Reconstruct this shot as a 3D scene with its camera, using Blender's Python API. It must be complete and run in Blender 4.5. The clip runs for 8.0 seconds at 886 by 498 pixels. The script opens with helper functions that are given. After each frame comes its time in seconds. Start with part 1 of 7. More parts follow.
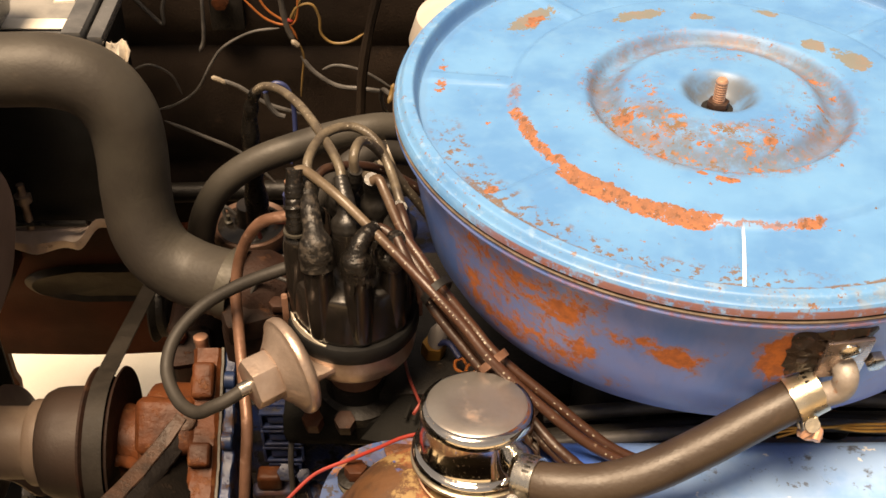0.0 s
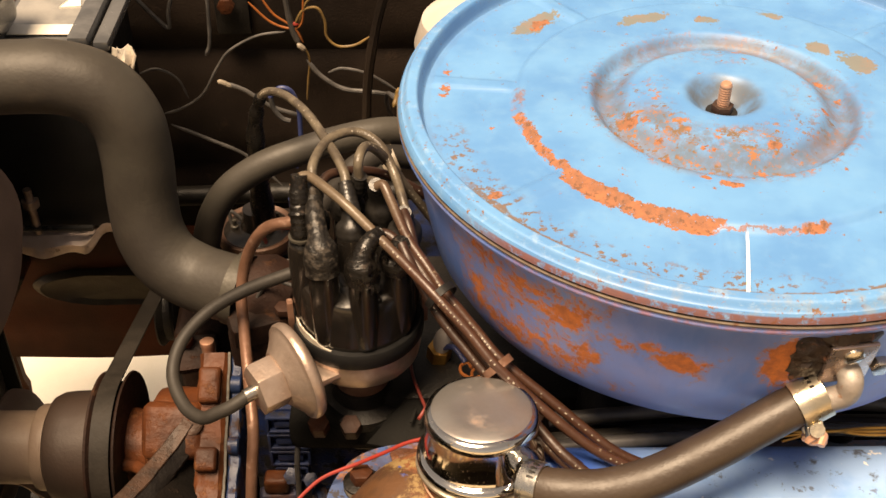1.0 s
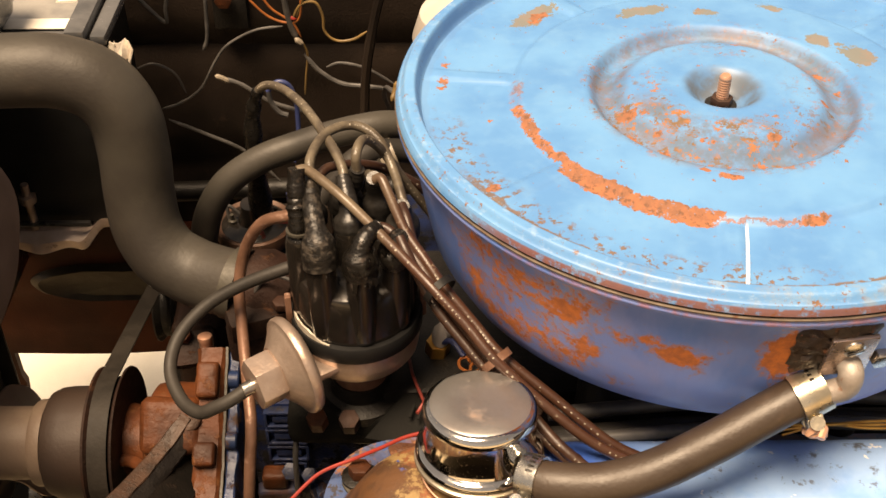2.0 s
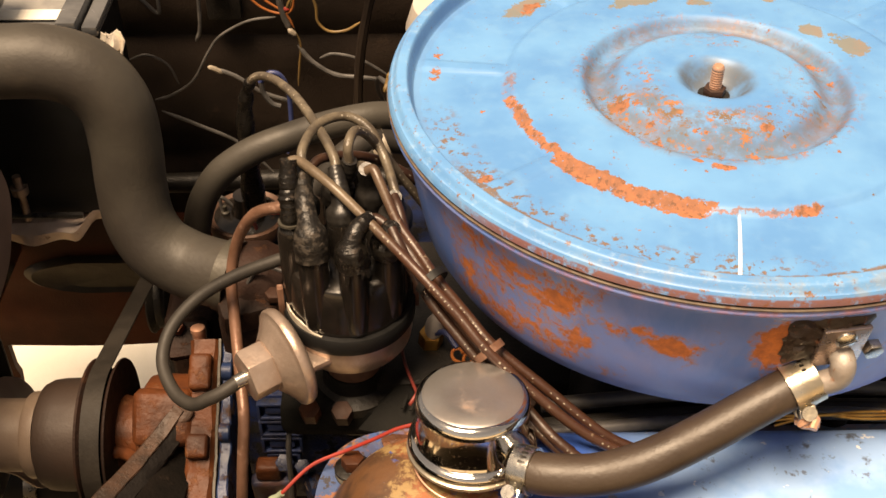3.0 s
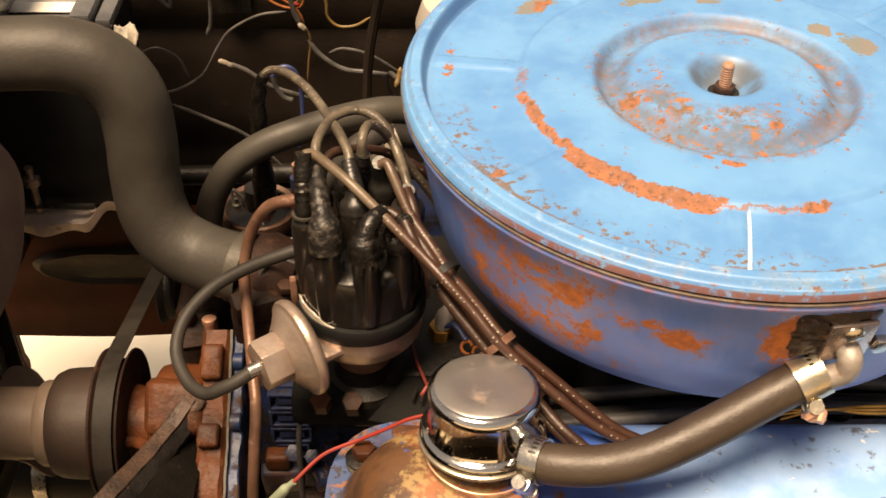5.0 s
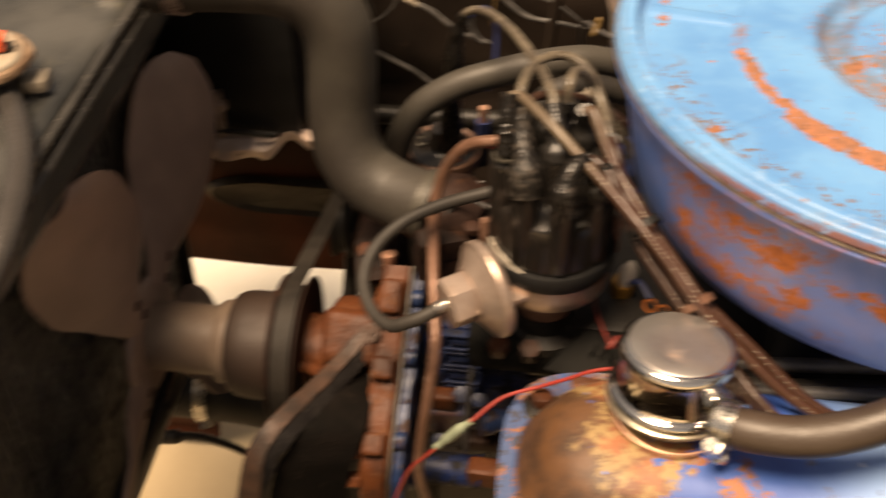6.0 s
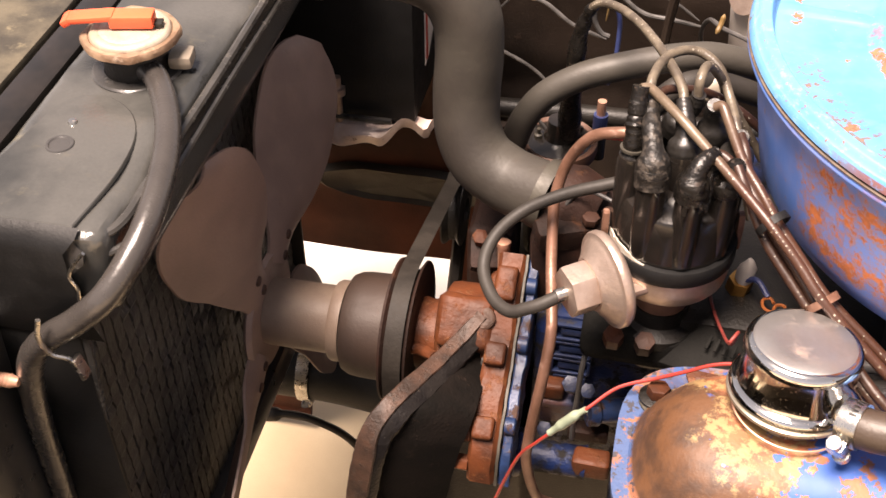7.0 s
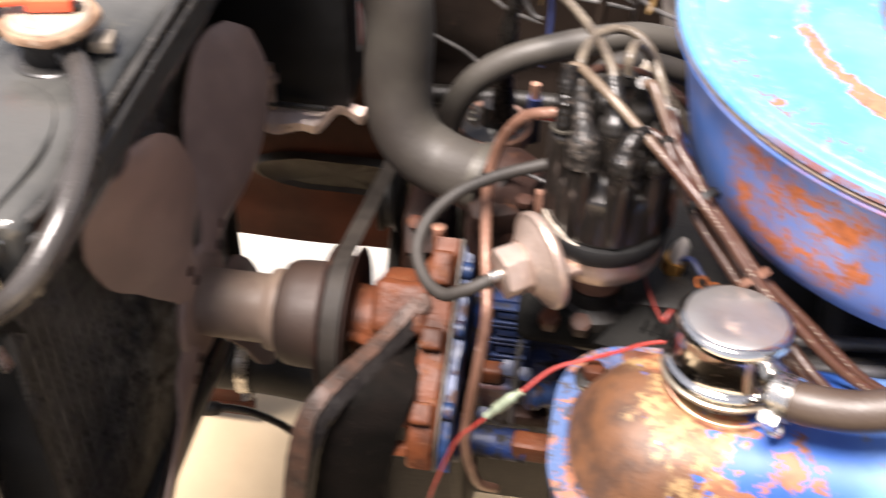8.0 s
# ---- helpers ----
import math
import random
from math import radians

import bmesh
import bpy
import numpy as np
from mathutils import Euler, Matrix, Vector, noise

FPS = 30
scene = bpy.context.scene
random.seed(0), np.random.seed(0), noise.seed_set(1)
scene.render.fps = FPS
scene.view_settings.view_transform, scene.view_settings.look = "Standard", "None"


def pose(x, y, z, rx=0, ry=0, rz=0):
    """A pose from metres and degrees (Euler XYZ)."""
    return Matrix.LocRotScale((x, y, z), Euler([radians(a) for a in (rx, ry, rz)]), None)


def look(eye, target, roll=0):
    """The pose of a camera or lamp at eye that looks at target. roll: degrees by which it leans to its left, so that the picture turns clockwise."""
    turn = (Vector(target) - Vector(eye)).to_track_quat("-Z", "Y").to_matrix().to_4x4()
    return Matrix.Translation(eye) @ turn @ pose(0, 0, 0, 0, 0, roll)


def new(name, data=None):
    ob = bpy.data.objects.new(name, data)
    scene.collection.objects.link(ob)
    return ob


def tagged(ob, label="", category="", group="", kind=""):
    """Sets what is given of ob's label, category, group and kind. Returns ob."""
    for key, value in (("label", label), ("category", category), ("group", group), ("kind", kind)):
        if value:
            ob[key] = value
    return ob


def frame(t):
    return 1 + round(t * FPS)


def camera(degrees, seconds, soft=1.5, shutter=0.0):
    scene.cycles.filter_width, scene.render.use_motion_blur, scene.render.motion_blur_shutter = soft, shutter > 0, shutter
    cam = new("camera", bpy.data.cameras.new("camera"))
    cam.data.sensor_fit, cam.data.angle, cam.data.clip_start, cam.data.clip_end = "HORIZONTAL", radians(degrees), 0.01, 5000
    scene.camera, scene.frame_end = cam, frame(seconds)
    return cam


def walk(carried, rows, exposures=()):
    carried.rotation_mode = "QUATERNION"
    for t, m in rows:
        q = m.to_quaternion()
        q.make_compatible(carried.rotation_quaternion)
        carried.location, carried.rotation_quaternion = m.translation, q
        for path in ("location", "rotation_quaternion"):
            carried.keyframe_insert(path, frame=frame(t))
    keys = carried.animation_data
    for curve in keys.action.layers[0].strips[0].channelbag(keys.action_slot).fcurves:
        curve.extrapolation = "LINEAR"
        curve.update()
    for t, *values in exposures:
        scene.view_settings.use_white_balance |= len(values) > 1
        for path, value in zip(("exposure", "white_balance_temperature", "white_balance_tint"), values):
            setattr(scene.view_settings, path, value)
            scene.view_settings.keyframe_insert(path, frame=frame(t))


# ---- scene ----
cam = camera(42.3, 8.0, shutter=1.0)
PATH = [
    (0, (-0.021, -0.008, 1.405), (0.014, 1.54, 0.139), 0.8),
    (0.5, (-0.018, -0.011, 1.406), (0.005, 1.541, 0.146), 0.1),
    (1, (-0.018, -0.006, 1.409), (0.001, 1.54, 0.141), 0.2),
    (1.5, (-0.018, -0.005, 1.407), (-0.001, 1.539, 0.136), 0.1),
    (3, (-0.015, -0.004, 1.404), (0.012, 1.53, 0.12), 0.2),
    (3.5, (-0.015, -0.003, 1.405), (0.006, 1.524, 0.113), -0.0),
    (4, (-0.015, -0.005, 1.406), (-0.001, 1.528, 0.122), -0.2),
    (5.3, (-0.033, -0.013, 1.409), (-0.007, 1.511, 0.114), 1.1),
    (5.5, (-0.042, -0.012, 1.405), (-0.058, 1.497, 0.092), 1.0),
    (6, (-0.072, -0.016, 1.397), (-0.251, 1.454, 0.053), 0.5),
    (6.5, (-0.094, -0.03, 1.399), (-0.381, 1.419, 0.05), -0.3),
    (7, (-0.101, -0.035, 1.399), (-0.41, 1.41, 0.052), -0.4),
    (7.5, (-0.104, -0.034, 1.399), (-0.417, 1.404, 0.046), -0.6),
    (8, (-0.09, -0.032, 1.388), (-0.311, 1.423, 0.034), 0.8),
]
walk(cam, [(t, look(eye, target, roll)) for t, eye, target, roll in PATH],
     [(0, 1.16, 9750, 20), (5.3, 1.13, 9700, 20), (6.0, 1.12, 9700, 21), (6.5, 1.42, 8300, 20), (7.0, 2.05, 7250, 25), (7.5, 2.22, 6950, 24), (8.0, 2.20, 6350, 19)])

# ---- light ----
world = bpy.data.worlds.new("sky")
scene.world = world
world.use_nodes = True
wt = world.node_tree
sky = wt.nodes.new("ShaderNodeTexSky")
sky.sky_type, sky.sun_disc = "NISHITA", False
SUN_DIR = Vector((-0.20, -0.23, 0.95)).normalized()
sky.sun_elevation = math.asin(SUN_DIR.z)
sky.sun_rotation = math.atan2(SUN_DIR.x, SUN_DIR.y)
pale = wt.nodes.new("ShaderNodeHueSaturation")   # hazy sky
pale.inputs["Saturation"].default_value = 0.28
wt.links.new(sky.outputs[0], pale.inputs["Color"])
wt.links.new(pale.outputs[0], wt.nodes["Background"].inputs[0])
wt.nodes["Background"].inputs[1].default_value = 0.042
sun = new("sun", bpy.data.lights.new("sun", "SUN"))
sun.data.energy, sun.data.angle, sun.data.color = 4.15, radians(26), (1.0, 0.93, 0.82)
sun.matrix_world = look((0, 0, 3), Vector((0, 0, 3)) - SUN_DIR)


# ---- materials ----
class Nodes:
    """A short way of writing node materials."""

    def __init__(self, name):
        self.m = bpy.data.materials.new(name)
        self.m.use_nodes = True
        self.t = self.m.node_tree
        self.b = self.t.nodes["Principled BSDF"]
        self.pos = self.t.nodes.new("ShaderNodeNewGeometry").outputs["Position"]

    def put(self, socket, v):
        if isinstance(v, bpy.types.NodeSocket):
            self.t.links.new(v, socket)
        elif isinstance(v, (tuple, list)) and len(v) == 3 and socket.type == "RGBA":
            socket.default_value = (*v, 1)
        else:
            socket.default_value = v

    def math(self, op, a, b=0.0, c=0.0, clamp=False):
        n = self.t.nodes.new("ShaderNodeMath")
        n.operation, n.use_clamp = op, clamp
        for s, v in zip(n.inputs, (a, b, c)):
            self.put(s, v)
        return n.outputs[0]

    def shifted(self, v, off=(0, 0, 0), scale=(1, 1, 1)):
        n = self.t.nodes.new("ShaderNodeMapping")
        self.put(n.inputs[0], v)
        n.inputs[1].default_value, n.inputs[3].default_value = off, scale
        return n.outputs[0]

    def noise(self, scale, detail=4.0, rough=0.55, vec=None, distort=0.0):
        n = self.t.nodes.new("ShaderNodeTexNoise")
        self.put(n.inputs["Vector"], vec or self.pos)
        n.inputs["Scale"].default_value, n.inputs["Detail"].default_value = scale, detail
        n.inputs["Roughness"].default_value, n.inputs["Distortion"].default_value = rough, distort
        return n.outputs["Fac"]

    def step(self, v, lo, hi, a=0.0, b=1.0):
        n = self.t.nodes.new("ShaderNodeMapRange")
        n.interpolation_type = "SMOOTHSTEP"
        self.put(n.inputs[0], v)
        for i, x in enumerate((lo, hi, a, b)):
            n.inputs[1 + i].default_value = x
        return n.outputs[0]

    def mix(self, f, a, b):
        n = self.t.nodes.new("ShaderNodeMix")
        n.data_type = "RGBA"
        self.put(n.inputs[0], f)
        self.put(n.inputs[6], a)
        self.put(n.inputs[7], b)
        return n.outputs[2]

    def axes(self, v=None):
        n = self.t.nodes.new("ShaderNodeSeparateXYZ")
        self.put(n.inputs[0], v or self.pos)
        return n.outputs

    def bump(self, h, strength=0.3, dist=0.001):
        n = self.t.nodes.new("ShaderNodeBump")
        n.inputs["Strength"].default_value, n.inputs["Distance"].default_value = strength, dist
        self.put(n.inputs["Height"], h)
        self.t.links.new(n.outputs[0], self.b.inputs["Normal"])

    def out(self, colour, rough, metal=0.0, coat=0.0):
        self.put(self.b.inputs["Base Color"], colour)
        self.put(self.b.inputs["Roughness"], rough)
        self.put(self.b.inputs["Metallic"], metal)
        self.b.inputs["Coat Weight"].default_value = coat
        return self.m


def surface(name, c1, c2, rough=0.5, metal=0.0, scale=30.0, spots=None, amount=0.5, spot_scale=60.0, relief=0.3, grain=400.0, spot_rough=0.85, soft=0.10, spec=0.5):
    """Two tones in large patches, fine grain, and if asked for spots of rust or grime with ragged edges."""
    n = Nodes(name)
    big = n.step(n.noise(scale, 5), 0.35, 0.65)
    fine = n.noise(grain, 3)
    col = n.mix(big, c1, c2)
    col = n.mix(n.math("MULTIPLY", fine, 0.25), col, tuple(0.6 * x for x in c1))
    r = n.math("ADD", n.math("MULTIPLY", n.noise(scale * 4, 4), 0.25), rough - 0.12, clamp=True)
    h = fine
    if spots:
        lo = 0.72 - 0.4 * amount
        s = n.step(n.noise(spot_scale, 8, 0.68), lo, lo + soft)
        tone = n.mix(n.noise(spot_scale * 5, 4), spots[0], spots[1])
        col = n.mix(s, col, tone)
        r = n.math("MAXIMUM", r, n.math("MULTIPLY", s, spot_rough))
        met = n.math("MULTIPLY", n.math("SUBTRACT", 1.0, s), metal)
        h = n.math("ADD", fine, n.math("MULTIPLY", s, n.noise(spot_scale * 6, 3)))
    else:
        met = metal
    n.bump(h, relief, 0.0006)
    n.b.inputs["Specular IOR Level"].default_value = spec
    return n.out(col, r, met)


RUST = ((0.50, 0.13, 0.030), (0.24, 0.065, 0.022))
DARK_RUST = ((0.16, 0.055, 0.025), (0.07, 0.03, 0.018))
CX, CY = 0.176, 0.6425   # axis of the air cleaner


def polar(n):
    """Radius, angle in degrees (0 to 360) and height about the air cleaner's axis."""
    x, y, z = n.axes(n.shifted(n.pos, (-CX, -CY, 0)))
    r = n.math("SQRT", n.math("ADD", n.math("MULTIPLY", x, x), n.math("MULTIPLY", y, y)))
    a = n.math("MULTIPLY", n.math("ARCTAN2", y, x), 57.29578)
    a = n.math("ADD", a, n.math("MULTIPLY", n.math("LESS_THAN", a, 0.0), 360.0))
    return r, a, z


def band(n, v, mid, half, soft):
    """1 within half of mid, fading over soft."""
    d = n.math("ABSOLUTE", n.math("SUBTRACT", v, mid))
    return n.step(d, half, half + soft, 1.0, 0.0)


def make_lid_paint():
    n = Nodes("worn_blue_paint_lid")
    r, a, z = polar(n)
    blue = n.mix(n.step(n.noise(14, 4), 0.35, 0.68), (0.056, 0.198, 0.43), (0.088, 0.262, 0.50))
    blue = n.mix(n.step(n.noise(70, 6, 0.6), 0.45, 0.75, 0.0, 0.35), blue, (0.115, 0.285, 0.49))
    wob = n.math("MULTIPLY", n.math("SUBTRACT", n.noise(75, 7, 0.68), 0.5), 0.022)
    # worn arc along the raised ring: a slim run, a gap, then a broad run that ends bluntly
    fray = n.math("MULTIPLY", n.math("SUBTRACT", n.noise(90, 7, 0.72), 0.5), 0.020)
    rf = n.math("ADD", r, fray)
    af = n.math("ADD", a, n.math("MULTIPLY", n.math("SUBTRACT", n.noise(70, 6, 0.65), 0.5), 16.0))
    arc = n.math("MULTIPLY", band(n, n.math("ADD", rf, n.math("MULTIPLY", n.step(a, 235.0, 262.0), 0.001)), 0.1390, 0.0050, 0.0009), band(n, af, 237.0, 20.4, 0.8))
    slim = n.math("MULTIPLY", band(n, rf, 0.1366, 0.0026, 0.0009), band(n, af, 203.0, 15.0, 1.5))
    faint = n.math("MULTIPLY", band(n, rf, 0.1368, 0.0030, 0.0022), n.math("MULTIPLY", band(n, af, 183.0, 6.5, 2.5), n.step(n.noise(150, 6, 0.7), 0.45, 0.55, 0.1, 0.7)))
    arc = n.math("MULTIPLY", n.math("MAXIMUM", arc, slim), n.step(n.noise(190, 7, 0.75), 0.36, 0.41))
    arc = n.math("MAXIMUM", arc, faint)
    thin = n.math("MULTIPLY", band(n, rf, 0.1378, 0.0007, 0.0010), n.math("MULTIPLY", band(n, af, 268.0, 9.0, 3.0), 0.8))
    end = n.math("MULTIPLY", band(n, rf, 0.1385, 0.0024, 0.0010), band(n, af, 279.5, 2.6, 1.2))
    thin = n.math("MAXIMUM", thin, end)
    speck = n.noise(150, 8, 0.7)
    chips = n.step(speck, 0.662, 0.676)
    inner = n.math("MULTIPLY", n.step(r, 0.033, 0.045), n.step(r, 0.088, 0.099, 1.0, 0.0))
    front = n.math("MULTIPLY", band(n, a, 243.0, 42.0, 22.0), n.math("MULTIPLY", n.step(r, 0.034, 0.052), n.step(r, 0.085, 0.098, 1.0, 0.0)))
    blotch = n.math("ADD", n.math("MULTIPLY_ADD", n.noise(52, 7, 0.68), 0.62, n.math("MULTIPLY", speck, 0.38)), n.math("MULTIPLY", front, 0.055))
    inner_chips = n.math("MULTIPLY", n.step(blotch, 0.600, 0.616), inner)
    crumbs = n.math("MULTIPLY", n.step(n.noise(210, 7, 0.78, n.shifted(n.pos, (1, 2, 5))), 0.535, 0.55), n.math("MULTIPLY", inner, n.step(n.noise(30, 5, 0.6, n.shifted(n.pos, (4, 1, 2))), 0.42, 0.52)))
    crumbs = n.math("MULTIPLY", crumbs, n.step(n.math("ABSOLUTE", n.math("SUBTRACT", a, 245.0)), 55.0, 110.0, 1.0, 0.35))
    inner_chips = n.math("MAXIMUM", inner_chips, crumbs)
    rg = n.math("ADD", r, n.math("MULTIPLY", wob, 0.45))
    groove = n.math("MULTIPLY", band(n, rg, 0.1990, 0.0034, 0.0014), n.step(n.noise(190, 8, 0.78), 0.31, 0.36))
    groove = n.math("MULTIPLY", groove, n.step(n.math("ABSOLUTE", n.math("SUBTRACT", a, 252.0)), 34.0, 46.0, 1.0, 0.10))
    near = n.math("MULTIPLY", band(n, rg, 0.1930, 0.0028, 0.0016), n.step(n.noise(200, 8, 0.78), 0.42, 0.46))
    groove = n.math("MAXIMUM", groove, n.math("MULTIPLY", near, band(n, a, 252.0, 40.0, 10.0)))
    scatter = n.math("MULTIPLY", band(n, r, 0.186, 0.006, 0.009), n.step(n.noise(150, 7, 0.74), 0.545, 0.565))
    groove = n.math("MAXIMUM", groove, n.math("MULTIPLY", scatter, band(n, a, 232.0, 34.0, 18.0)))
    edge = n.math("MULTIPLY", n.step(z, 1.0070, 1.0060, 0.0, 1.0), n.math("MULTIPLY", n.step(r, 0.2138, 0.2146), n.step(n.noise(120, 7, 0.74), 0.36, 0.50, 0.0, 0.9)))
    edge = n.math("MULTIPLY", edge, band(n, a, 266.0, 40.0, 14.0))
    ragged = n.math("MULTIPLY_ADD", n.noise(58, 7, 0.66), 0.65, n.math("MULTIPLY", n.noise(190, 6, 0.72), 0.35))

    def blots(spots):
        """Ragged patches at (angle, radius, half angle, half width, strength)."""
        total = 0.0
        for mid, at_r, wide, high, much in spots:
            da = n.math("MULTIPLY", n.math("SUBTRACT", a, mid), 1 / wide)
            dr = n.math("MULTIPLY", n.math("SUBTRACT", r, at_r), 1 / high)
            d = n.math("SQRT", n.math("ADD", n.math("MULTIPLY", da, da), n.math("MULTIPLY", dr, dr)))
            total = n.math("MAXIMUM", total, n.math("MULTIPLY", n.step(d, 0.15, 1.3, 1.0, 0.0), much))
        return n.step(n.math("ADD", ragged, total), 0.630, 0.648)

    patch_far = blots(((40.0, 0.104, 7.0, 0.012, 0.26), (24.0, 0.112, 13.0, 0.014, 0.27), (108.0, 0.117, 17.0, 0.010, 0.24), (62.0, 0.128, 7.0, 0.006, 0.18), (136.0, 0.160, 11.0, 0.014, 0.24), (84.0, 0.108, 8.0, 0.006, 0.17)))
    flakes = blots(((136.0, 0.157, 6.0, 0.009, 0.20), (200.0, 0.072, 8.0, 0.010, 0.22), (214.0, 0.078, 9.0, 0.009, 0.17), (205.0, 0.062, 6.0, 0.005, 0.15), (232.0, 0.078, 8.0, 0.007, 0.16), (224.0, 0.066, 5.0, 0.005, 0.14),
                    (252.0, 0.062, 9.0, 0.006, 0.12), (258.0, 0.077, 9.0, 0.007, 0.15), (276.0, 0.074, 8.0, 0.007, 0.14), (289.0, 0.062, 7.0, 0.007, 0.15), (186.0, 0.062, 6.0, 0.004, 0.14), (20.0, 0.078, 7.0, 0.007, 0.18),
                    (5.0, 0.080, 5.0, 0.006, 0.16), (346.0, 0.066, 4.0, 0.006, 0.16), (72.0, 0.062, 4.0, 0.005, 0.16), (262.5, 0.0985, 6.5, 0.0050, 0.24), (256.0, 0.1035, 2.5, 0.0030, 0.20), (252.0, 0.094, 2.5, 0.0024, 0.18),
                    (174.0, 0.186, 4.0, 0.006, 0.11), (166.0, 0.188, 4.0, 0.006, 0.12), (213.0, 0.186, 2.5, 0.007, 0.20), (228.0, 0.170, 1.6, 0.003, 0.16), (188.0, 0.116, 2.5, 0.003, 0.15), (249.0, 0.107, 2.5, 0.003, 0.13)))
    rust = n.math("MAXIMUM", n.math("MAXIMUM", arc, thin), n.math("MAXIMUM", chips, inner_chips))
    rust = n.math("MAXIMUM", rust, flakes)
    fly = n.math("MULTIPLY", n.step(n.noise(210, 6, 0.72, n.shifted(n.pos, (3, 7, 1))), 0.662, 0.676), n.step(n.noise(18, 4), 0.42, 0.58))
    rust = n.math("MAXIMUM", rust, n.math("MULTIPLY", fly, 0.85))
    tone = n.mix(n.step(n.noise(90, 6, 0.7), 0.35, 0.65), (0.31, 0.114, 0.056), (0.20, 0.086, 0.050))
    tone = n.mix(n.step(n.noise(260, 5, 0.7), 0.52, 0.62), tone, (0.13, 0.060, 0.035))
    dull = n.mix(n.step(n.noise(110, 5), 0.4, 0.6), (0.27, 0.115, 0.055), (0.13, 0.085, 0.055))
    tone = n.mix(n.math("MAXIMUM", n.math("MAXIMUM", arc, thin), flakes), dull, tone)
    tan = n.mix(n.step(n.noise(60, 6, 0.7), 0.4, 0.6), (0.140, 0.130, 0.088), (0.175, 0.128, 0.076))
    film = n.math("MULTIPLY", n.math("MULTIPLY", n.step(r, 0.060, 0.070), n.step(r, 0.084, 0.0905, 1.0, 0.0)), n.step(n.noise(34, 8, 0.72), 0.34, 0.60, 0.12, 0.72))
    film = n.math("MAXIMUM", film, n.math("MULTIPLY", front, n.step(n.noise(60, 7, 0.72), 0.38, 0.60, 0.0, 0.72)))
    film = n.math("MAXIMUM", film, n.math("MULTIPLY", n.step(r, 0.020, 0.030, 1.0, 0.0), n.step(n.noise(60, 5), 0.35, 0.6, 0.3, 0.85)))
    stain = n.mix(n.step(n.noise(46, 6, 0.66), 0.38, 0.62), (0.080, 0.096, 0.108), (0.140, 0.086, 0.054))
    stain = n.mix(n.step(r, 0.030, 0.036), (0.085, 0.092, 0.095), stain)
    col = n.mix(film, blue, stain)
    # faint brown wash along the flange
    wash = n.math("MULTIPLY", n.math("MULTIPLY", n.step(r, 0.2020, 0.206), band(n, a, 275.0, 28.0, 12.0)), n.step(n.noise(70, 6, 0.7), 0.45, 0.65, 0.0, 0.4))
    col = n.mix(wash, col, (0.24, 0.22, 0.17))
    # flange pitted with brown; pale short strokes paint in highlights and rubbed wear
    rub_highlights = n.math("MULTIPLY", n.step(n.noise(1.0, 7, 0.72, n.shifted(n.pos, scale=(110, 110, 300))), 0.52, 0.66, 0.0, 0.32), n.step(r, 0.2025, 0.2045))
    col = n.mix(rub_highlights, col, (0.30, 0.43, 0.56))
    pits = n.math("MULTIPLY", n.step(n.noise(160, 8, 0.76, n.shifted(n.pos, (6, 3, 2))), 0.585, 0.605), n.step(r, 0.2010, 0.2035))
    pits = n.math("MULTIPLY", pits, n.step(n.noise(26, 4, 0.6, n.shifted(n.pos, (2, 8, 3))), 0.42, 0.56))
    col = n.mix(pits, col, n.mix(n.noise(200, 4), (0.10, 0.065, 0.050), (0.25, 0.125, 0.065)))
    col = n.mix(n.math("MULTIPLY", patch_far, 0.85), col, tan)
    col = n.mix(n.math("MULTIPLY", groove, 0.9), col, n.mix(n.noise(240, 4), (0.070, 0.052, 0.036), (0.20, 0.115, 0.060)))
    col = n.mix(rust, col, tone)
    col = n.mix(edge, col, n.mix(n.noise(180, 5), (0.20, 0.062, 0.034), (0.11, 0.048, 0.036)))
    # white highlight along one rib's edge, painted into the colour
    lean = n.math("ADD", a, n.math("MULTIPLY", n.math("SUBTRACT", r, 0.169), 31.0))
    crest_glint = n.math("MULTIPLY", band(n, lean, 263.35, 0.20, 0.25), n.math("MULTIPLY", n.step(r, 0.137, 0.145), n.step(r, 0.199, 0.2025, 1.0, 0.0)))
    crest_glint = n.math("MULTIPLY", crest_glint, n.step(n.noise(60, 4), 0.28, 0.45, 0.45, 1.0))
    col = n.mix(crest_glint, col, (0.86, 0.86, 0.84))
    rough = n.math("ADD", n.math("MULTIPLY", n.noise(90, 5), 0.18), 0.38)
    rough = n.math("MAXIMUM", rough, n.math("MULTIPLY", n.math("MAXIMUM", rust, patch_far), 0.85))
    rough = n.math("MAXIMUM", rough, n.math("MULTIPLY", inner, 0.52))
    rough = n.math("MAXIMUM", rough, n.math("MULTIPLY", front, 0.80))
    n.bump(n.math("ADD", n.math("MULTIPLY", rust, n.noise(500, 3)), n.math("MULTIPLY", n.noise(35, 3), 0.5)), 0.25, 0.0008)
    return n.out(col, rough)


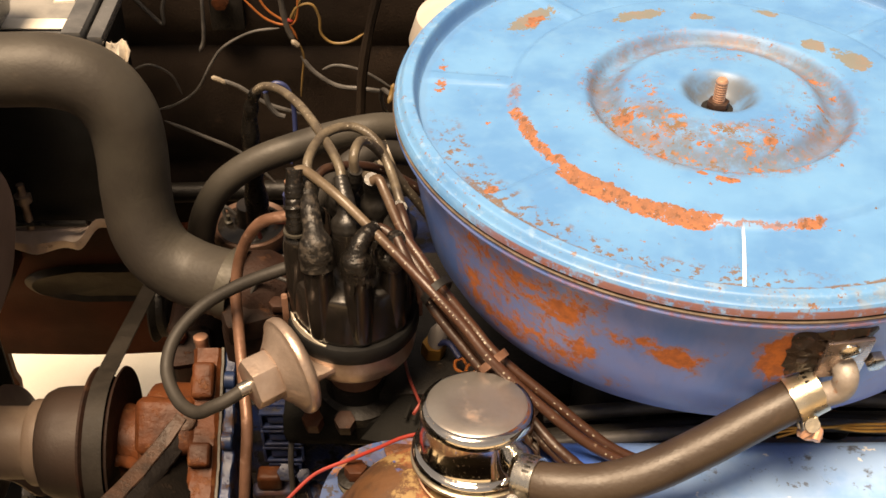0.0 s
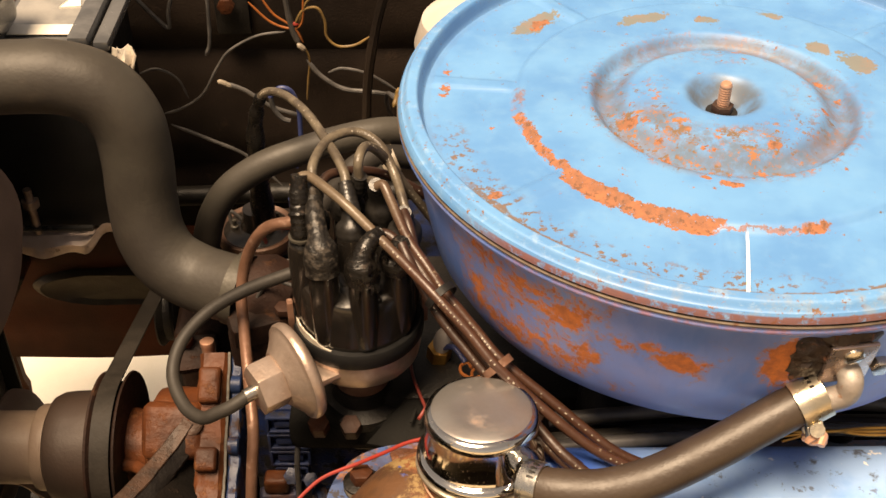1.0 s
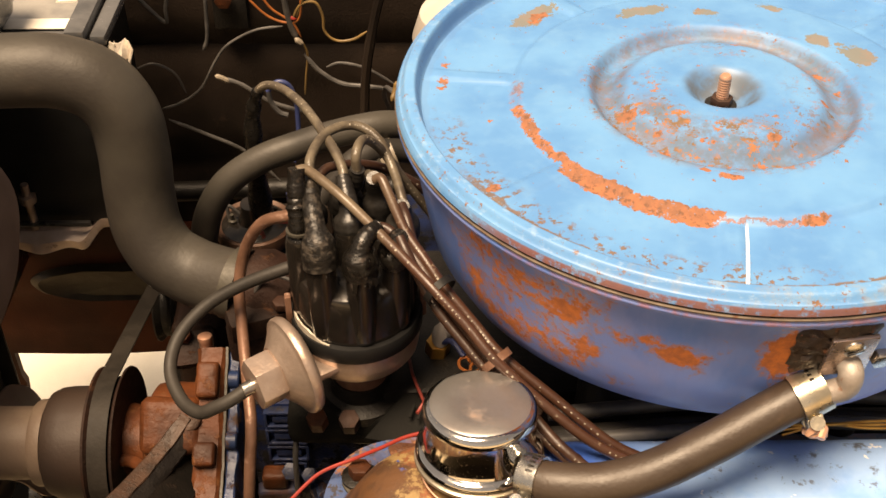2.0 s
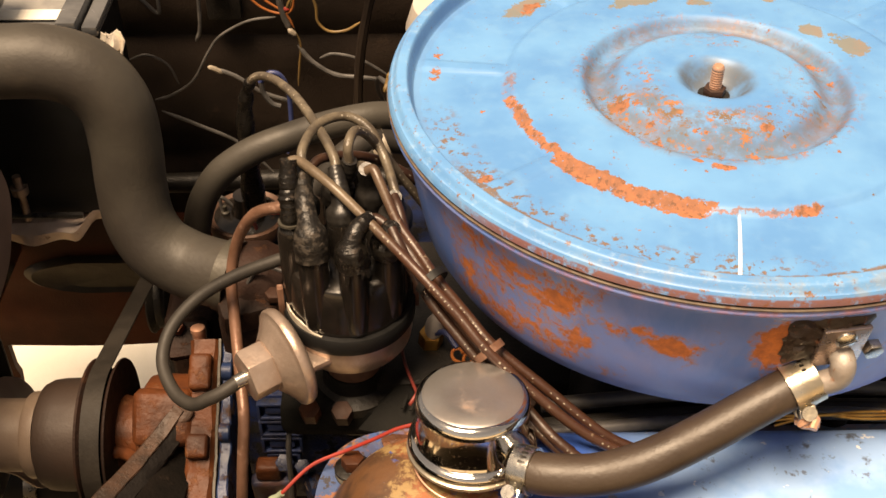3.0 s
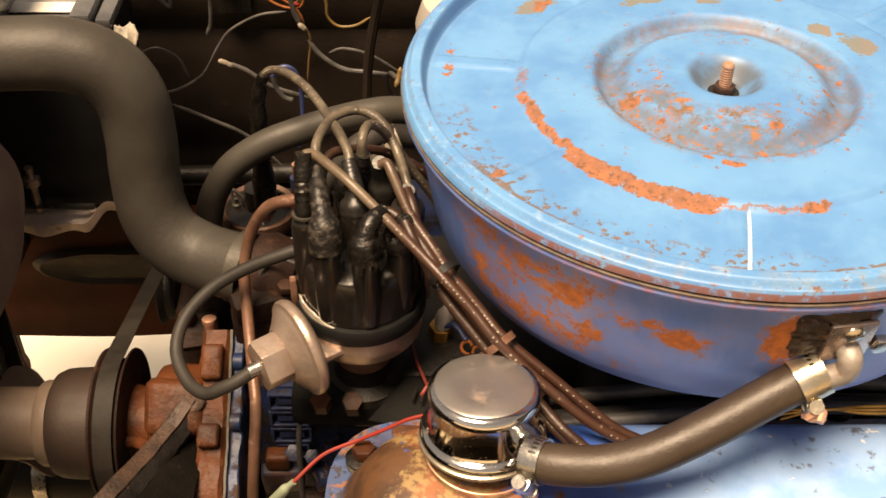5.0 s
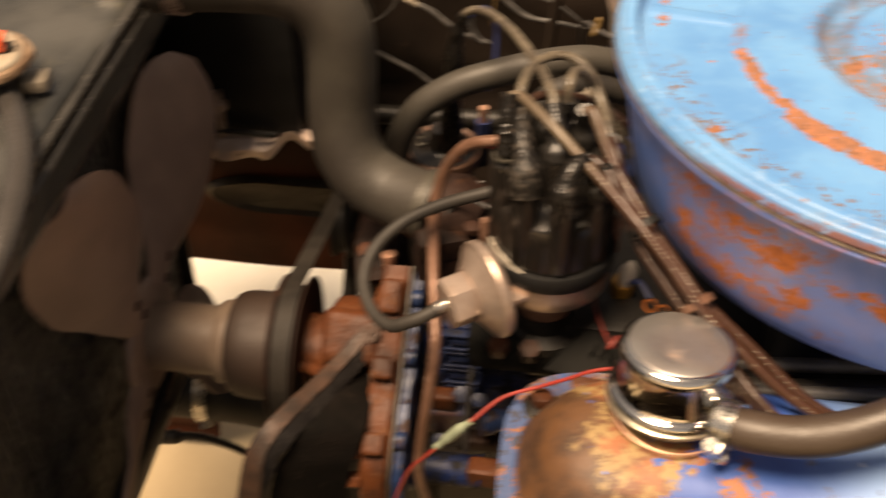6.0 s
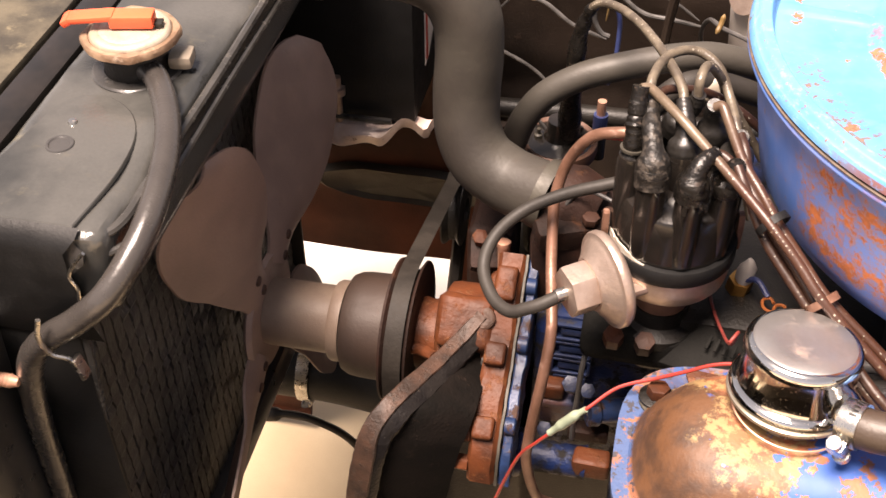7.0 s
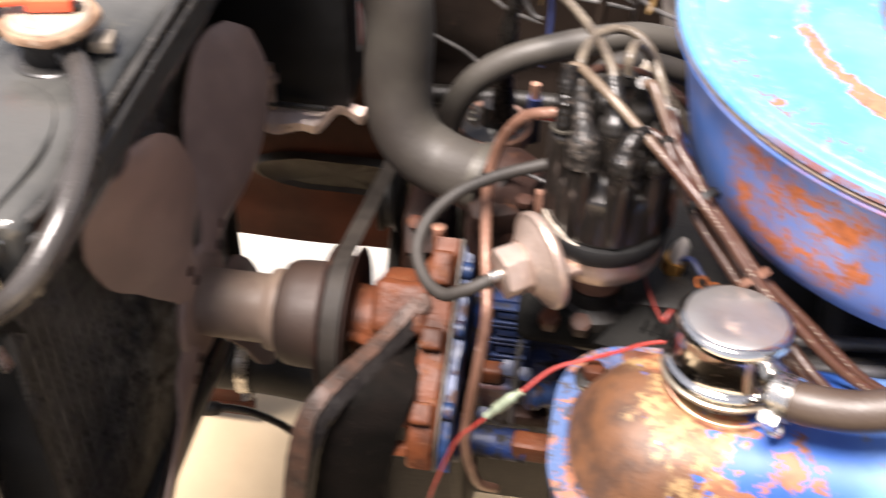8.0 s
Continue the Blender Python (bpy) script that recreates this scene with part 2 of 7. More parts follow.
def make_bowl_paint():
    n = Nodes("worn_blue_paint_bowl")
    r, a, z = polar(n)
    blue = n.mix(n.step(n.noise(12, 4), 0.35, 0.68), (0.090, 0.200, 0.53), (0.170, 0.250, 0.57))
    blue = n.mix(n.step(n.noise(40, 6), 0.45, 0.75, 0.0, 0.5), blue, (0.24, 0.24, 0.43))
    want = n.math("MULTIPLY", n.math("MULTIPLY", band(n, a, 226.0, 10.0, 14.0), band(n, z, 0.948, 0.026, 0.028)), 0.150)
    for mid, height, wide, high, much in ((235.0, 0.963, 7.0, 0.018, 0.24), (245.0, 0.955, 4.5, 0.010, 0.21), (253.5, 0.953, 6.0, 0.015, 0.23), (240.0, 0.936, 5.0, 0.012, 0.19), (269.5, 0.962, 5.5, 0.034, 0.27), (228.5, 0.976, 7.0, 0.014, 0.20), (221.0, 0.925, 6.0, 0.018, 0.18), (243.0, 0.915, 4.0, 0.008, 0.15), (222.0, 0.968, 6.0, 0.018, 0.17), (215.0, 0.972, 5.0, 0.014, 0.12), (249.0, 0.961, 4.0, 0.010, 0.17), (231.0, 0.945, 6.0, 0.014, 0.18)):
        da = n.math("MULTIPLY", n.math("SUBTRACT", a, mid), 1 / wide)
        dz = n.math("MULTIPLY", n.math("SUBTRACT", z, height), 1 / high)
        d = n.math("SQRT", n.math("ADD", n.math("MULTIPLY", da, da), n.math("MULTIPLY", dz, dz)))
        want = n.math("MAXIMUM", want, n.math("MULTIPLY", n.step(d, 0.1, 1.15, 1.0, 0.0), much))
    f = n.math("ADD", n.math("MULTIPLY_ADD", n.noise(48, 8, 0.72), 0.6, n.math("MULTIPLY", n.noise(170, 6, 0.75), 0.4)), want)
    rust = n.step(f, 0.628, 0.695)
    rust = n.math("MAXIMUM", rust, n.math("MULTIPLY", n.math("MULTIPLY", n.step(z, 0.9905, 0.993), band(n, a, 272.0, 44.0, 14.0)), n.step(n.noise(85, 7, 0.72), 0.40, 0.62, 0.0, 0.55)))
    streak = n.noise(1.0, 5, 0.6, n.shifted(n.pos, scale=(30, 30, 7)))
    blue = n.mix(n.step(streak, 0.46, 0.66, 0.0, 0.7), blue, (0.070, 0.175, 0.50))
    blue = n.mix(n.step(n.noise(1.0, 5, 0.6, n.shifted(n.pos, (5, 1, 0), (22, 22, 12))), 0.50, 0.66, 0.0, 0.6), blue, (0.165, 0.205, 0.44))
    haze = n.math("MULTIPLY", n.step(f, 0.555, 0.645), n.step(n.noise(230, 6, 0.75), 0.40, 0.58, 0.1, 0.75))
    blue = n.mix(haze, blue, (0.36, 0.165, 0.085))
    tone = n.mix(n.step(n.noise(120, 6, 0.72), 0.36, 0.64), (0.56, 0.165, 0.045), (0.34, 0.105, 0.042))
    col = n.mix(rust, blue, tone)
    rough = n.math("MAXIMUM", n.math("ADD", n.math("MULTIPLY", n.noise(80, 5), 0.2), 0.30), n.math("MULTIPLY", rust, 0.85))
    n.bump(n.math("ADD", n.math("MULTIPLY", rust, n.noise(500, 3)), n.math("MULTIPLY", n.noise(35, 3), 0.5)), 0.25, 0.0008)
    return n.out(col, rough)


def make_cover_paint():
    n = Nodes("worn_blue_paint_cover")
    x, y, z = n.axes()
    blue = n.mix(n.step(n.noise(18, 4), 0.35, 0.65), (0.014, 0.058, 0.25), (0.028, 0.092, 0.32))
    # front blue darkened against the strong sun there; paler paint past x 0.07
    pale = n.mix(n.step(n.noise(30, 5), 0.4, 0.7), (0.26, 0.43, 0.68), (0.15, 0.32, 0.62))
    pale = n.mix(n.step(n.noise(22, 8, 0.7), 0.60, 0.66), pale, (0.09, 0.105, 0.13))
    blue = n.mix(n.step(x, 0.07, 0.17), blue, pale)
    blue = n.mix(n.step(n.noise(90, 6, 0.65), 0.62, 0.66, 0.0, 0.8), blue, (0.10, 0.11, 0.14))
    # how far back the bare metal reaches, with a ragged border
    reach = n.math("ADD", x, n.math("MULTIPLY", n.math("SUBTRACT", n.noise(30, 8, 0.66), 0.5), 0.105))
    reach = n.math("ADD", reach, n.math("MULTIPLY", n.math("SUBTRACT", y, 0.44), 0.35))
    bare = n.step(reach, 0.002, 0.005, 1.0, 0.0)
    patches = n.math("MULTIPLY", n.step(n.noise(44, 8, 0.68, n.shifted(n.pos, (1, 4, 2))), 0.515, 0.535), n.step(reach, 0.046, 0.052, 1.0, 0.0))
    bare = n.math("MAXIMUM", bare, patches)
    left = n.math("MULTIPLY", n.step(n.noise(50, 7, 0.66, n.shifted(n.pos, (7, 2, 2))), 0.605, 0.62), n.step(reach, -0.045, -0.03))
    bare = n.math("MULTIPLY", bare, n.math("SUBTRACT", 1.0, left))
    deep = n.step(reach, -0.036, -0.014, 1.0, 0.0)
    brown = n.mix(n.step(n.noise(60, 6), 0.35, 0.65), (0.090, 0.039, 0.016), (0.044, 0.021, 0.011))
    coral = n.mix(n.step(n.noise(75, 6), 0.42, 0.58), (0.26, 0.090, 0.038), (0.16, 0.064, 0.032))
    gold = n.math("MULTIPLY", n.step(n.noise(85, 8, 0.74), 0.47, 0.56), band(n, reach, -0.014, 0.020, 0.010))
    coral = n.mix(gold, coral, (0.26, 0.17, 0.075))
    tone = n.mix(deep, coral, brown)
    tone = n.mix(n.math("MULTIPLY", gold, 0.8), tone, (0.26, 0.17, 0.075))
    col = n.mix(bare, blue, tone)
    # the flange keeps more of its paint
    low = n.step(z, 0.8025, 0.8050, 1.0, 0.0)
    flange = n.mix(n.step(n.noise(38, 8, 0.72), 0.50, 0.54), (0.036, 0.066, 0.150), (0.19, 0.078, 0.043))
    flange = n.mix(n.step(n.noise(130, 6, 0.7, n.shifted(n.pos, (2, 5, 1))), 0.54, 0.58), flange, (0.030, 0.028, 0.035))
    col = n.mix(low, col, flange)
    white = n.math("MULTIPLY", n.step(n.noise(110, 3), 0.68, 0.70), n.step(x, 0.10, 0.16))
    col = n.mix(white, col, (0.75, 0.75, 0.72))
    rough = n.math("ADD", n.math("MULTIPLY", n.noise(80, 5), 0.3), n.math("MULTIPLY", bare, 0.10))
    rough = n.math("ADD", rough, 0.31)
    n.bump(n.math("ADD", n.math("MULTIPLY", bare, n.noise(320, 5)), n.math("MULTIPLY", n.noise(60, 5), 0.5)), 0.32, 0.0010)
    return n.out(col, rough)


def make_chrome():
    n = Nodes("aged_chrome")
    pit = n.step(n.noise(420, 5, 0.7), 0.62, 0.68)
    haze = n.step(n.noise(28, 5), 0.45, 0.7)
    col = n.mix(pit, (0.66, 0.64, 0.60), (0.30, 0.22, 0.14))
    rough = n.math("ADD", n.math("MULTIPLY", haze, 0.16), 0.07)
    n.bump(n.noise(60, 3), 0.06, 0.0006)
    return n.out(col, n.math("ADD", rough, n.math("MULTIPLY", pit, 0.4)), 1.0)


def make_tape():
    n = Nodes("glossy_black_tape")
    wraps = n.noise(1.0, 5, 0.6, n.shifted(n.pos, scale=(60, 60, 260)), 1.5)
    n.bump(n.math("ADD", wraps, n.math("MULTIPLY", n.noise(160, 4), 0.6)), 0.45, 0.002)
    col = n.mix(n.step(n.noise(220, 4), 0.6, 0.7), (0.007, 0.006, 0.005), (0.040, 0.030, 0.024))
    n.b.inputs["Specular IOR Level"].default_value = 0.3
    return n.out(col, n.math("ADD", n.math("MULTIPLY", n.noise(150, 3), 0.25), 0.16))


def make_dusty_tape():
    n = Nodes("dusty_grey_tape")
    wraps = n.noise(1.0, 5, 0.6, n.shifted(n.pos, scale=(90, 90, 240)), 1.5)
    n.bump(n.math("ADD", wraps, n.math("MULTIPLY", n.noise(190, 4), 0.7)), 0.5, 0.002)
    col = n.mix(n.step(n.noise(160, 5, 0.7), 0.48, 0.62), (0.009, 0.008, 0.007), (0.048, 0.040, 0.033))
    n.b.inputs["Specular IOR Level"].default_value = 0.3
    return n.out(col, n.math("ADD", n.math("MULTIPLY", n.noise(150, 3), 0.25), 0.22))


def make_fins():
    n = Nodes("black_radiator_fins")
    # pale specks: bright glints of the fins put into their colour
    glints = n.step(n.noise(1.0, 6, 0.82, n.shifted(n.pos, scale=(420, 420, 210))), 0.595, 0.63)
    glints = n.math("MULTIPLY", glints, n.step(n.noise(1.0, 4, 0.6, n.shifted(n.pos, scale=(60, 60, 12))), 0.42, 0.58, 0.1, 1.0))
    col = n.mix(n.step(n.noise(1.0, 5, 0.6, n.shifted(n.pos, scale=(70, 70, 9))), 0.38, 0.65), (0.018, 0.0172, 0.016), (0.046, 0.043, 0.039))
    col = n.mix(glints, col, (0.34, 0.33, 0.31))
    n.bump(n.noise(1.0, 5, 0.7, n.shifted(n.pos, scale=(360, 360, 170))), 1.0, 0.0020)
    return n.out(col, 0.36)


M_DUSTY_TAPE = make_dusty_tape()
M_LID, M_BOWL, M_COVER, M_CHROME, M_TAPE, M_FINS = make_lid_paint(), make_bowl_paint(), make_cover_paint(), make_chrome(), make_tape(), make_fins()
M_HAZE = surface("hazed_chrome_top", (0.44, 0.425, 0.41), (0.33, 0.30, 0.285), 0.34, 0.85, 22, ((0.46, 0.20, 0.085), (0.38, 0.26, 0.20)), 0.40, 34, 0.1, soft=0.35, spot_rough=0.5)
M_HOSE = surface("weathered_black_rubber", (0.047, 0.042, 0.034), (0.021, 0.0165, 0.0135), 0.56, 0, 9, ((0.068, 0.060, 0.044), (0.050, 0.022, 0.015)), 0.30, 22, 0.4, grain=260, soft=0.30, spot_rough=0.52, spec=0.4)
M_HOSE2 = surface("smooth_black_rubber", (0.017, 0.015, 0.013), (0.030, 0.026, 0.022), 0.58, 0, 25, ((0.07, 0.055, 0.042), (0.05, 0.036, 0.028)), 0.12, 70, 0.25, spot_rough=0.6, soft=0.25, spec=0.3)
M_LEAD = surface("grey_tan_lead_rubber", (0.120, 0.098, 0.070), (0.055, 0.043, 0.032), 0.38, 0, 90, ((0.42, 0.37, 0.29), (0.05, 0.035, 0.026)), 0.26, 190, 0.5)
M_LEAD2 = surface("dark_brown_lead_rubber", (0.028, 0.0115, 0.0068), (0.042, 0.019, 0.011), 0.42, 0, 60, ((0.15, 0.10, 0.07), (0.08, 0.05, 0.034)), 0.14, 220, 0.35)
def make_bundle_lead():
    n = Nodes("brown_lead_rubber")
    x, y, z = n.axes()
    along = n.math("ADD", x, n.math("MULTIPLY", n.math("SUBTRACT", n.noise(60, 5), 0.5), 0.03))
    col = n.mix(n.step(along, -0.070, -0.030), n.mix(n.noise(80, 5), (0.15, 0.115, 0.078), (0.085, 0.060, 0.040)), n.mix(n.noise(60, 5), (0.034, 0.0125, 0.0070), (0.058, 0.025, 0.0145)))
    col = n.mix(n.step(n.noise(200, 6, 0.7), 0.60, 0.66), col, (0.16, 0.115, 0.08))
    n.bump(n.noise(300, 4), 0.35, 0.0006)
    return n.out(col, n.math("ADD", n.math("MULTIPLY", n.noise(90, 4), 0.2), 0.30))


M_LEAD3 = make_bundle_lead()
M_CAP = surface("black_bakelite", (0.009, 0.008, 0.007), (0.015, 0.012, 0.010), 0.20, 0, 40, ((0.10, 0.08, 0.06), (0.06, 0.045, 0.035)), 0.12, 90, 0.15, spot_rough=0.45)
M_BOOT = surface("black_boot_rubber", (0.010, 0.009, 0.008), (0.020, 0.018, 0.016), 0.36, 0, 80, ((0.16, 0.13, 0.10), (0.10, 0.08, 0.06)), 0.2, 150, 0.4)
M_ALU = surface("dull_cast_aluminium", (0.54, 0.425, 0.36), (0.40, 0.30, 0.245), 0.36, 0.75, 45, ((0.24, 0.135, 0.095), (0.34, 0.235, 0.175)), 0.34, 75, 0.5, soft=0.2, spot_rough=0.55)
M_ZINC = surface("yellowed_zinc", (0.64, 0.58, 0.47), (0.50, 0.43, 0.32), 0.30, 0.9, 60, ((0.25, 0.14, 0.07), (0.18, 0.10, 0.05)), 0.2, 140, 0.25)
M_DULL = surface("dull_strap_metal", (0.052, 0.047, 0.037), (0.034, 0.030, 0.024), 0.5, 0.1, 60, ((0.024, 0.016, 0.011), (0.10, 0.088, 0.068)), 0.3, 140, 0.3, spec=0.3)
M_STEEL = surface("bright_steel", (0.62, 0.60, 0.55), (0.48, 0.46, 0.42), 0.28, 1.0, 60, DARK_RUST, 0.2, 160, 0.2)
M_COPPER = surface("rusty_copper_line", (0.140, 0.070, 0.045), (0.210, 0.110, 0.075), 0.40, 0.3, 60, ((0.045, 0.020, 0.014), (0.34, 0.20, 0.145)), 0.38, 130, 0.4)
M_STUD = surface("coppery_thread", (0.62, 0.36, 0.25), (0.48, 0.25, 0.17), 0.4, 0.5, 60, ((0.60, 0.42, 0.33), (0.3, 0.14, 0.09)), 0.2, 200, 0.2)
M_BRASS = surface("brass", (0.62, 0.33, 0.09), (0.45, 0.22, 0.06), 0.35, 0.85, 60, DARK_RUST, 0.25, 140, 0.3)
M_RUSTY = surface("rusty_cast_iron", (0.092, 0.026, 0.0085), (0.034, 0.0105, 0.0042), 0.55, 0.0, 34, ((0.013, 0.006, 0.004), (0.20, 0.070, 0.024)), 0.46, 70, 1.0, grain=300, soft=0.14, spot_rough=0.65, spec=0.25)
M_RUSTY2 = surface("dark_rusty_iron", (0.0480, 0.0170, 0.0080), (0.0260, 0.0115, 0.0066), 0.65, 0.1, 30, ((0.2921, 0.0695, 0.0074), (0.1457, 0.037, 0.009)), 0.22, 60, 0.7)
M_BLOCK = surface("grimy_blue_iron", (0.006, 0.017, 0.068), (0.004, 0.0065, 0.018), 0.45, 0, 40, ((0.0045, 0.004, 0.0035), (0.009, 0.0065, 0.005)), 0.60, 50, 0.9, spec=0.3)
M_BLUE_EDGE = surface("chipped_blue_iron", (0.014, 0.032, 0.090), (0.008, 0.017, 0.045), 0.42, 0, 45, ((0.012, 0.009, 0.008), (0.07, 0.032, 0.02)), 0.54, 75, 0.7, spec=0.35)
M_GRIME = surface("oily_black_iron", (0.008, 0.007, 0.006), (0.016, 0.014, 0.012), 0.45, 0, 40, ((0.030, 0.024, 0.020), (0.024, 0.015, 0.010)), 0.26, 70, 0.9, soft=0.2, spot_rough=0.6, spec=0.3)
M_DECK = surface("greenish_black_casting", (0.0055, 0.0054, 0.0050), (0.0105, 0.0102, 0.0094), 0.7, 0, 30, ((0.030, 0.024, 0.019), (0.015, 0.011, 0.009)), 0.30, 60, 1.0, soft=0.2, spec=0.05)
M_BLACK = surface("black_enamel", (0.024, 0.023, 0.022), (0.045, 0.043, 0.041), 0.30, 0, 14, ((0.12, 0.11, 0.10), (0.08, 0.06, 0.04)), 0.16, 130, 0.15, spot_rough=0.6)
# blotches paint olive-grey reflections into the enamel, along with tan dust stains
M_BLACK2 = surface("dusty_black_enamel_painted_sheen", (0.026, 0.027, 0.026), (0.066, 0.065, 0.060), 0.14, 0, 11, ((0.20, 0.17, 0.10), (0.10, 0.088, 0.060)), 0.36, 15, 0.30, spot_rough=0.24, soft=0.25)
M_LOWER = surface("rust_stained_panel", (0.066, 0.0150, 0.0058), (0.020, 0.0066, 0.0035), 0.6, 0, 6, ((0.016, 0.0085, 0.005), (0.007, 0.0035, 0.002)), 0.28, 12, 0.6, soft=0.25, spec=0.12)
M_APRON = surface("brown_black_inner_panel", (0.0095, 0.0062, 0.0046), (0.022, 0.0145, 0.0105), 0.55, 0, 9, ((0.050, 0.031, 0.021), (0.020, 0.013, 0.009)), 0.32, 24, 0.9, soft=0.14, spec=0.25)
M_BATT = surface("black_plastic", (0.006, 0.006, 0.006), (0.010, 0.010, 0.010), 0.5, 0, 30, ((0.020, 0.018, 0.016), (0.014, 0.012, 0.010)), 0.2, 60, 0.3, spec=0.2)
M_SILVER = surface("pale_label", (0.80, 0.77, 0.70), (0.70, 0.66, 0.58), 0.35, 0.0, 30, relief=0.1)
M_FOIL = surface("shiny_foil_label", (0.34, 0.335, 0.32), (0.50, 0.48, 0.44), 0.14, 0.5, 30, relief=0.15)
M_GREY = surface("grey_plastic", (0.085, 0.088, 0.092), (0.14, 0.142, 0.145), 0.22, 0.3, 30, relief=0.1)
M_ORANGE_LABEL = surface("orange_label", (0.55, 0.06, 0.02), (0.45, 0.045, 0.02), 0.4, 0, 30, relief=0.05)
M_LEVER = surface("orange_red_plastic", (0.80, 0.115, 0.045), (0.72, 0.09, 0.035), 0.38, 0, 30, relief=0.1)
M_CAPZ = surface("corroded_cap_metal", (0.42, 0.36, 0.28), (0.32, 0.245, 0.18), 0.45, 0.3, 50, ((0.17, 0.095, 0.06), (0.46, 0.39, 0.30)), 0.36, 90, 0.5)
M_TRAY = surface("torn_pale_metal", (0.74, 0.60, 0.53), (0.58, 0.43, 0.35), 0.42, 0.2, 40, ((0.22, 0.09, 0.05), (0.10, 0.045, 0.03)), 0.3, 60, 0.5)
M_FLOOR = surface("tan_concrete_floor", (0.43, 0.33, 0.205), (0.50, 0.39, 0.25), 0.7, 0, 5, ((0.34, 0.25, 0.15), (0.40, 0.31, 0.19)), 0.22, 12, 0.2, soft=0.2)
M_FAN = surface("brown_black_fan_steel", (0.195, 0.128, 0.102), (0.245, 0.164, 0.130), 0.55, 0, 25, ((0.1361, 0.078, 0.0587), (0.0908, 0.0521, 0.0375)), 0.3, 60, 0.4, soft=0.25)
M_DRUM = surface("brown_drum_paint", (0.030, 0.0160, 0.0100), (0.020, 0.0105, 0.0066), 0.62, 0.0, 18, ((0.070, 0.030, 0.015), (0.018, 0.010, 0.007)), 0.28, 50, 0.3, soft=0.2)
M_SPACER = surface("brown_spacer_metal", (0.200, 0.145, 0.108), (0.155, 0.108, 0.080), 0.5, 0.0, 30, ((0.085, 0.054, 0.038), (0.115, 0.076, 0.055)), 0.3, 60, 0.3, soft=0.25)
M_SEAL = surface("grimy_tan_seal", (0.115, 0.085, 0.060), (0.055, 0.038, 0.028), 0.6, 0, 60, ((0.16, 0.060, 0.028), (0.030, 0.022, 0.018)), 0.40, 110, 0.4)
M_PLATE = surface("rust_stained_blue_plate", (0.045, 0.055, 0.10), (0.10, 0.045, 0.03), 0.5, 0, 40, ((0.012, 0.010, 0.009), (0.13, 0.055, 0.03)), 0.36, 80, 0.8, spec=0.3)
M_BELT = surface("worn_belt_rubber", (0.014, 0.0118, 0.0098), (0.024, 0.020, 0.0165), 0.6, 0, 40, ((0.042, 0.036, 0.030), (0.03, 0.025, 0.02)), 0.18, 90, 0.4, soft=0.2, spec=0.15)
M_WHITE = surface("milky_plastic", (0.50, 0.46, 0.42), (0.42, 0.38, 0.34), 0.45, 0, 20, relief=0.1)
M_RED = surface("red_wire", (0.28, 0.028, 0.020), (0.22, 0.022, 0.016), 0.4, 0, 60, relief=0.05)
M_DARKRED = surface("dirty_red_wire", (0.20, 0.03, 0.022), (0.12, 0.022, 0.018), 0.5, 0, 60, relief=0.05)
M_GREEN = surface("pale_green_plastic", (0.24, 0.28, 0.20), (0.17, 0.20, 0.14), 0.35, 0, 60, relief=0.05)
M_PRINT = surface("worn_white_print", (0.34, 0.30, 0.24), (0.16, 0.135, 0.105), 0.5, 0, 60, relief=0.05)
M_BLUEW = surface("blue_wire", (0.020, 0.028, 0.085), (0.032, 0.046, 0.13), 0.4, 0, 60, relief=0.05)
M_YELLOW = surface("yellow_wire", (0.19, 0.115, 0.040), (0.12, 0.076, 0.030), 0.45, 0, 60, relief=0.05)
M_ORANGEW = surface("orange_wire", (0.34, 0.10, 0.025), (0.24, 0.075, 0.022), 0.45, 0, 60, relief=0.05)
M_GREYW = surface("dusty_grey_wire", (0.095, 0.090, 0.086), (0.048, 0.046, 0.044), 0.42, 0, 60, relief=0.1)
M_DARKW = surface("dusty_black_wire", (0.045, 0.042, 0.040), (0.07, 0.065, 0.06), 0.45, 0, 60, relief=0.1)
M_TAR = surface("black_sealant", (0.016, 0.010, 0.008), (0.040, 0.022, 0.015), 0.5, 0, 60, ((0.20, 0.075, 0.035), (0.07, 0.032, 0.02)), 0.44, 120, 1.0)
M_TORN = surface("torn_bright_lip", (0.72, 0.66, 0.56), (0.50, 0.42, 0.34), 0.35, 0.4, 90, DARK_RUST, 0.3, 140, 0.5)
M_SHAFT = surface("brown_pink_shaft_housing", (0.24, 0.125, 0.085), (0.17, 0.085, 0.058), 0.45, 0.3, 45, DARK_RUST, 0.3, 90, 0.4)
M_BREATHER = surface("dusty_brown_hose_rubber", (0.029, 0.0185, 0.0125), (0.048, 0.033, 0.023), 0.46, 0, 14, ((0.105, 0.050, 0.030), (0.088, 0.066, 0.046)), 0.28, 24, 0.4, grain=350, soft=0.3, spot_rough=0.55)
M_ELBOW = surface("dull_steel_elbow", (0.36, 0.33, 0.30), (0.25, 0.215, 0.19), 0.55, 0.35, 60, ((0.24, 0.13, 0.08), (0.16, 0.09, 0.055)), 0.32, 110, 0.5)
M_NECK = surface("brown_stained_iron", (0.022, 0.0085, 0.005), (0.011, 0.006, 0.0045), 0.65, 0, 35, ((0.075, 0.028, 0.012), (0.008, 0.0055, 0.004)), 0.38, 80, 1.0, spec=0.2)
M_OVAL = surface("dusty_olive_panel", (0.037, 0.032, 0.022), (0.019, 0.0135, 0.009), 0.5, 0, 18, ((0.010, 0.005, 0.003), (0.036, 0.027, 0.018)), 0.42, 34, 0.5, soft=0.25, spec=0.3)
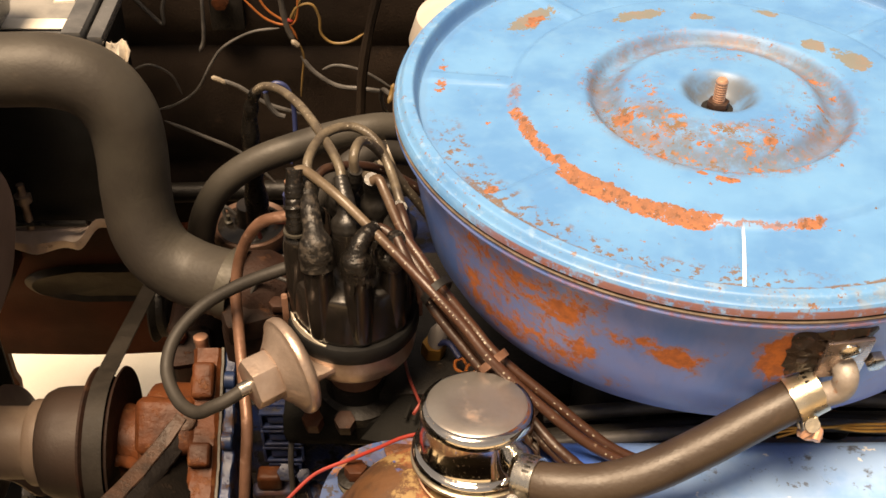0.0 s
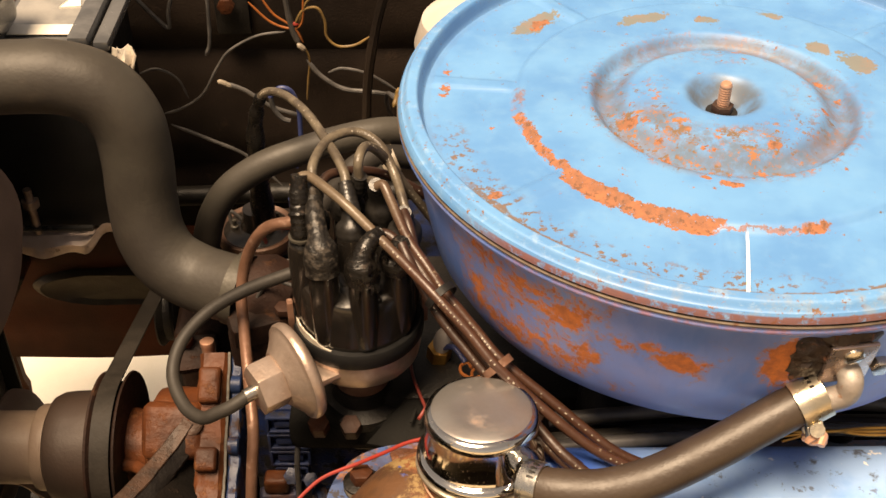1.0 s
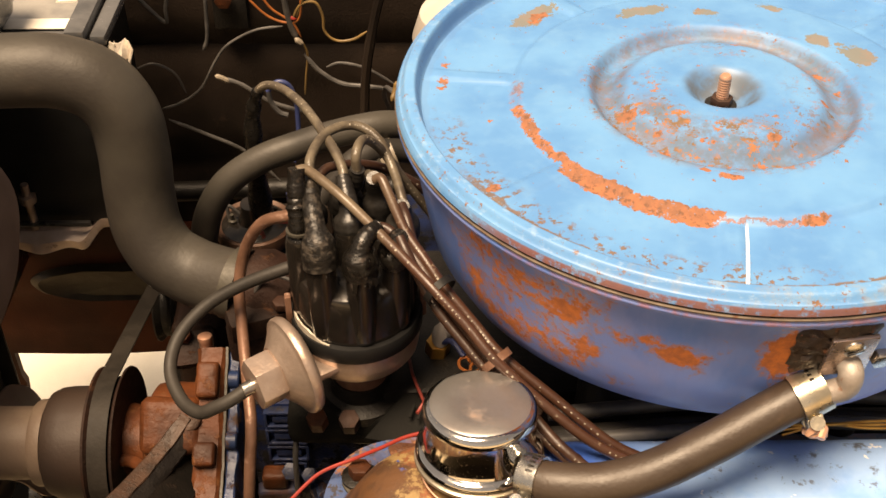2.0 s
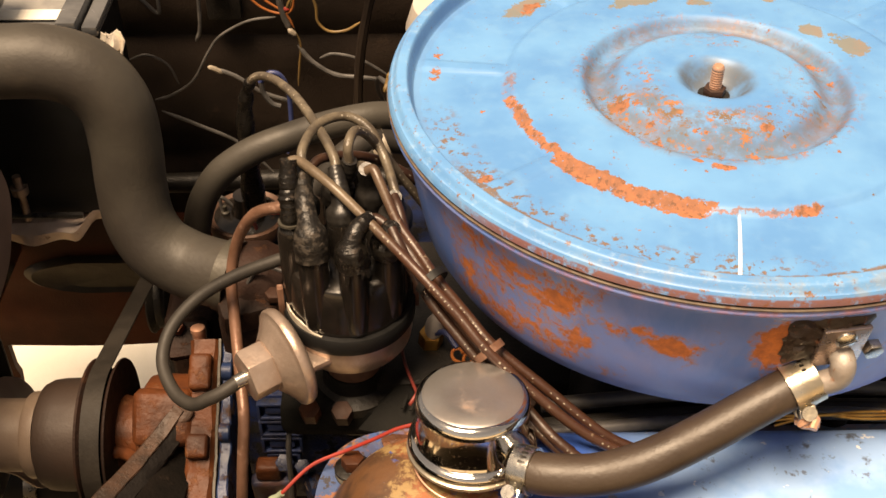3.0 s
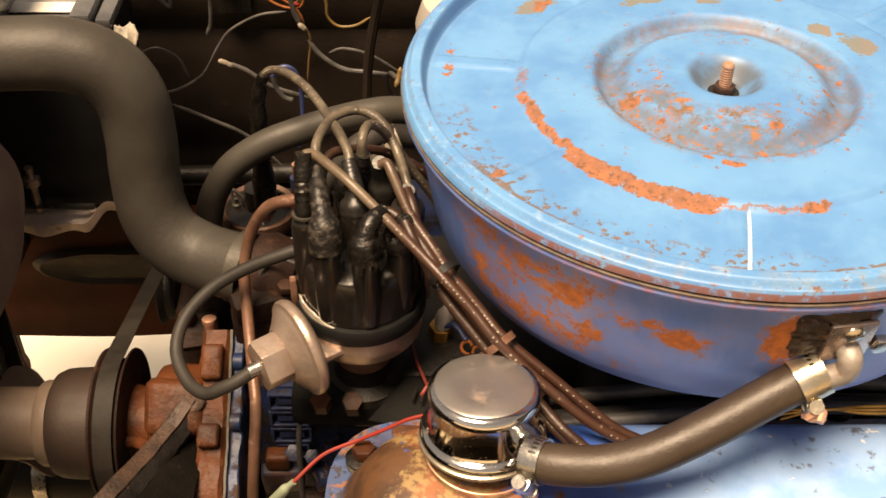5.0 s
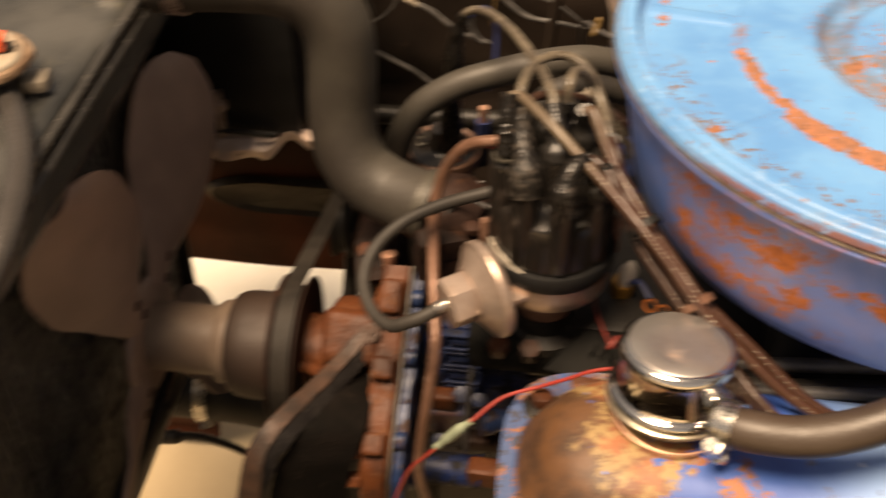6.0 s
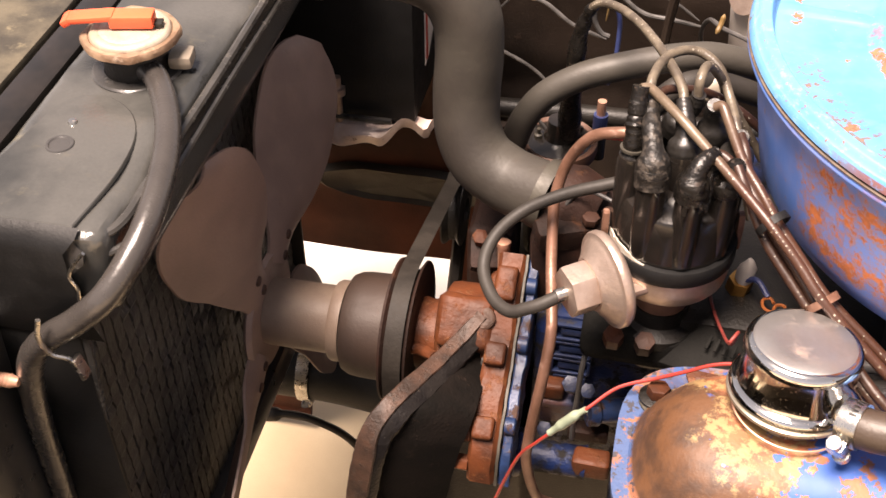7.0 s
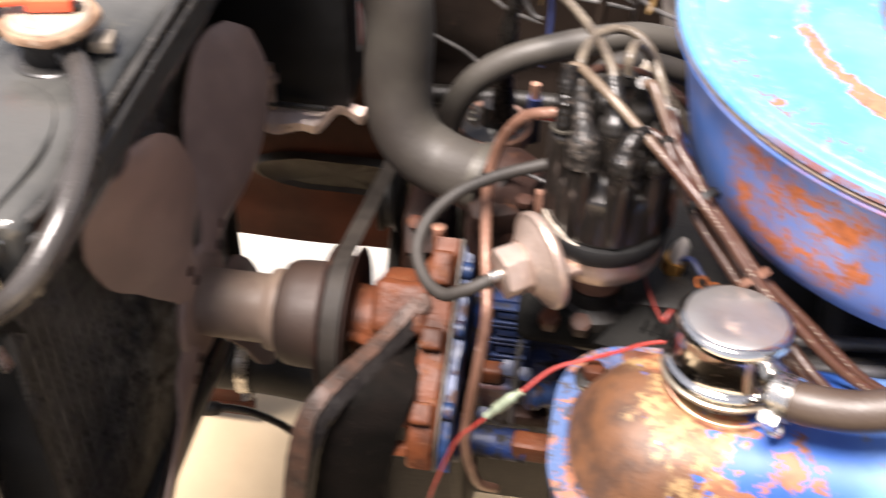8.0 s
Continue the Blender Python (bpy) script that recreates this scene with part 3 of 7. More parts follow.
M_GLOSS = surface("worn_gloss_black", (0.030, 0.029, 0.027), (0.055, 0.052, 0.048), 0.24, 0, 30, ((0.24, 0.21, 0.165), (0.14, 0.11, 0.08)), 0.24, 120, 0.2, spot_rough=0.4)
M_OVERFLOW = surface("dusty_grey_black_hose", (0.040, 0.036, 0.033), (0.026, 0.023, 0.021), 0.26, 0, 22, ((0.12, 0.10, 0.08), (0.07, 0.058, 0.048)), 0.22, 60, 0.3, spot_rough=0.4, soft=0.25, grain=300)
M_RIM = surface("dull_copper_rim", (0.115, 0.058, 0.038), (0.070, 0.038, 0.026), 0.45, 0.3, 60, ((0.035, 0.018, 0.013), (0.20, 0.125, 0.085)), 0.3, 110, 0.4)
M_CAPRIM = surface("rust_brown_cap_rim", (0.29, 0.195, 0.125), (0.17, 0.100, 0.060), 0.5, 0.3, 60, ((0.08, 0.042, 0.026), (0.36, 0.27, 0.19)), 0.42, 110, 0.7)
M_SHEET = surface("pale_bright_ground", (0.90, 0.86, 0.76), (0.84, 0.79, 0.68), 0.6, 0, 6, ((0.68, 0.62, 0.50), (0.74, 0.69, 0.58)), 0.2, 9, 0.15, soft=0.25)
M_SLEEVE = surface("dull_pale_sleeve", (0.26, 0.22, 0.17), (0.18, 0.15, 0.115), 0.5, 0, 60, relief=0.1)
M_CAST = surface("grimy_blue_casting", (0.013, 0.023, 0.062), (0.007, 0.010, 0.025), 0.40, 0, 60, ((0.036, 0.037, 0.048), (0.012, 0.010, 0.008)), 0.4, 120, 0.8, spec=0.3)
M_PINK = surface("bright_worn_steel_plate", (0.60, 0.48, 0.42), (0.50, 0.40, 0.36), 0.28, 0.9, 40, RUST, 0.2, 80, 0.2)


# ---- mesh helpers ----
def part(name, bm, material, parent=None, label=""):
    """Links a bmesh, written in world coordinates, as one mesh object."""
    me = bpy.data.meshes.new(name)
    bmesh.ops.recalc_face_normals(bm, faces=bm.faces[:])
    bm.to_mesh(me)
    bm.free()
    for p in me.polygons:
        p.use_smooth = True
    me.set_sharp_from_angle(angle=radians(38))
    me.materials.append(material)
    ob = new(name, me)
    if parent is not None:
        ob.parent = parent
        if parent.data is None:
            ob.matrix_parent_inverse = Matrix.Translation(-parent.location)
    return tagged(ob, label)


def thing(name, at, label, category, group="", kind=""):
    e = new(name)
    e.location, e.empty_display_size = at, 0.02
    return tagged(e, label, category, group, kind)


def frame_of(axis, up=(0, 0, 1)):
    """Rotation whose z is along axis."""
    z = Vector(axis).normalized()
    u = Vector(up)
    if abs(z.dot(u.normalized())) > 0.98:
        u = Vector((0, 1, 0))
    x = u.cross(z).normalized()
    return Matrix((x, z.cross(x), z)).transposed().to_4x4()


def spline(pts, steps):
    """Catmull-Rom through the points."""
    p = [Vector(q) for q in pts]
    p = [2 * p[0] - p[1], *p, 2 * p[-1] - p[-2]]
    out = []
    for i in range(1, len(p) - 2):
        a, b, c, d = p[i - 1:i + 3]
        for k in range(steps):
            t = k / steps
            out.append(0.5 * (2 * b + (c - a) * t + (2 * a - 5 * b + 4 * c - d) * t * t + (3 * b - a - 3 * c + d) * t ** 3))
    return [*out, p[-2]]


def tube(pts, radius, sides=14, steps=8, bm=None, smooth=True):
    """A round tube along the points; radius is a number or a function of 0..1."""
    bm = bm or bmesh.new()
    line = spline(pts, steps) if smooth else [Vector(q) for q in pts]
    rad = radius if callable(radius) else lambda u: radius
    t0 = (line[1] - line[0]).normalized()
    side = t0.orthogonal().normalized()
    rings = []
    for i, q in enumerate(line):
        t = (line[min(i + 1, len(line) - 1)] - line[max(i - 1, 0)]).normalized()
        side = (side - t * side.dot(t)).normalized()
        other = t.cross(side)
        r = rad(i / (len(line) - 1))
        rings.append([bm.verts.new(q + r * (math.cos(2 * math.pi * k / sides) * side + math.sin(2 * math.pi * k / sides) * other)) for k in range(sides)])
    for a, b in zip(rings, rings[1:]):
        for k in range(sides):
            bm.faces.new((a[k], a[(k + 1) % sides], b[(k + 1) % sides], b[k]))
    bm.faces.new(rings[0][::-1])
    bm.faces.new(rings[-1])
    return bm


def lathe(profile, at=(0, 0, 0), axis=(0, 0, 1), sides=48, bm=None, closed=False):
    """Turns (radius, height) pairs about the axis through at."""
    bm = bm or bmesh.new()
    m = Matrix.Translation(at) @ frame_of(axis)
    rings = []
    for r, h in profile:
        if r < 1e-6:
            rings.append([bm.verts.new(m @ Vector((0, 0, h)))])
        else:
            rings.append([bm.verts.new(m @ Vector((r * math.cos(2 * math.pi * k / sides), r * math.sin(2 * math.pi * k / sides), h))) for k in range(sides)])
    pairs = list(zip(rings, rings[1:]))
    if closed:
        pairs.append((rings[-1], rings[0]))
    for a, b in pairs:
        for k in range(sides):
            k2 = (k + 1) % sides
            if len(a) == 1 and len(b) > 1:
                bm.faces.new((a[0], b[k], b[k2]))
            elif len(b) == 1 and len(a) > 1:
                bm.faces.new((a[k], a[k2], b[0]))
            elif len(a) > 1:
                bm.faces.new((a[k], a[k2], b[k2], b[k]))
    return bm


def box(size, at, rot=(0, 0, 0), bevel=0.002, bm=None, segments=2, axes=None):
    """A block with rounded edges."""
    tmp = bmesh.new()
    bmesh.ops.create_cube(tmp, size=1.0)
    bmesh.ops.scale(tmp, vec=Vector(size), verts=tmp.verts)
    if bevel:
        bmesh.ops.bevel(tmp, geom=tmp.edges[:], offset=bevel, segments=segments, affect="EDGES", profile=0.6)
    turn = axes if axes is not None else Euler([radians(a) for a in rot]).to_matrix().to_4x4()
    bmesh.ops.transform(tmp, matrix=Matrix.Translation(at) @ turn, verts=tmp.verts)
    if bm is None:
        return tmp
    join(bm, tmp)
    return bm


def join(bm, other):
    me = bpy.data.meshes.new("joined")
    other.to_mesh(me)
    other.free()
    bm.from_mesh(me)
    bpy.data.meshes.remove(me)
    return bm


def slab(outline, at, axis, depth, bevel=0.0015, up=(0, 0, 1)):
    """A plate: a closed outline in the plane across axis, given depth along it."""
    bm = bmesh.new()
    m = Matrix.Translation(at) @ frame_of(axis, up)
    low = [bm.verts.new(m @ Vector((x, y, 0))) for x, y in outline]
    f = bm.faces.new(low)
    top = bmesh.ops.extrude_face_region(bm, geom=[f])
    bmesh.ops.translate(bm, vec=(m.to_3x3() @ Vector((0, 0, depth))), verts=[v for v in top["geom"] if isinstance(v, bmesh.types.BMVert)])
    bmesh.ops.recalc_face_normals(bm, faces=bm.faces[:])
    if bevel:
        bmesh.ops.bevel(bm, geom=bm.edges[:], offset=bevel, segments=2, affect="EDGES", profile=0.6)
    return bm


def hexagon(radius, height, at, axis=(0, 0, 1), bevel=0.0008):
    return slab([(radius * math.cos(math.radians(60 * k)), radius * math.sin(math.radians(60 * k))) for k in range(6)], at, axis, height, bevel)


def roughen(bm, amount, scale):
    """Small unevenness of castings and pressed sheet."""
    for v in bm.verts:
        v.co += amount * noise.noise_vector(v.co * scale)
    return bm


# ---- the place: floor, inner panels ----
def structure(name, bm, material, label, category):
    return tagged(part(name, bm, material), label, category, kind="structure")


bm = bmesh.new()
bmesh.ops.create_grid(bm, x_segments=24, y_segments=24, size=30)
structure("floor", bm, M_FLOOR, "pale cream concrete floor under the open engine bay", "floor")


def sheet_wall(pieces, y0, y1):
    """A pressed panel made of flush pieces round its openings, ribbed and a little dented."""
    bm = bmesh.new()
    for x0, x1, z0, z1 in pieces:
        nx, nz = max(2, int((x1 - x0) / 0.02)), max(2, int((z1 - z0) / 0.02))
        g = [[bm.verts.new((x0 + (x1 - x0) * i / nx, y0, z0 + (z1 - z0) * k / nz)) for k in range(nz + 1)] for i in range(nx + 1)]
        for i in range(nx):
            for k in range(nz):
                bm.faces.new((g[i][k], g[i + 1][k], g[i + 1][k + 1], g[i][k + 1]))
    for v in bm.verts:
        v.co.y += 0.006 * noise.noise(v.co * 9) + 0.008 * max(0, math.sin(v.co.z * 42)) ** 6
    bmesh.ops.remove_doubles(bm, verts=bm.verts, dist=0.0005)
    g = bmesh.ops.extrude_face_region(bm, geom=bm.faces[:])
    bmesh.ops.translate(bm, vec=(0, y1 - y0, 0), verts=[v for v in g["geom"] if isinstance(v, bmesh.types.BMVert)])
    return bm


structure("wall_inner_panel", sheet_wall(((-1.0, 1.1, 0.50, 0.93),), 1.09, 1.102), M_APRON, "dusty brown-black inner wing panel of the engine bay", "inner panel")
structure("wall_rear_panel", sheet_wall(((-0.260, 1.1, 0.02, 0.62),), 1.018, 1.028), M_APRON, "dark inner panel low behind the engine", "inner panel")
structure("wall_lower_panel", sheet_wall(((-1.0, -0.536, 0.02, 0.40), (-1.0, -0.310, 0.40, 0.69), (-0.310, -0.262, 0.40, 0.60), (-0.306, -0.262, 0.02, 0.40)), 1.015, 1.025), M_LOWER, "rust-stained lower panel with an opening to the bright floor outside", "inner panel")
structure("wall_near_panel", sheet_wall(((-1.0, 1.1, 0.10, 0.80),), 0.10, 0.11), M_APRON, "plain dark inner wing panel on the near side", "inner panel")
structure("wall_bulkhead", box((0.02, 1.3, 1.15), (0.95, 0.55, 0.62), bevel=0.004), M_APRON, "dark bulkhead behind the engine", "bulkhead")

# added near-white sheet: makes the ground seen through the opening look brightly lit
structure("bright_ground", roughen(box((1.6, 1.3, 0.006), (-0.45, 1.86, 0.006), bevel=0.002), 0.002, 6), M_SHEET, "pale sheet added on the floor to stand in for brightly lit ground", "ground sheet")

# pressed oval in the lower panel
ov = bmesh.new()
loops = []
for f, dy in ((1.0, 0.010), (0.97, -0.004), (0.88, -0.009), (0.70, -0.004), (0.0, -0.003)):
    loops.append([ov.verts.new((-0.375 + 0.115 * f * math.copysign(abs(math.cos(k * math.pi / 24)) ** 0.6, math.cos(k * math.pi / 24)), 1.013 + dy, 0.520 + 0.026 * f * math.sin(k * math.pi / 24))) for k in range(48)])
for a, b in zip(loops, loops[1:]):
    for k in range(48):
        ov.faces.new((a[k], a[(k + 1) % 48], b[(k + 1) % 48], b[k]))
bmesh.ops.remove_doubles(ov, verts=ov.verts, dist=0.0002)
structure("panel_pressing", roughen(ov, 0.002, 40), M_OVAL, "dusty olive oval pressing in the lower panel", "panel pressing")

# ledge and brackets on the inner panel
t = thing("panel_bracket", (-0.245, 1.085, 0.84), "rusty brown bracket with a bolt on the inner panel", "bracket")
part("plate", box((0.036, 0.010, 0.060), (-0.226, 1.082, 0.845), bevel=0.003), M_GRIME, t)
part("bolt", hexagon(0.009, 0.009, (-0.230, 1.074, 0.853), (0, -1, 0)), M_RUSTY, t)
tagged(part("panel_rail", tube([(-0.34, 1.08, 0.60), (-0.12, 1.082, 0.605), (0.12, 1.085, 0.60)], 0.012, 10), M_GRIME), "grimy dark rail along the inner panel", "rail")


# ---- air cleaner ----
def smooth(u, a, b):
    k = min(1, max(0, (u - a) / (b - a)))
    return k * k * (3 - 2 * k)


def lid_height(r, ang):
    h = 0.0065 - 0.0125 * (1 - smooth(r, 0.1995, 0.2040))           # field sunk inside the flange
    h -= 0.0050 * smooth(r, 0.2092, 0.2142)                      # rolled edge
    h += 0.0042 * (1 - smooth(r, 0.1345, 0.1410)) + 0.001 * (1 - smooth(r, 0.10, 0.19))   # raised ring
    h -= 0.0088 * smooth(r, 0.060, 0.0770) * (1 - smooth(r, 0.0800, 0.0905))   # dished ring
    h += 0.0030 * (1 - smooth(r, 0.035, 0.072))
    h -= 0.0135 * (1 - smooth(r, 0.011, 0.0275))                  # well of the stud
    if 0.136 < r < 0.204:                                         # pressed ribs with flat backs
        d = abs((math.degrees(ang) - 261.0 + 22.5) % 45 - 22.5) * math.pi / 180 * r
        h += 0.0020 * (1 - smooth(d, 0.0044, 0.0078)) * smooth(r, 0.136, 0.144) * (1 - smooth(r, 0.190, 0.201))
    return h


def lid_mesh():
    bm = bmesh.new()
    n, radii = 480, []
    r = 0.0
    while r < 0.2138:
        radii.append(r)
        r += 0.0022 if r < 0.19 else 0.0008
    radii.append(0.2142)
    rings = []
    for r in radii:
        if r == 0:
            rings.append([bm.verts.new((CX, CY, 1.0065 + lid_height(0, 0)))])
            continue
        row = []
        for k in range(n):
            a = 2 * math.pi * k / n
            dent = 0.0006 * noise.noise(Vector((9 * r * math.cos(a), 9 * r * math.sin(a), 3)))
            row.append(bm.verts.new((CX + r * math.cos(a), CY + r * math.sin(a), 1.0065 + lid_height(r, a) + dent)))
        rings.append(row)
    for r, z in ((0.2152, 1.0064), (0.2160, 1.0044), (0.2164, 1.0026), (0.2157, 1.0018), (0.2140, 1.0016), (0.2085, 1.0018), (0.2045, 1.0030)):
        rings.append([bm.verts.new((CX + r * math.cos(2 * math.pi * k / n), CY + r * math.sin(2 * math.pi * k / n), z)) for k in range(n)])
    for k in range(n):
        bm.faces.new((rings[0][0], rings[1][k], rings[1][(k + 1) % n]))
    for a, b in zip(rings[1:], rings[2:]):
        for k in range(n):
            bm.faces.new((a[k], b[k], b[(k + 1) % n], a[(k + 1) % n]))
    return bm


cleaner = thing("air_cleaner", (CX, CY, 0.86), "round blue painted steel air cleaner with peeling rusty paint", "air cleaner")
lid = part("lid", lid_mesh(), M_LID, cleaner, "sky blue lid with worn orange rust arcs")
part("bowl", lathe([(0.05, 0.882), (0.150, 0.884), (0.172, 0.887), (0.186, 0.895), (0.194, 0.910), (0.1985, 0.932), (0.2045, 0.964), (0.2092, 0.9865), (0.2112, 0.9905), (0.2122, 0.9925), (0.2140, 0.9936), (0.2156, 0.9944), (0.2165, 0.9956), (0.2165, 0.9972),
     (0.2158, 0.9985), (0.2100, 0.9990), (0.2060, 0.9980), (0.19, 0.935), (0.15, 0.90), (0.05, 0.898)], (CX, CY, 0), sides=160, closed=True), M_BOWL, cleaner, "blue pan with patches of bright orange rust")
part("seal", lathe([(0.2120, 0.9994), (0.2162, 0.9994), (0.2170, 0.9997), (0.2170, 1.0004), (0.2162, 1.0008), (0.2120, 1.0008), (0.205, 1.0008), (0.205, 0.9996)], (CX, CY, 0), sides=128, closed=True), M_SEAL, cleaner, "thin tan seal under the lid")
stud = part("stud", lathe([(0, 0.985), (0.0042, 0.985)] + [(0.0042 - 0.0004 * (k % 2), 0.9895 + 0.0009 * k) for k in range(29)] + [(0.0040, 1.0160), (0.0030, 1.0173), (0, 1.0173)], (CX, CY, 0), sides=20), M_STUD, cleaner, "threaded copper-coloured stud")
part("nut", hexagon(0.0076, 0.0055, (CX, CY, 0.9952)), M_RUSTY2, cleaner, "dark rusty nut")
part("washer", lathe([(0.005, 0), (0.0105, 0), (0.0108, 0.0012), (0.005, 0.002)], (CX, CY, 0.9940), sides=28, closed=True), M_GRIME, cleaner)
part("neck", lathe([(0.062, 0.80), (0.070, 0.83), (0.070, 0.884), (0.05, 0.884), (0.05, 0.80)], (CX, CY, 0), sides=40, closed=True), M_GRIME, cleaner, "dark carburettor neck under the pan")

# breather nipple on the pan's side
na = math.radians(278.0)
nd = Vector((math.cos(na), math.sin(na), 0))
side_dir = Vector((-nd.y, nd.x, 0))
pc = Vector((CX, CY, 0.9655)) + nd * 0.2055
tilt_up = (Vector((0, 0, 1)) + nd * 0.17).normalized()
face = side_dir.cross(tilt_up).normalized() if side_dir.cross(tilt_up).dot(nd) > 0 else -side_dir.cross(tilt_up).normalized()
axes_plate = Matrix((side_dir, tilt_up, face)).transposed().to_4x4()
goo = bmesh.new()
rings = []
for j in range(9):
    ring = []
    for k in range(48):
        a = 2 * math.pi * k / 48
        m = (abs(math.cos(a)) ** 5 + abs(math.sin(a)) ** 5) ** -0.2
        w = (1 + 0.22 * noise.noise(Vector((4 * math.cos(a), 4 * math.sin(a), 7)))) * j / 8
        q = pc + side_dir * (0.0245 * m * math.cos(a) * w - 0.003) + tilt_up * (0.0205 * m * math.sin(a) * w + 0.002)
        lump = 0.0022 * (1 - (j / 8) ** 4) + 0.0026 * noise.noise(q * 260) * (j < 8)
        out = Vector((q.x - CX, q.y - CY, 0)).normalized()
        base = Vector((CX, CY, q.z)) + out * (0.2045 + (q.z - 0.964) * 0.19)
        ring.append(goo.verts.new(base + out * (lump + 0.0006)))
    rings.append(ring)
for a, b in zip(rings[1:], rings[2:]):
    for k in range(48):
        goo.faces.new((a[k], a[(k + 1) % 48], b[(k + 1) % 48], b[k]))
goo.faces.new(rings[1])
for v in rings[0]:
    goo.verts.remove(v)
part("sealant", goo, M_TAR, cleaner, "crusty black sealant round the nipple plate")
plate = part("nipple_plate", box((0.027, 0.031, 0.003), pc + face * 0.0035 + side_dir * 0.004, bevel=0.0008, axes=axes_plate), M_PINK, cleaner, "bright steel plate of the nipple")
sc = pc + face * 0.0052 + side_dir * 0.004 + tilt_up * 0.008
screw = bmesh.new()
lathe([(0, 0), (0.0062, 0), (0.0060, 0.0012), (0.0040, 0.0026), (0, 0.0030)], sc, face, 24, screw)
part("screw", screw, M_STEEL, plate, "slotted steel screw")
part("slot", box((0.0095, 0.0013, 0.0012), sc + face * 0.0026, bevel=0.0002, axes=axes_plate @ Matrix.Rotation(radians(25), 4, "Z")), M_GRIME, plate)
elbow_start = pc + face * 0.002 - tilt_up * 0.007 + side_dir * 0.006
part("elbow", tube([elbow_start, elbow_start + face * 0.008 - tilt_up * 0.003, elbow_start + face * 0.010 - tilt_up * 0.012 - side_dir * 0.002, Vector((0.197, 0.433, 0.937))], 0.0070, 18), M_ELBOW, cleaner, "bent steel nipple")
part("side_nut", hexagon(0.006, 0.006, pc + side_dir * 0.024 - tilt_up * 0.006 + face * 0.001, face), M_STEEL, cleaner)


# ---- breather hose with its clamps ----
def hose_clamp(centre, axis, radius, screw_dir, width=0.012, material=None, slots=0):
    """Worm-drive clamp: a band, a housing and a screw."""
    axis, sd = Vector(axis).normalized(), Vector(screw_dir).normalized()
    material = material or M_ZINC
    c = thing("hose_clamp", centre, "yellowed zinc worm-drive clamp tightened round a rubber hose", "hose clamp", "hose clamps")
    b = part("clamp_band", lathe([(radius, -width / 2), (radius + 0.0016, -width / 2), (radius + 0.0019, 0), (radius + 0.0016, width / 2), (radius, width / 2)], centre, axis, 44, closed=True), material, c)
    across = axis.cross(sd).normalized()
    for k in range(slots):
        a = (k - slots / 2 + 0.5) * 0.22
        q = Vector(centre) + (math.cos(a) * Vector((0, 0, 1)) + math.sin(a) * axis.cross(Vector((0, 0, 1)))).normalized() * (radius + 0.0018)
        part("band_slot", box((0.0014, width * 0.5, 0.0008), q, bevel=0.0001, axes=frame_of(q - Vector(centre), axis)), M_GRIME, b)
    hc = Vector(centre) + sd * (radius + 0.0045)
    part("screw_housing", box((0.011, 0.010, 0.008), hc, bevel=0.002, axes=Matrix((across, axis, sd)).transposed().to_4x4()), material, c)
    if slots == 3:
        twist = [Vector(centre) + sd * (radius + 0.010 + 0.003 * math.cos(2.1 * k)) + across * (-0.010 + 0.0030 * k) + axis * (0.005 * math.sin(2.4 * k)) for k in range(9)]
        part("strap_tail", tube(twist, 0.0024, 8, 5), M_STUD, c, "twisted copper-coloured strap tail")
    s = part("worm_screw", lathe([(0, -0.010), (0.0042, -0.010), (0.0042, 0.008), (0.0052, 0.0085), (0.0052, 0.013), (0.004, 0.0142), (0, 0.0142)], hc, across, 16), material, c)
    return c


PCV = [(0.036, 0.421, 0.883), (0.052, 0.413, 0.887), (0.079, 0.410, 0.890), (0.107, 0.413, 0.897), (0.139, 0.421, 0.910), (0.168, 0.430, 0.923), (0.188, 0.436, 0.932), (0.199, 0.438, 0.937)]
tagged(part("breather_hose", tube(PCV, 0.0122, 22, 10), M_BREATHER), "thick dusty brown-black rubber breather hose to the air cleaner", "hose")
hose_clamp((0.194, 0.4372, 0.9350), (0.55, 0.13, 0.25), 0.0124, (0.15, -0.75, -0.75), 0.017, M_ZINC, 3)
hose_clamp((0.0405, 0.4185, 0.8845), (0.8, -0.45, 0.2), 0.0124, (-0.45, -0.75, -0.5), 0.012, M_STEEL, 5)


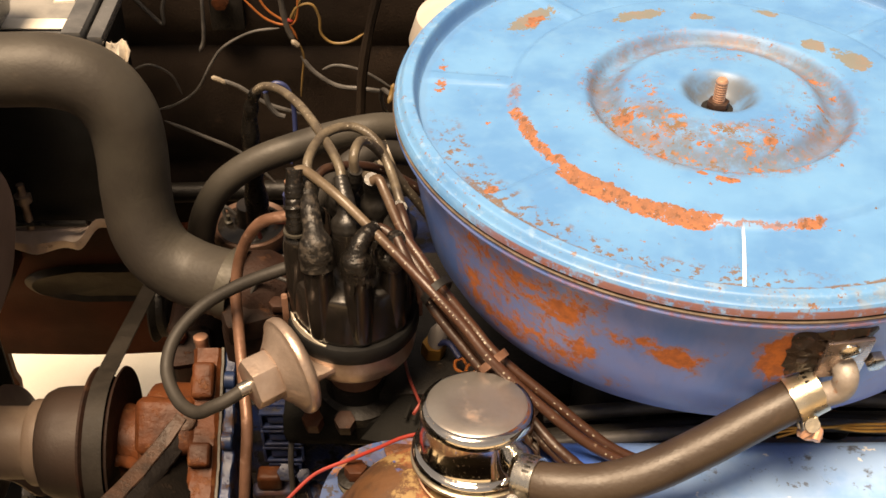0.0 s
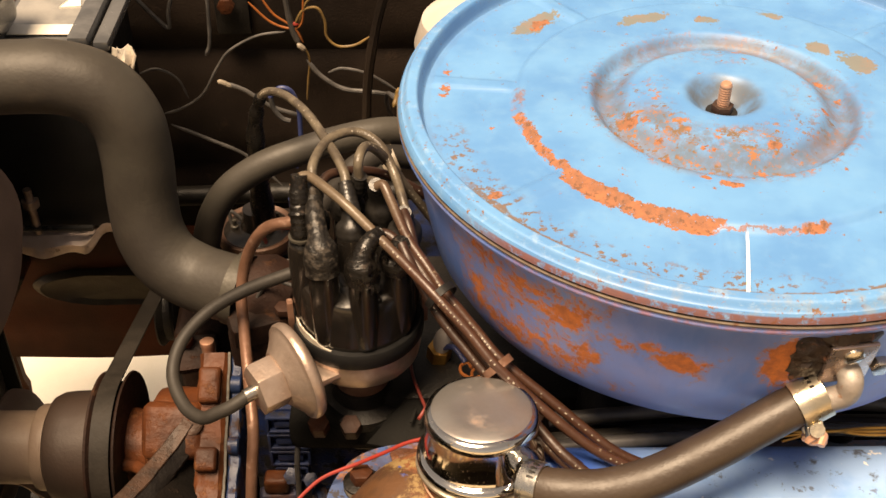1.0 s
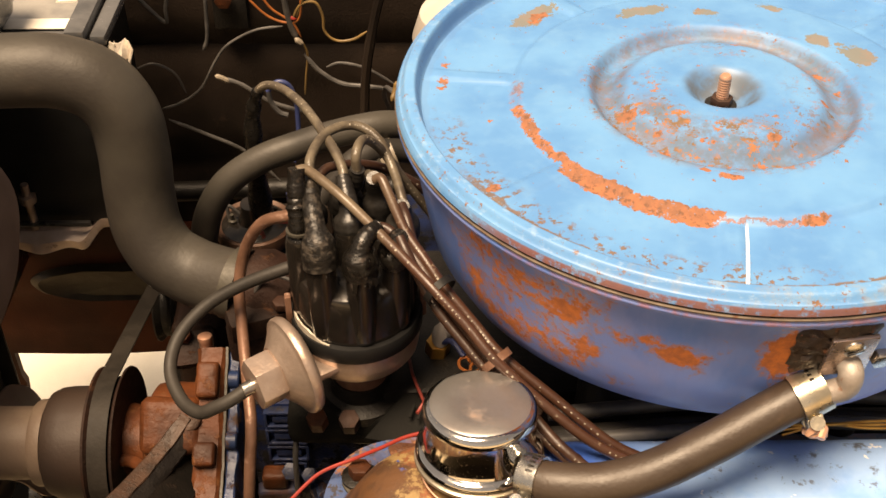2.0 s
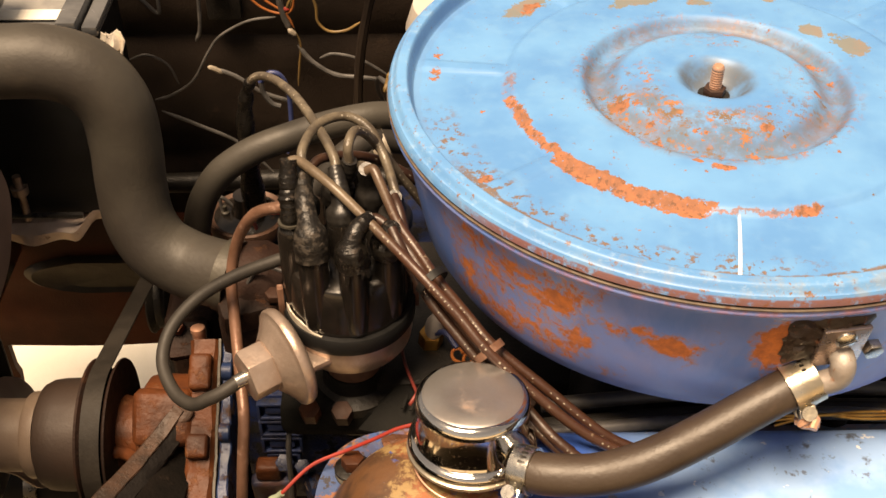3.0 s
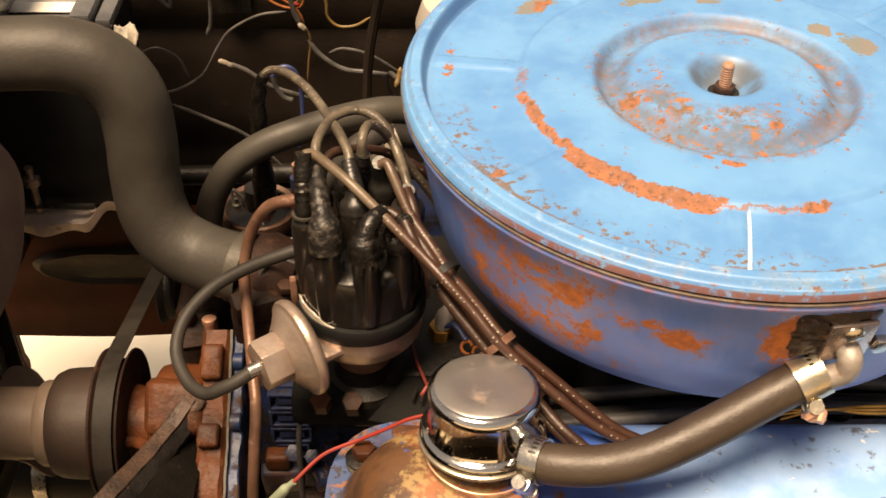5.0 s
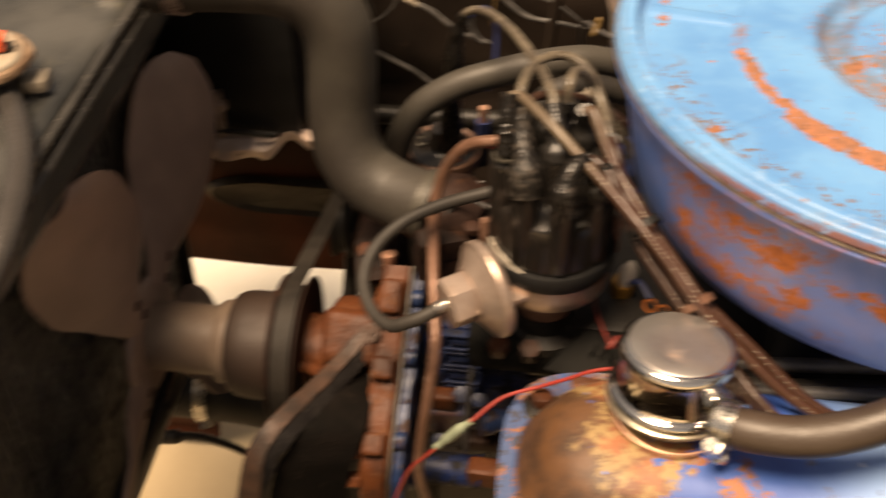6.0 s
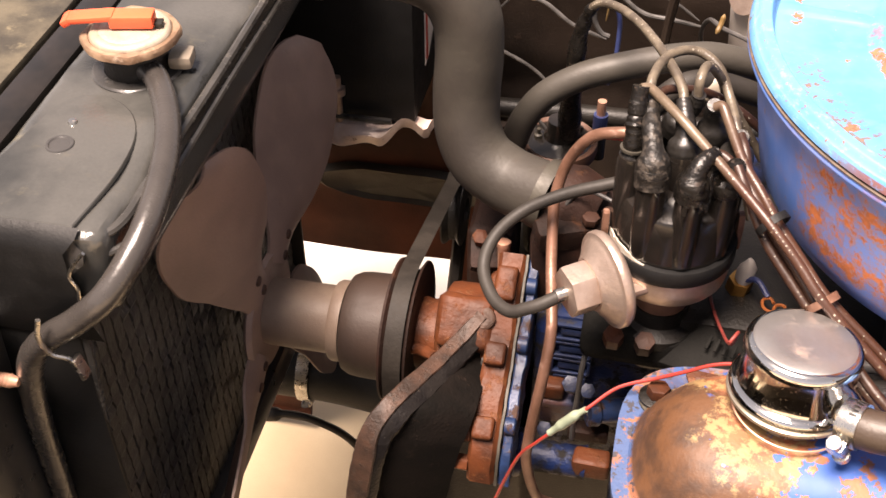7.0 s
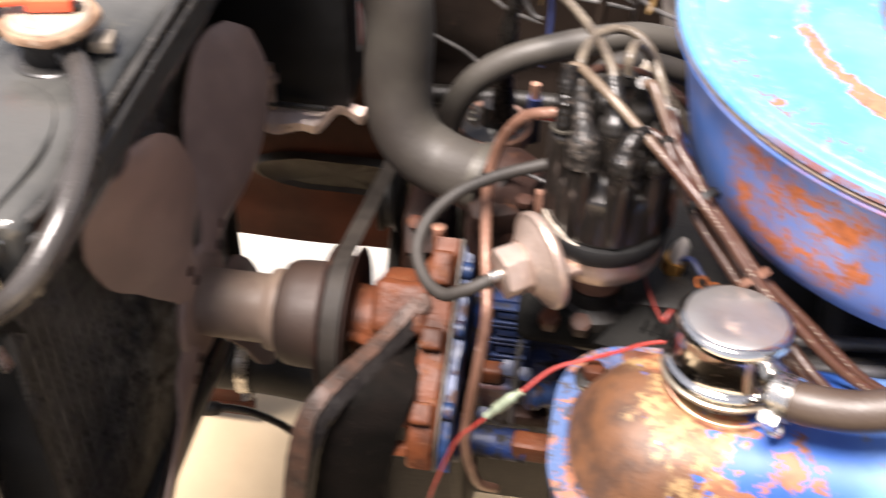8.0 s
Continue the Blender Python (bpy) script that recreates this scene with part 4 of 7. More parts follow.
# ---- valve cover, filler cap ----
def cover_mesh():
    """A long pressed cover: section across the engine, swept along x, rounded at its front end."""
    bm = bmesh.new()
    mid = 0.443
    half = [(0.0785, 0.0, 0.0, 3.0), (0.0785, 0.006, 0.0, 3.0), (0.0690, 0.0065, -0.004, 2.4), (0.0655, 0.010, -0.005, 2.4), (0.0580, 0.030, -0.007, 2.2), (0.0480, 0.045, -0.008, 2.2), (0.038, 0.053, -0.008, 2.2), (0.026, 0.057, -0.008, 2.2), (0.012, 0.0585, -0.008, 2.2)]
    rings = []
    n_arc, back = 14, 0.62
    x_front = -0.012
    z0 = 0.795
    for w, h, dy, e in half:
        ring = []
        pts = [(back, mid + w)]
        for k in range(13):
            u = k / 12
            pts.append((back + (x_front - back) * (u + 1 / 13 * 0), mid + w)) if 0 < k < 12 else None
        for k in range(n_arc * 2 + 1):
            a = math.pi / 2 + math.pi * k / (2 * n_arc)
            ca, sa = math.cos(a), math.sin(a)
            m = (abs(ca) ** e + abs(sa) ** e) ** (-1 / e)
            pts.append((x_front + w * m * ca, mid + w * m * sa))
        for k in range(1, 13):
            pts.append((x_front + (back - x_front) * k / 12, mid - w))
        for x, y in pts:
            ring.append(bm.verts.new((x, y + dy, z0 + h + (y - mid) * 0.03)))
        rings.append(ring)
    for a, b in zip(rings, rings[1:]):
        for k in range(len(a) - 1):
            bm.faces.new((a[k], a[k + 1], b[k + 1], b[k]))
    last = rings[-1]
    for k in range(len(last) // 2):
        if k + 1 < len(last) - 1 - k - 1:
            bm.faces.new((last[k], last[k + 1], last[-2 - k], last[-1 - k]))
    for v in bm.verts:
        v.co += 0.0008 * noise.noise_vector(v.co * 25)
    return bm


cover = thing("valve_cover", (0.2, 0.45, 0.79), "blue painted pressed steel valve cover, its front end bare and rusty", "valve cover")
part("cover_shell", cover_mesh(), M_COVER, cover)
part("gasket", box((0.66, 0.140, 0.004), (0.290, 0.443, 0.7905), rot=(9, 0, 0), bevel=0.001), M_GRIME, cover, "dark gasket under the cover")
for bx, by, bz in ((-0.0655, 0.4865, 0.8035), (0.26, 0.522, 0.812), (0.45, 0.522, 0.812)):
    bolt = part("bolt", hexagon(0.0078, 0.008, (bx, by, bz + 0.003), (0, 0.1, 1)), M_RUSTY, cover, "rusty hexagon bolt")
    part("washer", lathe([(0.002, 0), (0.0125, 0), (0.0125, 0.0018), (0.009, 0.0032), (0.002, 0.0032)], (bx, by, bz), (0, 0.1, 1), 24, closed=True), M_GRIME, bolt)

tab_pts = [(-0.012, -0.004), (0.010, -0.006), (0.014, 0.000), (0.008, 0.005), (-0.006, 0.006), (-0.014, 0.002)]
part("wire_tab", roughen(slab(tab_pts, (-0.034, 0.5085, 0.8030), (0, -0.3, 1), 0.003, 0.0006, up=(0, 1, 0)), 0.0008, 150), M_RUSTY, cover, "rusty tab holding the red wire")
lug = [(0.0125 * math.cos(2 * math.pi * k / 20) * (1.35 if math.cos(2 * math.pi * k / 20) > 0.3 else 1.0), 0.0125 * math.sin(2 * math.pi * k / 20)) for k in range(20)]
part("bolt_lug", roughen(slab(lug, (-0.0655, 0.4865, 0.8010), (0, 0.1, 1), 0.0022, 0.0008, up=(1, 0, 0)), 0.0006, 120), M_DULL, cover, "worn steel lug under the front bolt")
FAX = Vector((0.0, 0.13, 0.99)).normalized()
FC = Vector((0.011, 0.460, 0.905))
filler = thing("oil_filler_cap", FC - FAX * 0.045, "round chromed oil filler breather cap, its shine hazed", "filler cap")
part("cap_shell", lathe([(0, -0.0012), (0.0300, -0.0012), (0.0322, -0.0017), (0.0338, -0.0034), (0.0345, -0.0060), (0.0347, -0.0085), (0.0342, -0.0096), (0.0342, -0.0300), (0.0350, -0.0322), (0.0375, -0.0330),
     (0.0388, -0.0345), (0.0390, -0.0365), (0.0380, -0.0380), (0.0350, -0.0390), (0.030, -0.0395), (0, -0.0395)], FC, FAX, 72), M_CHROME, filler)
part("top_disc", lathe([(0, 0.0006), (0.016, 0.0004), (0.0285, -0.0002), (0.0302, -0.0012), (0.0302, -0.0018), (0, -0.0018)], FC, FAX, 64), M_HAZE, filler, "hazy grey top of the cap")
part("base_ring", lathe([(0.029, -0.0388), (0.0382, -0.0392), (0.0396, -0.0402), (0.0398, -0.0416), (0.0388, -0.0430), (0.029, -0.0438)], FC, FAX, 64, closed=True), M_ZINC, filler, "pale gold bead round the cap's foot")
part("wire_ring", tube([FC - FAX * 0.047 + Vector((0.036 * math.cos(a), 0.036 * math.sin(a) - 0.004, -0.002 * math.cos(a))) for a in [math.radians(190 + 15 * k) for k in range(10)]], 0.0007, 8, 4), M_STUD, filler, "thin copper wire ring hanging under the cap")
part("filler_neck", lathe([(0, -0.062), (0.027, -0.062), (0.027, -0.0395), (0, -0.0395)], FC, FAX, 40), M_STEEL, filler)
spout = FC - FAX * 0.0235 + Vector((0.026, -0.022, 0))
part("spout", tube([FC - FAX * 0.023 + Vector((0.018, -0.014, 0)), spout, (0.040, 0.419, 0.8845)], 0.0102, 18), M_CHROME, filler, "chromed side spout")


# ---- distributor ----
DX, DY = -0.070, 0.588
dist = thing("distributor", (DX, DY, 0.775), "black distributor with eight towers on a dull aluminium housing", "distributor")
housing = part("housing", lathe([(0, 0.8215), (0.021, 0.8215), (0.0235, 0.8235), (0.030, 0.8270), (0.0395, 0.8295), (0.0428, 0.8345), (0.0440, 0.8420), (0.0445, 0.8535), (0, 0.8535)], (DX, DY, 0), sides=56), M_ALU, dist, "dull pinkish aluminium housing")
part("shaft_housing", lathe([(0, 0.775), (0.020, 0.775), (0.020, 0.805), (0.0215, 0.8205), (0, 0.8205)], (DX, DY, 0), sides=40), M_SHAFT, dist, "brown stained shaft housing")
part("housing_foot", lathe([(0.019, 0.775), (0.032, 0.775), (0.032, 0.783), (0.023, 0.788), (0.0215, 0.800), (0.019, 0.80)], (DX, DY, 0), sides=40, closed=True), M_GRIME, dist)
lip = bmesh.new()
rows = []
for k in range(33):
    a = math.radians(188 + 60 * k / 32)
    hgt = 0.0052 * (1 - smooth(k / 32, 0.55, 1.0)) + 0.0010 + 0.0012 * noise.noise(Vector((k * 0.45, 3, 1)))
    rows.append([lip.verts.new((DX + q * math.cos(a), DY + q * math.sin(a), 0.8648 + h)) for q, h in ((0.0438, 0), (0.0436, hgt), (0.0424, hgt), (0.0424, 0))])
for a, b in zip(rows, rows[1:]):
    for k in range(4):
        lip.faces.new((a[k], a[(k + 1) % 4], b[(k + 1) % 4], b[k]))
part("torn_lip", lip, M_TORN, dist, "torn bright lip showing above the black band")
part("base_band", lathe([(0.038, 0.8525), (0.0452, 0.8525), (0.0462, 0.8545), (0.0462, 0.8635), (0.0450, 0.8655), (0.038, 0.8660)], (DX, DY, 0), sides=60, closed=True), M_BATT, dist, "black band under the cap")
cap = part("cap", lathe([(0, 0.8665), (0.0415, 0.8665), (0.0415, 0.8695), (0.0412, 0.8780), (0.0405, 0.8900), (0.0395, 0.9000), (0.0380, 0.9030), (0.0300, 0.9065), (0.0200, 0.9090), (0, 0.9095)], (DX, DY, 0), sides=64), M_CAP, dist, "glossy black cap")
for k in range(8):
    a = math.radians(57 + 45 * k)
    p = Vector((DX + 0.0345 * math.cos(a), DY + 0.0345 * math.sin(a), 0))
    part("tower", lathe([(0.0085, 0.8675), (0.0092, 0.8700), (0.0098, 0.890), (0.0100, 0.915), (0.0098, 0.930), (0.0090, 0.9335), (0, 0.9340)], p, sides=24), M_CAP, cap)
part("tower", lathe([(0.0125, 0.905), (0.0112, 0.934), (0.0098, 0.938), (0, 0.938)], (DX, DY, 0), sides=22), M_CAP, cap)
for s in (-1, 1):
    d = Vector((math.cos(math.radians(190)), math.sin(math.radians(190)), 0)) * s
    q = Vector((DX, DY, 0)) + d * 0.0445
    bmc = slab([(-0.004, 0), (0.004, 0), (0.0045, 0.018), (0.003, 0.031), (-0.003, 0.031), (-0.0045, 0.018)], (q.x, q.y, 0.852), d, 0.0045, 0.0012)
    part("spring_clip", bmc, M_COPPER, dist, "rusty spring clip holding the cap")
# vacuum advance unit
VC = Vector((-0.1130, 0.5360, 0.8570))
VAX = Vector((-0.80, -0.52, -0.05)).normalized()
vac = part("vacuum_unit", lathe([(0, -0.010), (0.030, -0.010), (0.0335, -0.0085), (0.0348, -0.0062), (0.0348, -0.0030), (0.0338, -0.0014), (0.0312, -0.0010), (0.0300, 0.0002), (0.0275, 0.0022), (0.0240, 0.0046), (0.0210, 0.0072), (0.0190, 0.0090), (0, 0.0092)], VC, VAX, 64), M_ALU, dist, "pale cast vacuum advance can")
part("hex_boss", hexagon(0.0186, 0.0185, VC + VAX * 0.0085, VAX, 0.0018), M_ALU, vac, "hexagonal boss")
part("nipple", lathe([(0, 0), (0.0048, 0), (0.0044, 0.008), (0, 0.008)], VC + VAX * 0.0265, VAX, 16), M_STEEL, vac)
part("arm", box((0.036, 0.020, 0.007), VC - VAX * 0.022 - Vector((0, 0, 0.014)), bevel=0.004, axes=frame_of((0, 0, 1), VAX) @ Matrix.Rotation(radians(90), 4, "Z")), M_ALU, vac)
tagged(part("vacuum_hose", tube([VC + VAX * 0.0275, (-0.150, 0.5135, 0.850), (-0.160, 0.512, 0.845), (-0.172, 0.514, 0.838), (-0.186, 0.527, 0.836), (-0.1965, 0.549, 0.842), (-0.193, 0.570, 0.853), (-0.176, 0.588, 0.865), (-0.150, 0.596, 0.878), (-0.120, 0.600, 0.889), (-0.098, 0.606, 0.893)], 0.0046, 14, 10), M_HOSE2), "thin black rubber vacuum hose looping from the advance can", "hose")


# ---- ignition leads ----
def lead(points, boot_pts, label, material, boot_material, radius=0.0034, boot_r=0.0066, boot_tip=0.0050, flakes=0):
    base = boot_pts[-1] if boot_pts else points[-1]
    t = thing("ignition_lead", base, label, "ignition lead", "ignition leads")
    cable = part("cable", tube(points, radius, 12, 9), material, t)
    line = spline(points, 9)
    marks = bmesh.new()
    for i in range(len(line) // 3, len(line) - 2):
        if random.random() < 0.42 + 0.35 * math.sin(i * 0.35):
            d = (line[i + 1] - line[i]).normalized()
            toward = Vector((-0.05, -0.62, 0.55))
            toward = (toward - d * toward.dot(d)).normalized()
            box((random.uniform(0.0006, 0.0016), random.uniform(0.0006, 0.0013), 0.0003), line[i] + toward * radius, bevel=0, bm=marks, axes=Matrix((d, toward.cross(d), toward)).transposed().to_4x4())
    if marks.faces:
        tagged(part("printing", marks, M_PRINT, cable, "worn pale printing"), kind="stuff")
    if boot_pts:
        base_r = 0.0116                  # skirt of the boot, drawn over its tower
        if boot_material is M_TAPE and flakes == 0:      # bound with tape in uneven ridges
            def shape(u):
                wrap = 0.0007 * noise.noise(Vector((u * 9, 1, 2))) + 0.0006 * noise.noise(Vector((u * 21, 5, 2)))
                return boot_tip + (boot_r - boot_tip) * smooth(u, 0.05, 0.45) + 1.6 * wrap * smooth(u, 0.03, 0.12) + 0.0026 * smooth(u, 0.78, 0.90)
            boot = part("boot", tube(boot_pts, shape, 18, 16), boot_material, t, "boot bound with glossy black tape")
            ring_at, ring_dir = Vector(boot_pts[-2]), Vector(boot_pts[-1]) - Vector(boot_pts[-2])
            part("boot_ring", lathe([(boot_r, -0.0012), (boot_r + 0.0022, -0.0010), (boot_r + 0.0022, 0.0006), (boot_r, 0.0012)], ring_at + ring_dir * 0.35, ring_dir, 20, closed=True), M_DULL, boot, "thin dull ring")
        else:                            # soft boot that swells into a dome over its tower
            def shape(u):
                crease = 0.0007 * noise.noise(Vector((u * 12, boot_r * 900, 4)))
                return boot_tip + (boot_r - boot_tip) * smooth(u, 0.05, 0.45) + (base_r - boot_r) * smooth(u, 0.62, 0.80) + crease
            boot = part("boot", tube(boot_pts, shape, 20, 14), boot_material, t, "black rubber boot")
            for k in range(flakes):      # torn ends of tape standing off the boot
                ang = math.radians(200 + 150 * random.random())
                at = Vector(boot_pts[-1]) + Vector((math.cos(ang) * 0.0112, math.sin(ang) * 0.0112, random.uniform(0.000, 0.018)))
                out = Vector((math.cos(ang), math.sin(ang), random.uniform(-0.2, 0.7)))
                w, h = random.uniform(0.0018, 0.0034), random.uniform(0.004, 0.009)
                part("tape_flake", slab([(-w, -h), (w * 0.6, -h * 0.8), (w, h * 0.3), (w * 0.2, h), (-w * 0.7, h * 0.6)], at, out, 0.0006, 0.0002), M_TAPE, boot)
    return t


def tower_at(k, z=0.928):
    a = math.radians(57 + 45 * k)
    return Vector((DX + 0.0345 * math.cos(a), DY + 0.0345 * math.sin(a), z))


# to the coil
coil_lead = lead([(-0.074, 0.604, 0.952), (-0.077, 0.620, 0.963), (-0.090, 0.650, 0.967), (-0.110, 0.700, 0.960), (-0.131, 0.738, 0.951), (-0.147, 0.753, 0.942), (-0.1565, 0.760, 0.920), (-0.160, 0.763, 0.890)],
     [(-0.0755, 0.610, 0.961), (-0.073, 0.600, 0.954), (-0.071, 0.592, 0.945), (DX, DY, 0.930)], "grey-brown lead arching from the cap's middle tower to the coil", M_LEAD, M_BOOT)
part("coil_boot", tube([(-0.1500, 0.7550, 0.9385), (-0.1545, 0.7590, 0.925), (-0.1585, 0.7615, 0.905), (-0.1605, 0.764, 0.870), (-0.161, 0.766, 0.835), (-0.161, 0.768, 0.806)], lambda u: 0.0040 + 0.0066 * u + 0.0006 * math.sin(u * 31), 16, 10), M_TAPE, coil_lead, "long taped black boot on the coil")
# bundle along the air cleaner
lead([(-0.104, 0.598, 0.974), (-0.098, 0.600, 0.9735), (-0.088, 0.597, 0.967), (-0.073, 0.588, 0.958), (-0.055, 0.569, 0.951), (-0.031, 0.541, 0.943), (-0.015, 0.523, 0.936), (0.004, 0.507, 0.922), (0.020, 0.492, 0.909), (0.048, 0.475, 0.889), (0.080, 0.460, 0.868), (0.112, 0.452, 0.853)],
     [(-0.104, 0.5985, 0.976), (-0.1045, 0.591, 0.960), (-0.1040, 0.583, 0.945), tower_at(3, 0.924)], "grey-brown lead with a taped boot, tied along the air cleaner", M_LEAD3, M_TAPE, boot_r=0.0066, boot_tip=0.0056)
lead([(-0.0545, 0.607, 0.960), (-0.0500, 0.605, 0.9625), (-0.0455, 0.596, 0.958), (-0.034, 0.568, 0.948), (-0.022, 0.550, 0.940), (-0.010, 0.536, 0.929), (0.010, 0.518, 0.912), (0.026, 0.503, 0.900), (0.057, 0.486, 0.881), (0.092, 0.468, 0.859), (0.116, 0.462, 0.848)],
     [(-0.0550, 0.608, 0.961), (-0.0545, 0.613, 0.951), tower_at(0, 0.926)], "grey-brown lead bent over from its tower, tied along the air cleaner", M_LEAD3, M_BOOT)
lead([(-0.0955, 0.603, 0.957), (-0.0975, 0.622, 0.967), (-0.088, 0.648, 0.970), (-0.070, 0.660, 0.968), (-0.054, 0.654, 0.961), (-0.044, 0.640, 0.947), (-0.037, 0.616, 0.938), (-0.030, 0.594, 0.920), (-0.020, 0.575, 0.895)],
     [(-0.0962, 0.605, 0.964), (-0.0952, 0.592, 0.959), (-0.0930, 0.577, 0.953), (-0.0900, 0.564, 0.944), tower_at(4, 0.926)], "pale grey lead looping over behind the distributor", M_LEAD, M_DUSTY_TAPE)
lead([(-0.054, 0.567, 0.950), (-0.048, 0.570, 0.9495), (-0.040, 0.564, 0.947), (-0.026, 0.549, 0.938), (-0.012, 0.531, 0.925), (0.006, 0.512, 0.911), (0.022, 0.497, 0.896), (0.046, 0.470, 0.878), (0.064, 0.452, 0.868), (0.086, 0.440, 0.856)],
     [(-0.051, 0.5695, 0.951), (-0.058, 0.562, 0.949), (-0.0625, 0.556, 0.942), tower_at(5, 0.924)], "dark brown lead with a cracked taped boot", M_LEAD2, M_TAPE, flakes=7)
lead([(-0.0365, 0.590, 0.952), (-0.033, 0.578, 0.949), (-0.027, 0.560, 0.936), (-0.014, 0.541, 0.921), (0.006, 0.518, 0.904), (0.020, 0.502, 0.889), (0.046, 0.478, 0.868), (0.070, 0.462, 0.852), (0.095, 0.452, 0.842)],
     [(-0.0363, 0.588, 0.953), (-0.0365, 0.592, 0.945), tower_at(7, 0.926)], "dark brown lead running under the bundle", M_LEAD2, M_BOOT)
lead([(-0.066, 0.614, 0.958), (-0.0665, 0.616, 0.974), (-0.062, 0.632, 0.975), (-0.052, 0.646, 0.958), (-0.035, 0.652, 0.925), (-0.012, 0.650, 0.890)],
     [(-0.066, 0.614, 0.964), (-0.068, 0.616, 0.953), (-0.073, 0.620, 0.942), tower_at(1, 0.926)], "short grey lead with a ribbed boot", M_LEAD, M_BOOT)

lead([(-0.0375, 0.560, 0.949), (-0.033, 0.551, 0.944), (-0.024, 0.539, 0.931), (-0.012, 0.525, 0.916), (0.008, 0.505, 0.900), (0.026, 0.488, 0.886), (0.052, 0.462, 0.868), (0.074, 0.446, 0.857), (0.094, 0.436, 0.850)],
     [(-0.0373, 0.559, 0.950), (-0.040, 0.565, 0.942), tower_at(6, 0.924)], "dark brown lead from the cap's front tower, joining the bundle", M_LEAD2, M_TAPE, boot_tip=0.0056, flakes=2)
lead([(-0.096, 0.614, 0.951), (-0.085, 0.632, 0.953), (-0.052, 0.652, 0.938), (-0.012, 0.655, 0.908), (0.0, 0.652, 0.885)],
     [(-0.094, 0.617, 0.953), (-0.098, 0.610, 0.944), tower_at(2, 0.926)], "short dark lead turning back beneath the air cleaner", M_LEAD2, M_BOOT)


def tie(at, axis, radius, material, label):
    tagged(part("cable_tie", lathe([(radius, -0.0025), (radius + 0.0014, -0.0025), (radius + 0.0014, 0.0025), (radius, 0.0025)], at, axis, 28, closed=True), material), label, "cable tie", "cable ties")


tie((-0.0125, 0.530, 0.931), (0.6, -0.62, -0.35), 0.0098, M_BATT, "black plastic tie round the ignition leads")
tie((0.0225, 0.497, 0.902), (0.55, -0.55, -0.5), 0.0092, M_COPPER, "dull metal clip round the ignition leads")


# ---- coil behind the distributor ----
CO = Vector((-0.169, 0.771, 0.795))
coil = thing("ignition_coil", CO - Vector((0, 0, 0.12)), "round black ignition coil with a copper-coloured rim", "ignition coil")
part("can", lathe([(0, -0.12), (0.0265, -0.12), (0.0275, -0.115), (0.0275, -0.004), (0, -0.004)], CO, sides=44), M_BATT, coil)
part("rim", lathe([(0.0270, -0.012), (0.0325, -0.012), (0.0340, -0.006), (0.0335, 0.0015), (0.0320, 0.0030), (0.0285, 0.001)], CO, sides=48, closed=True), M_RIM, coil, "rusty copper-coloured rim")
top = part("cap", lathe([(0.0300, -0.004), (0.0285, 0.001), (0.0235, 0.003), (0.014, 0.005), (0.0115, 0.012), (0.0105, 0.022), (0, 0.022)], CO, sides=40), M_CAP, coil, "glossy black top")
for dx, dy in ((0.018, 0.006), (-0.018, -0.004)):
    part("terminal", lathe([(0, 0), (0.0036, 0), (0.0036, 0.004), (0.0018, 0.005), (0.0018, 0.010), (0, 0.010)], CO + Vector((dx, dy, 0.003)), sides=12), M_DULL, top)
t = thing("wire_terminal", (-0.137, 0.785, 0.80), "upright wire terminal sleeved in black with a blue band", "wire terminal")
part("sleeve", lathe([(0, -0.02), (0.0065, -0.02), (0.0065, 0.012), (0, 0.012)], (-0.136, 0.79, 0.788), sides=16), M_BOOT, t)
part("blue_band", lathe([(0, 0.012), (0.0064, 0.012), (0.0064, 0.026), (0, 0.026)], (-0.136, 0.79, 0.788), sides=16), M_BLUEW, t, "bright blue band")
part("pin", lathe([(0, 0.026), (0.004, 0.026), (0.004, 0.040), (0, 0.040)], (-0.136, 0.79, 0.788), sides=12), M_STUD, t)
tagged(part("wire", tube([(-0.175, 0.772, 0.797), (-0.19, 0.77, 0.815), (-0.185, 0.765, 0.79), (-0.165, 0.74, 0.785), (-0.13, 0.735, 0.79)], 0.0016, 8), M_GREYW), "thin grey wire curled on the coil", "wire", "loose wires")
tagged(part("wire", tube([(-0.152, 0.81, 0.903), (-0.144, 0.81, 0.912), (-0.135, 0.81, 0.910), (-0.130, 0.81, 0.898), (-0.129, 0.81, 0.881), (-0.130, 0.805, 0.850), (-0.134, 0.795, 0.842)], 0.0021, 10), M_BLUEW), "blue wire hooked over behind the coil lead", "wire", "loose wires")
tagged(part("wire", tube([(-0.1515, 0.81, 0.904), (-0.150, 0.81, 0.893), (-0.144, 0.81, 0.883), (-0.137, 0.81, 0.880)], 0.0022, 8), M_GREYW), "grey wire end hooked beside the blue wire", "wire", "loose wires")


# ---- hoses behind ----
UH = [(-0.1615, 0.647, 0.833), (-0.180, 0.656, 0.831), (-0.200, 0.665, 0.832), (-0.221, 0.672, 0.843), (-0.233, 0.680, 0.864), (-0.236, 0.688, 0.893), (-0.235, 0.692, 0.926), (-0.238, 0.694, 0.957), (-0.252, 0.695, 0.980), (-0.277, 0.695, 0.991), (-0.313, 0.695, 0.992), (-0.350, 0.695, 0.989), (-0.372, 0.695, 0.987)]
tagged(part("radiator_hose", tube(UH, 0.0262, 30, 10), M_HOSE), "thick weathered black upper radiator hose bent down to the engine", "hose")
hose_clamp((-0.351, 0.695, 0.989), (1, 0, 0), 0.0266, (0, 0.4, 1), 0.013, M_PINK)
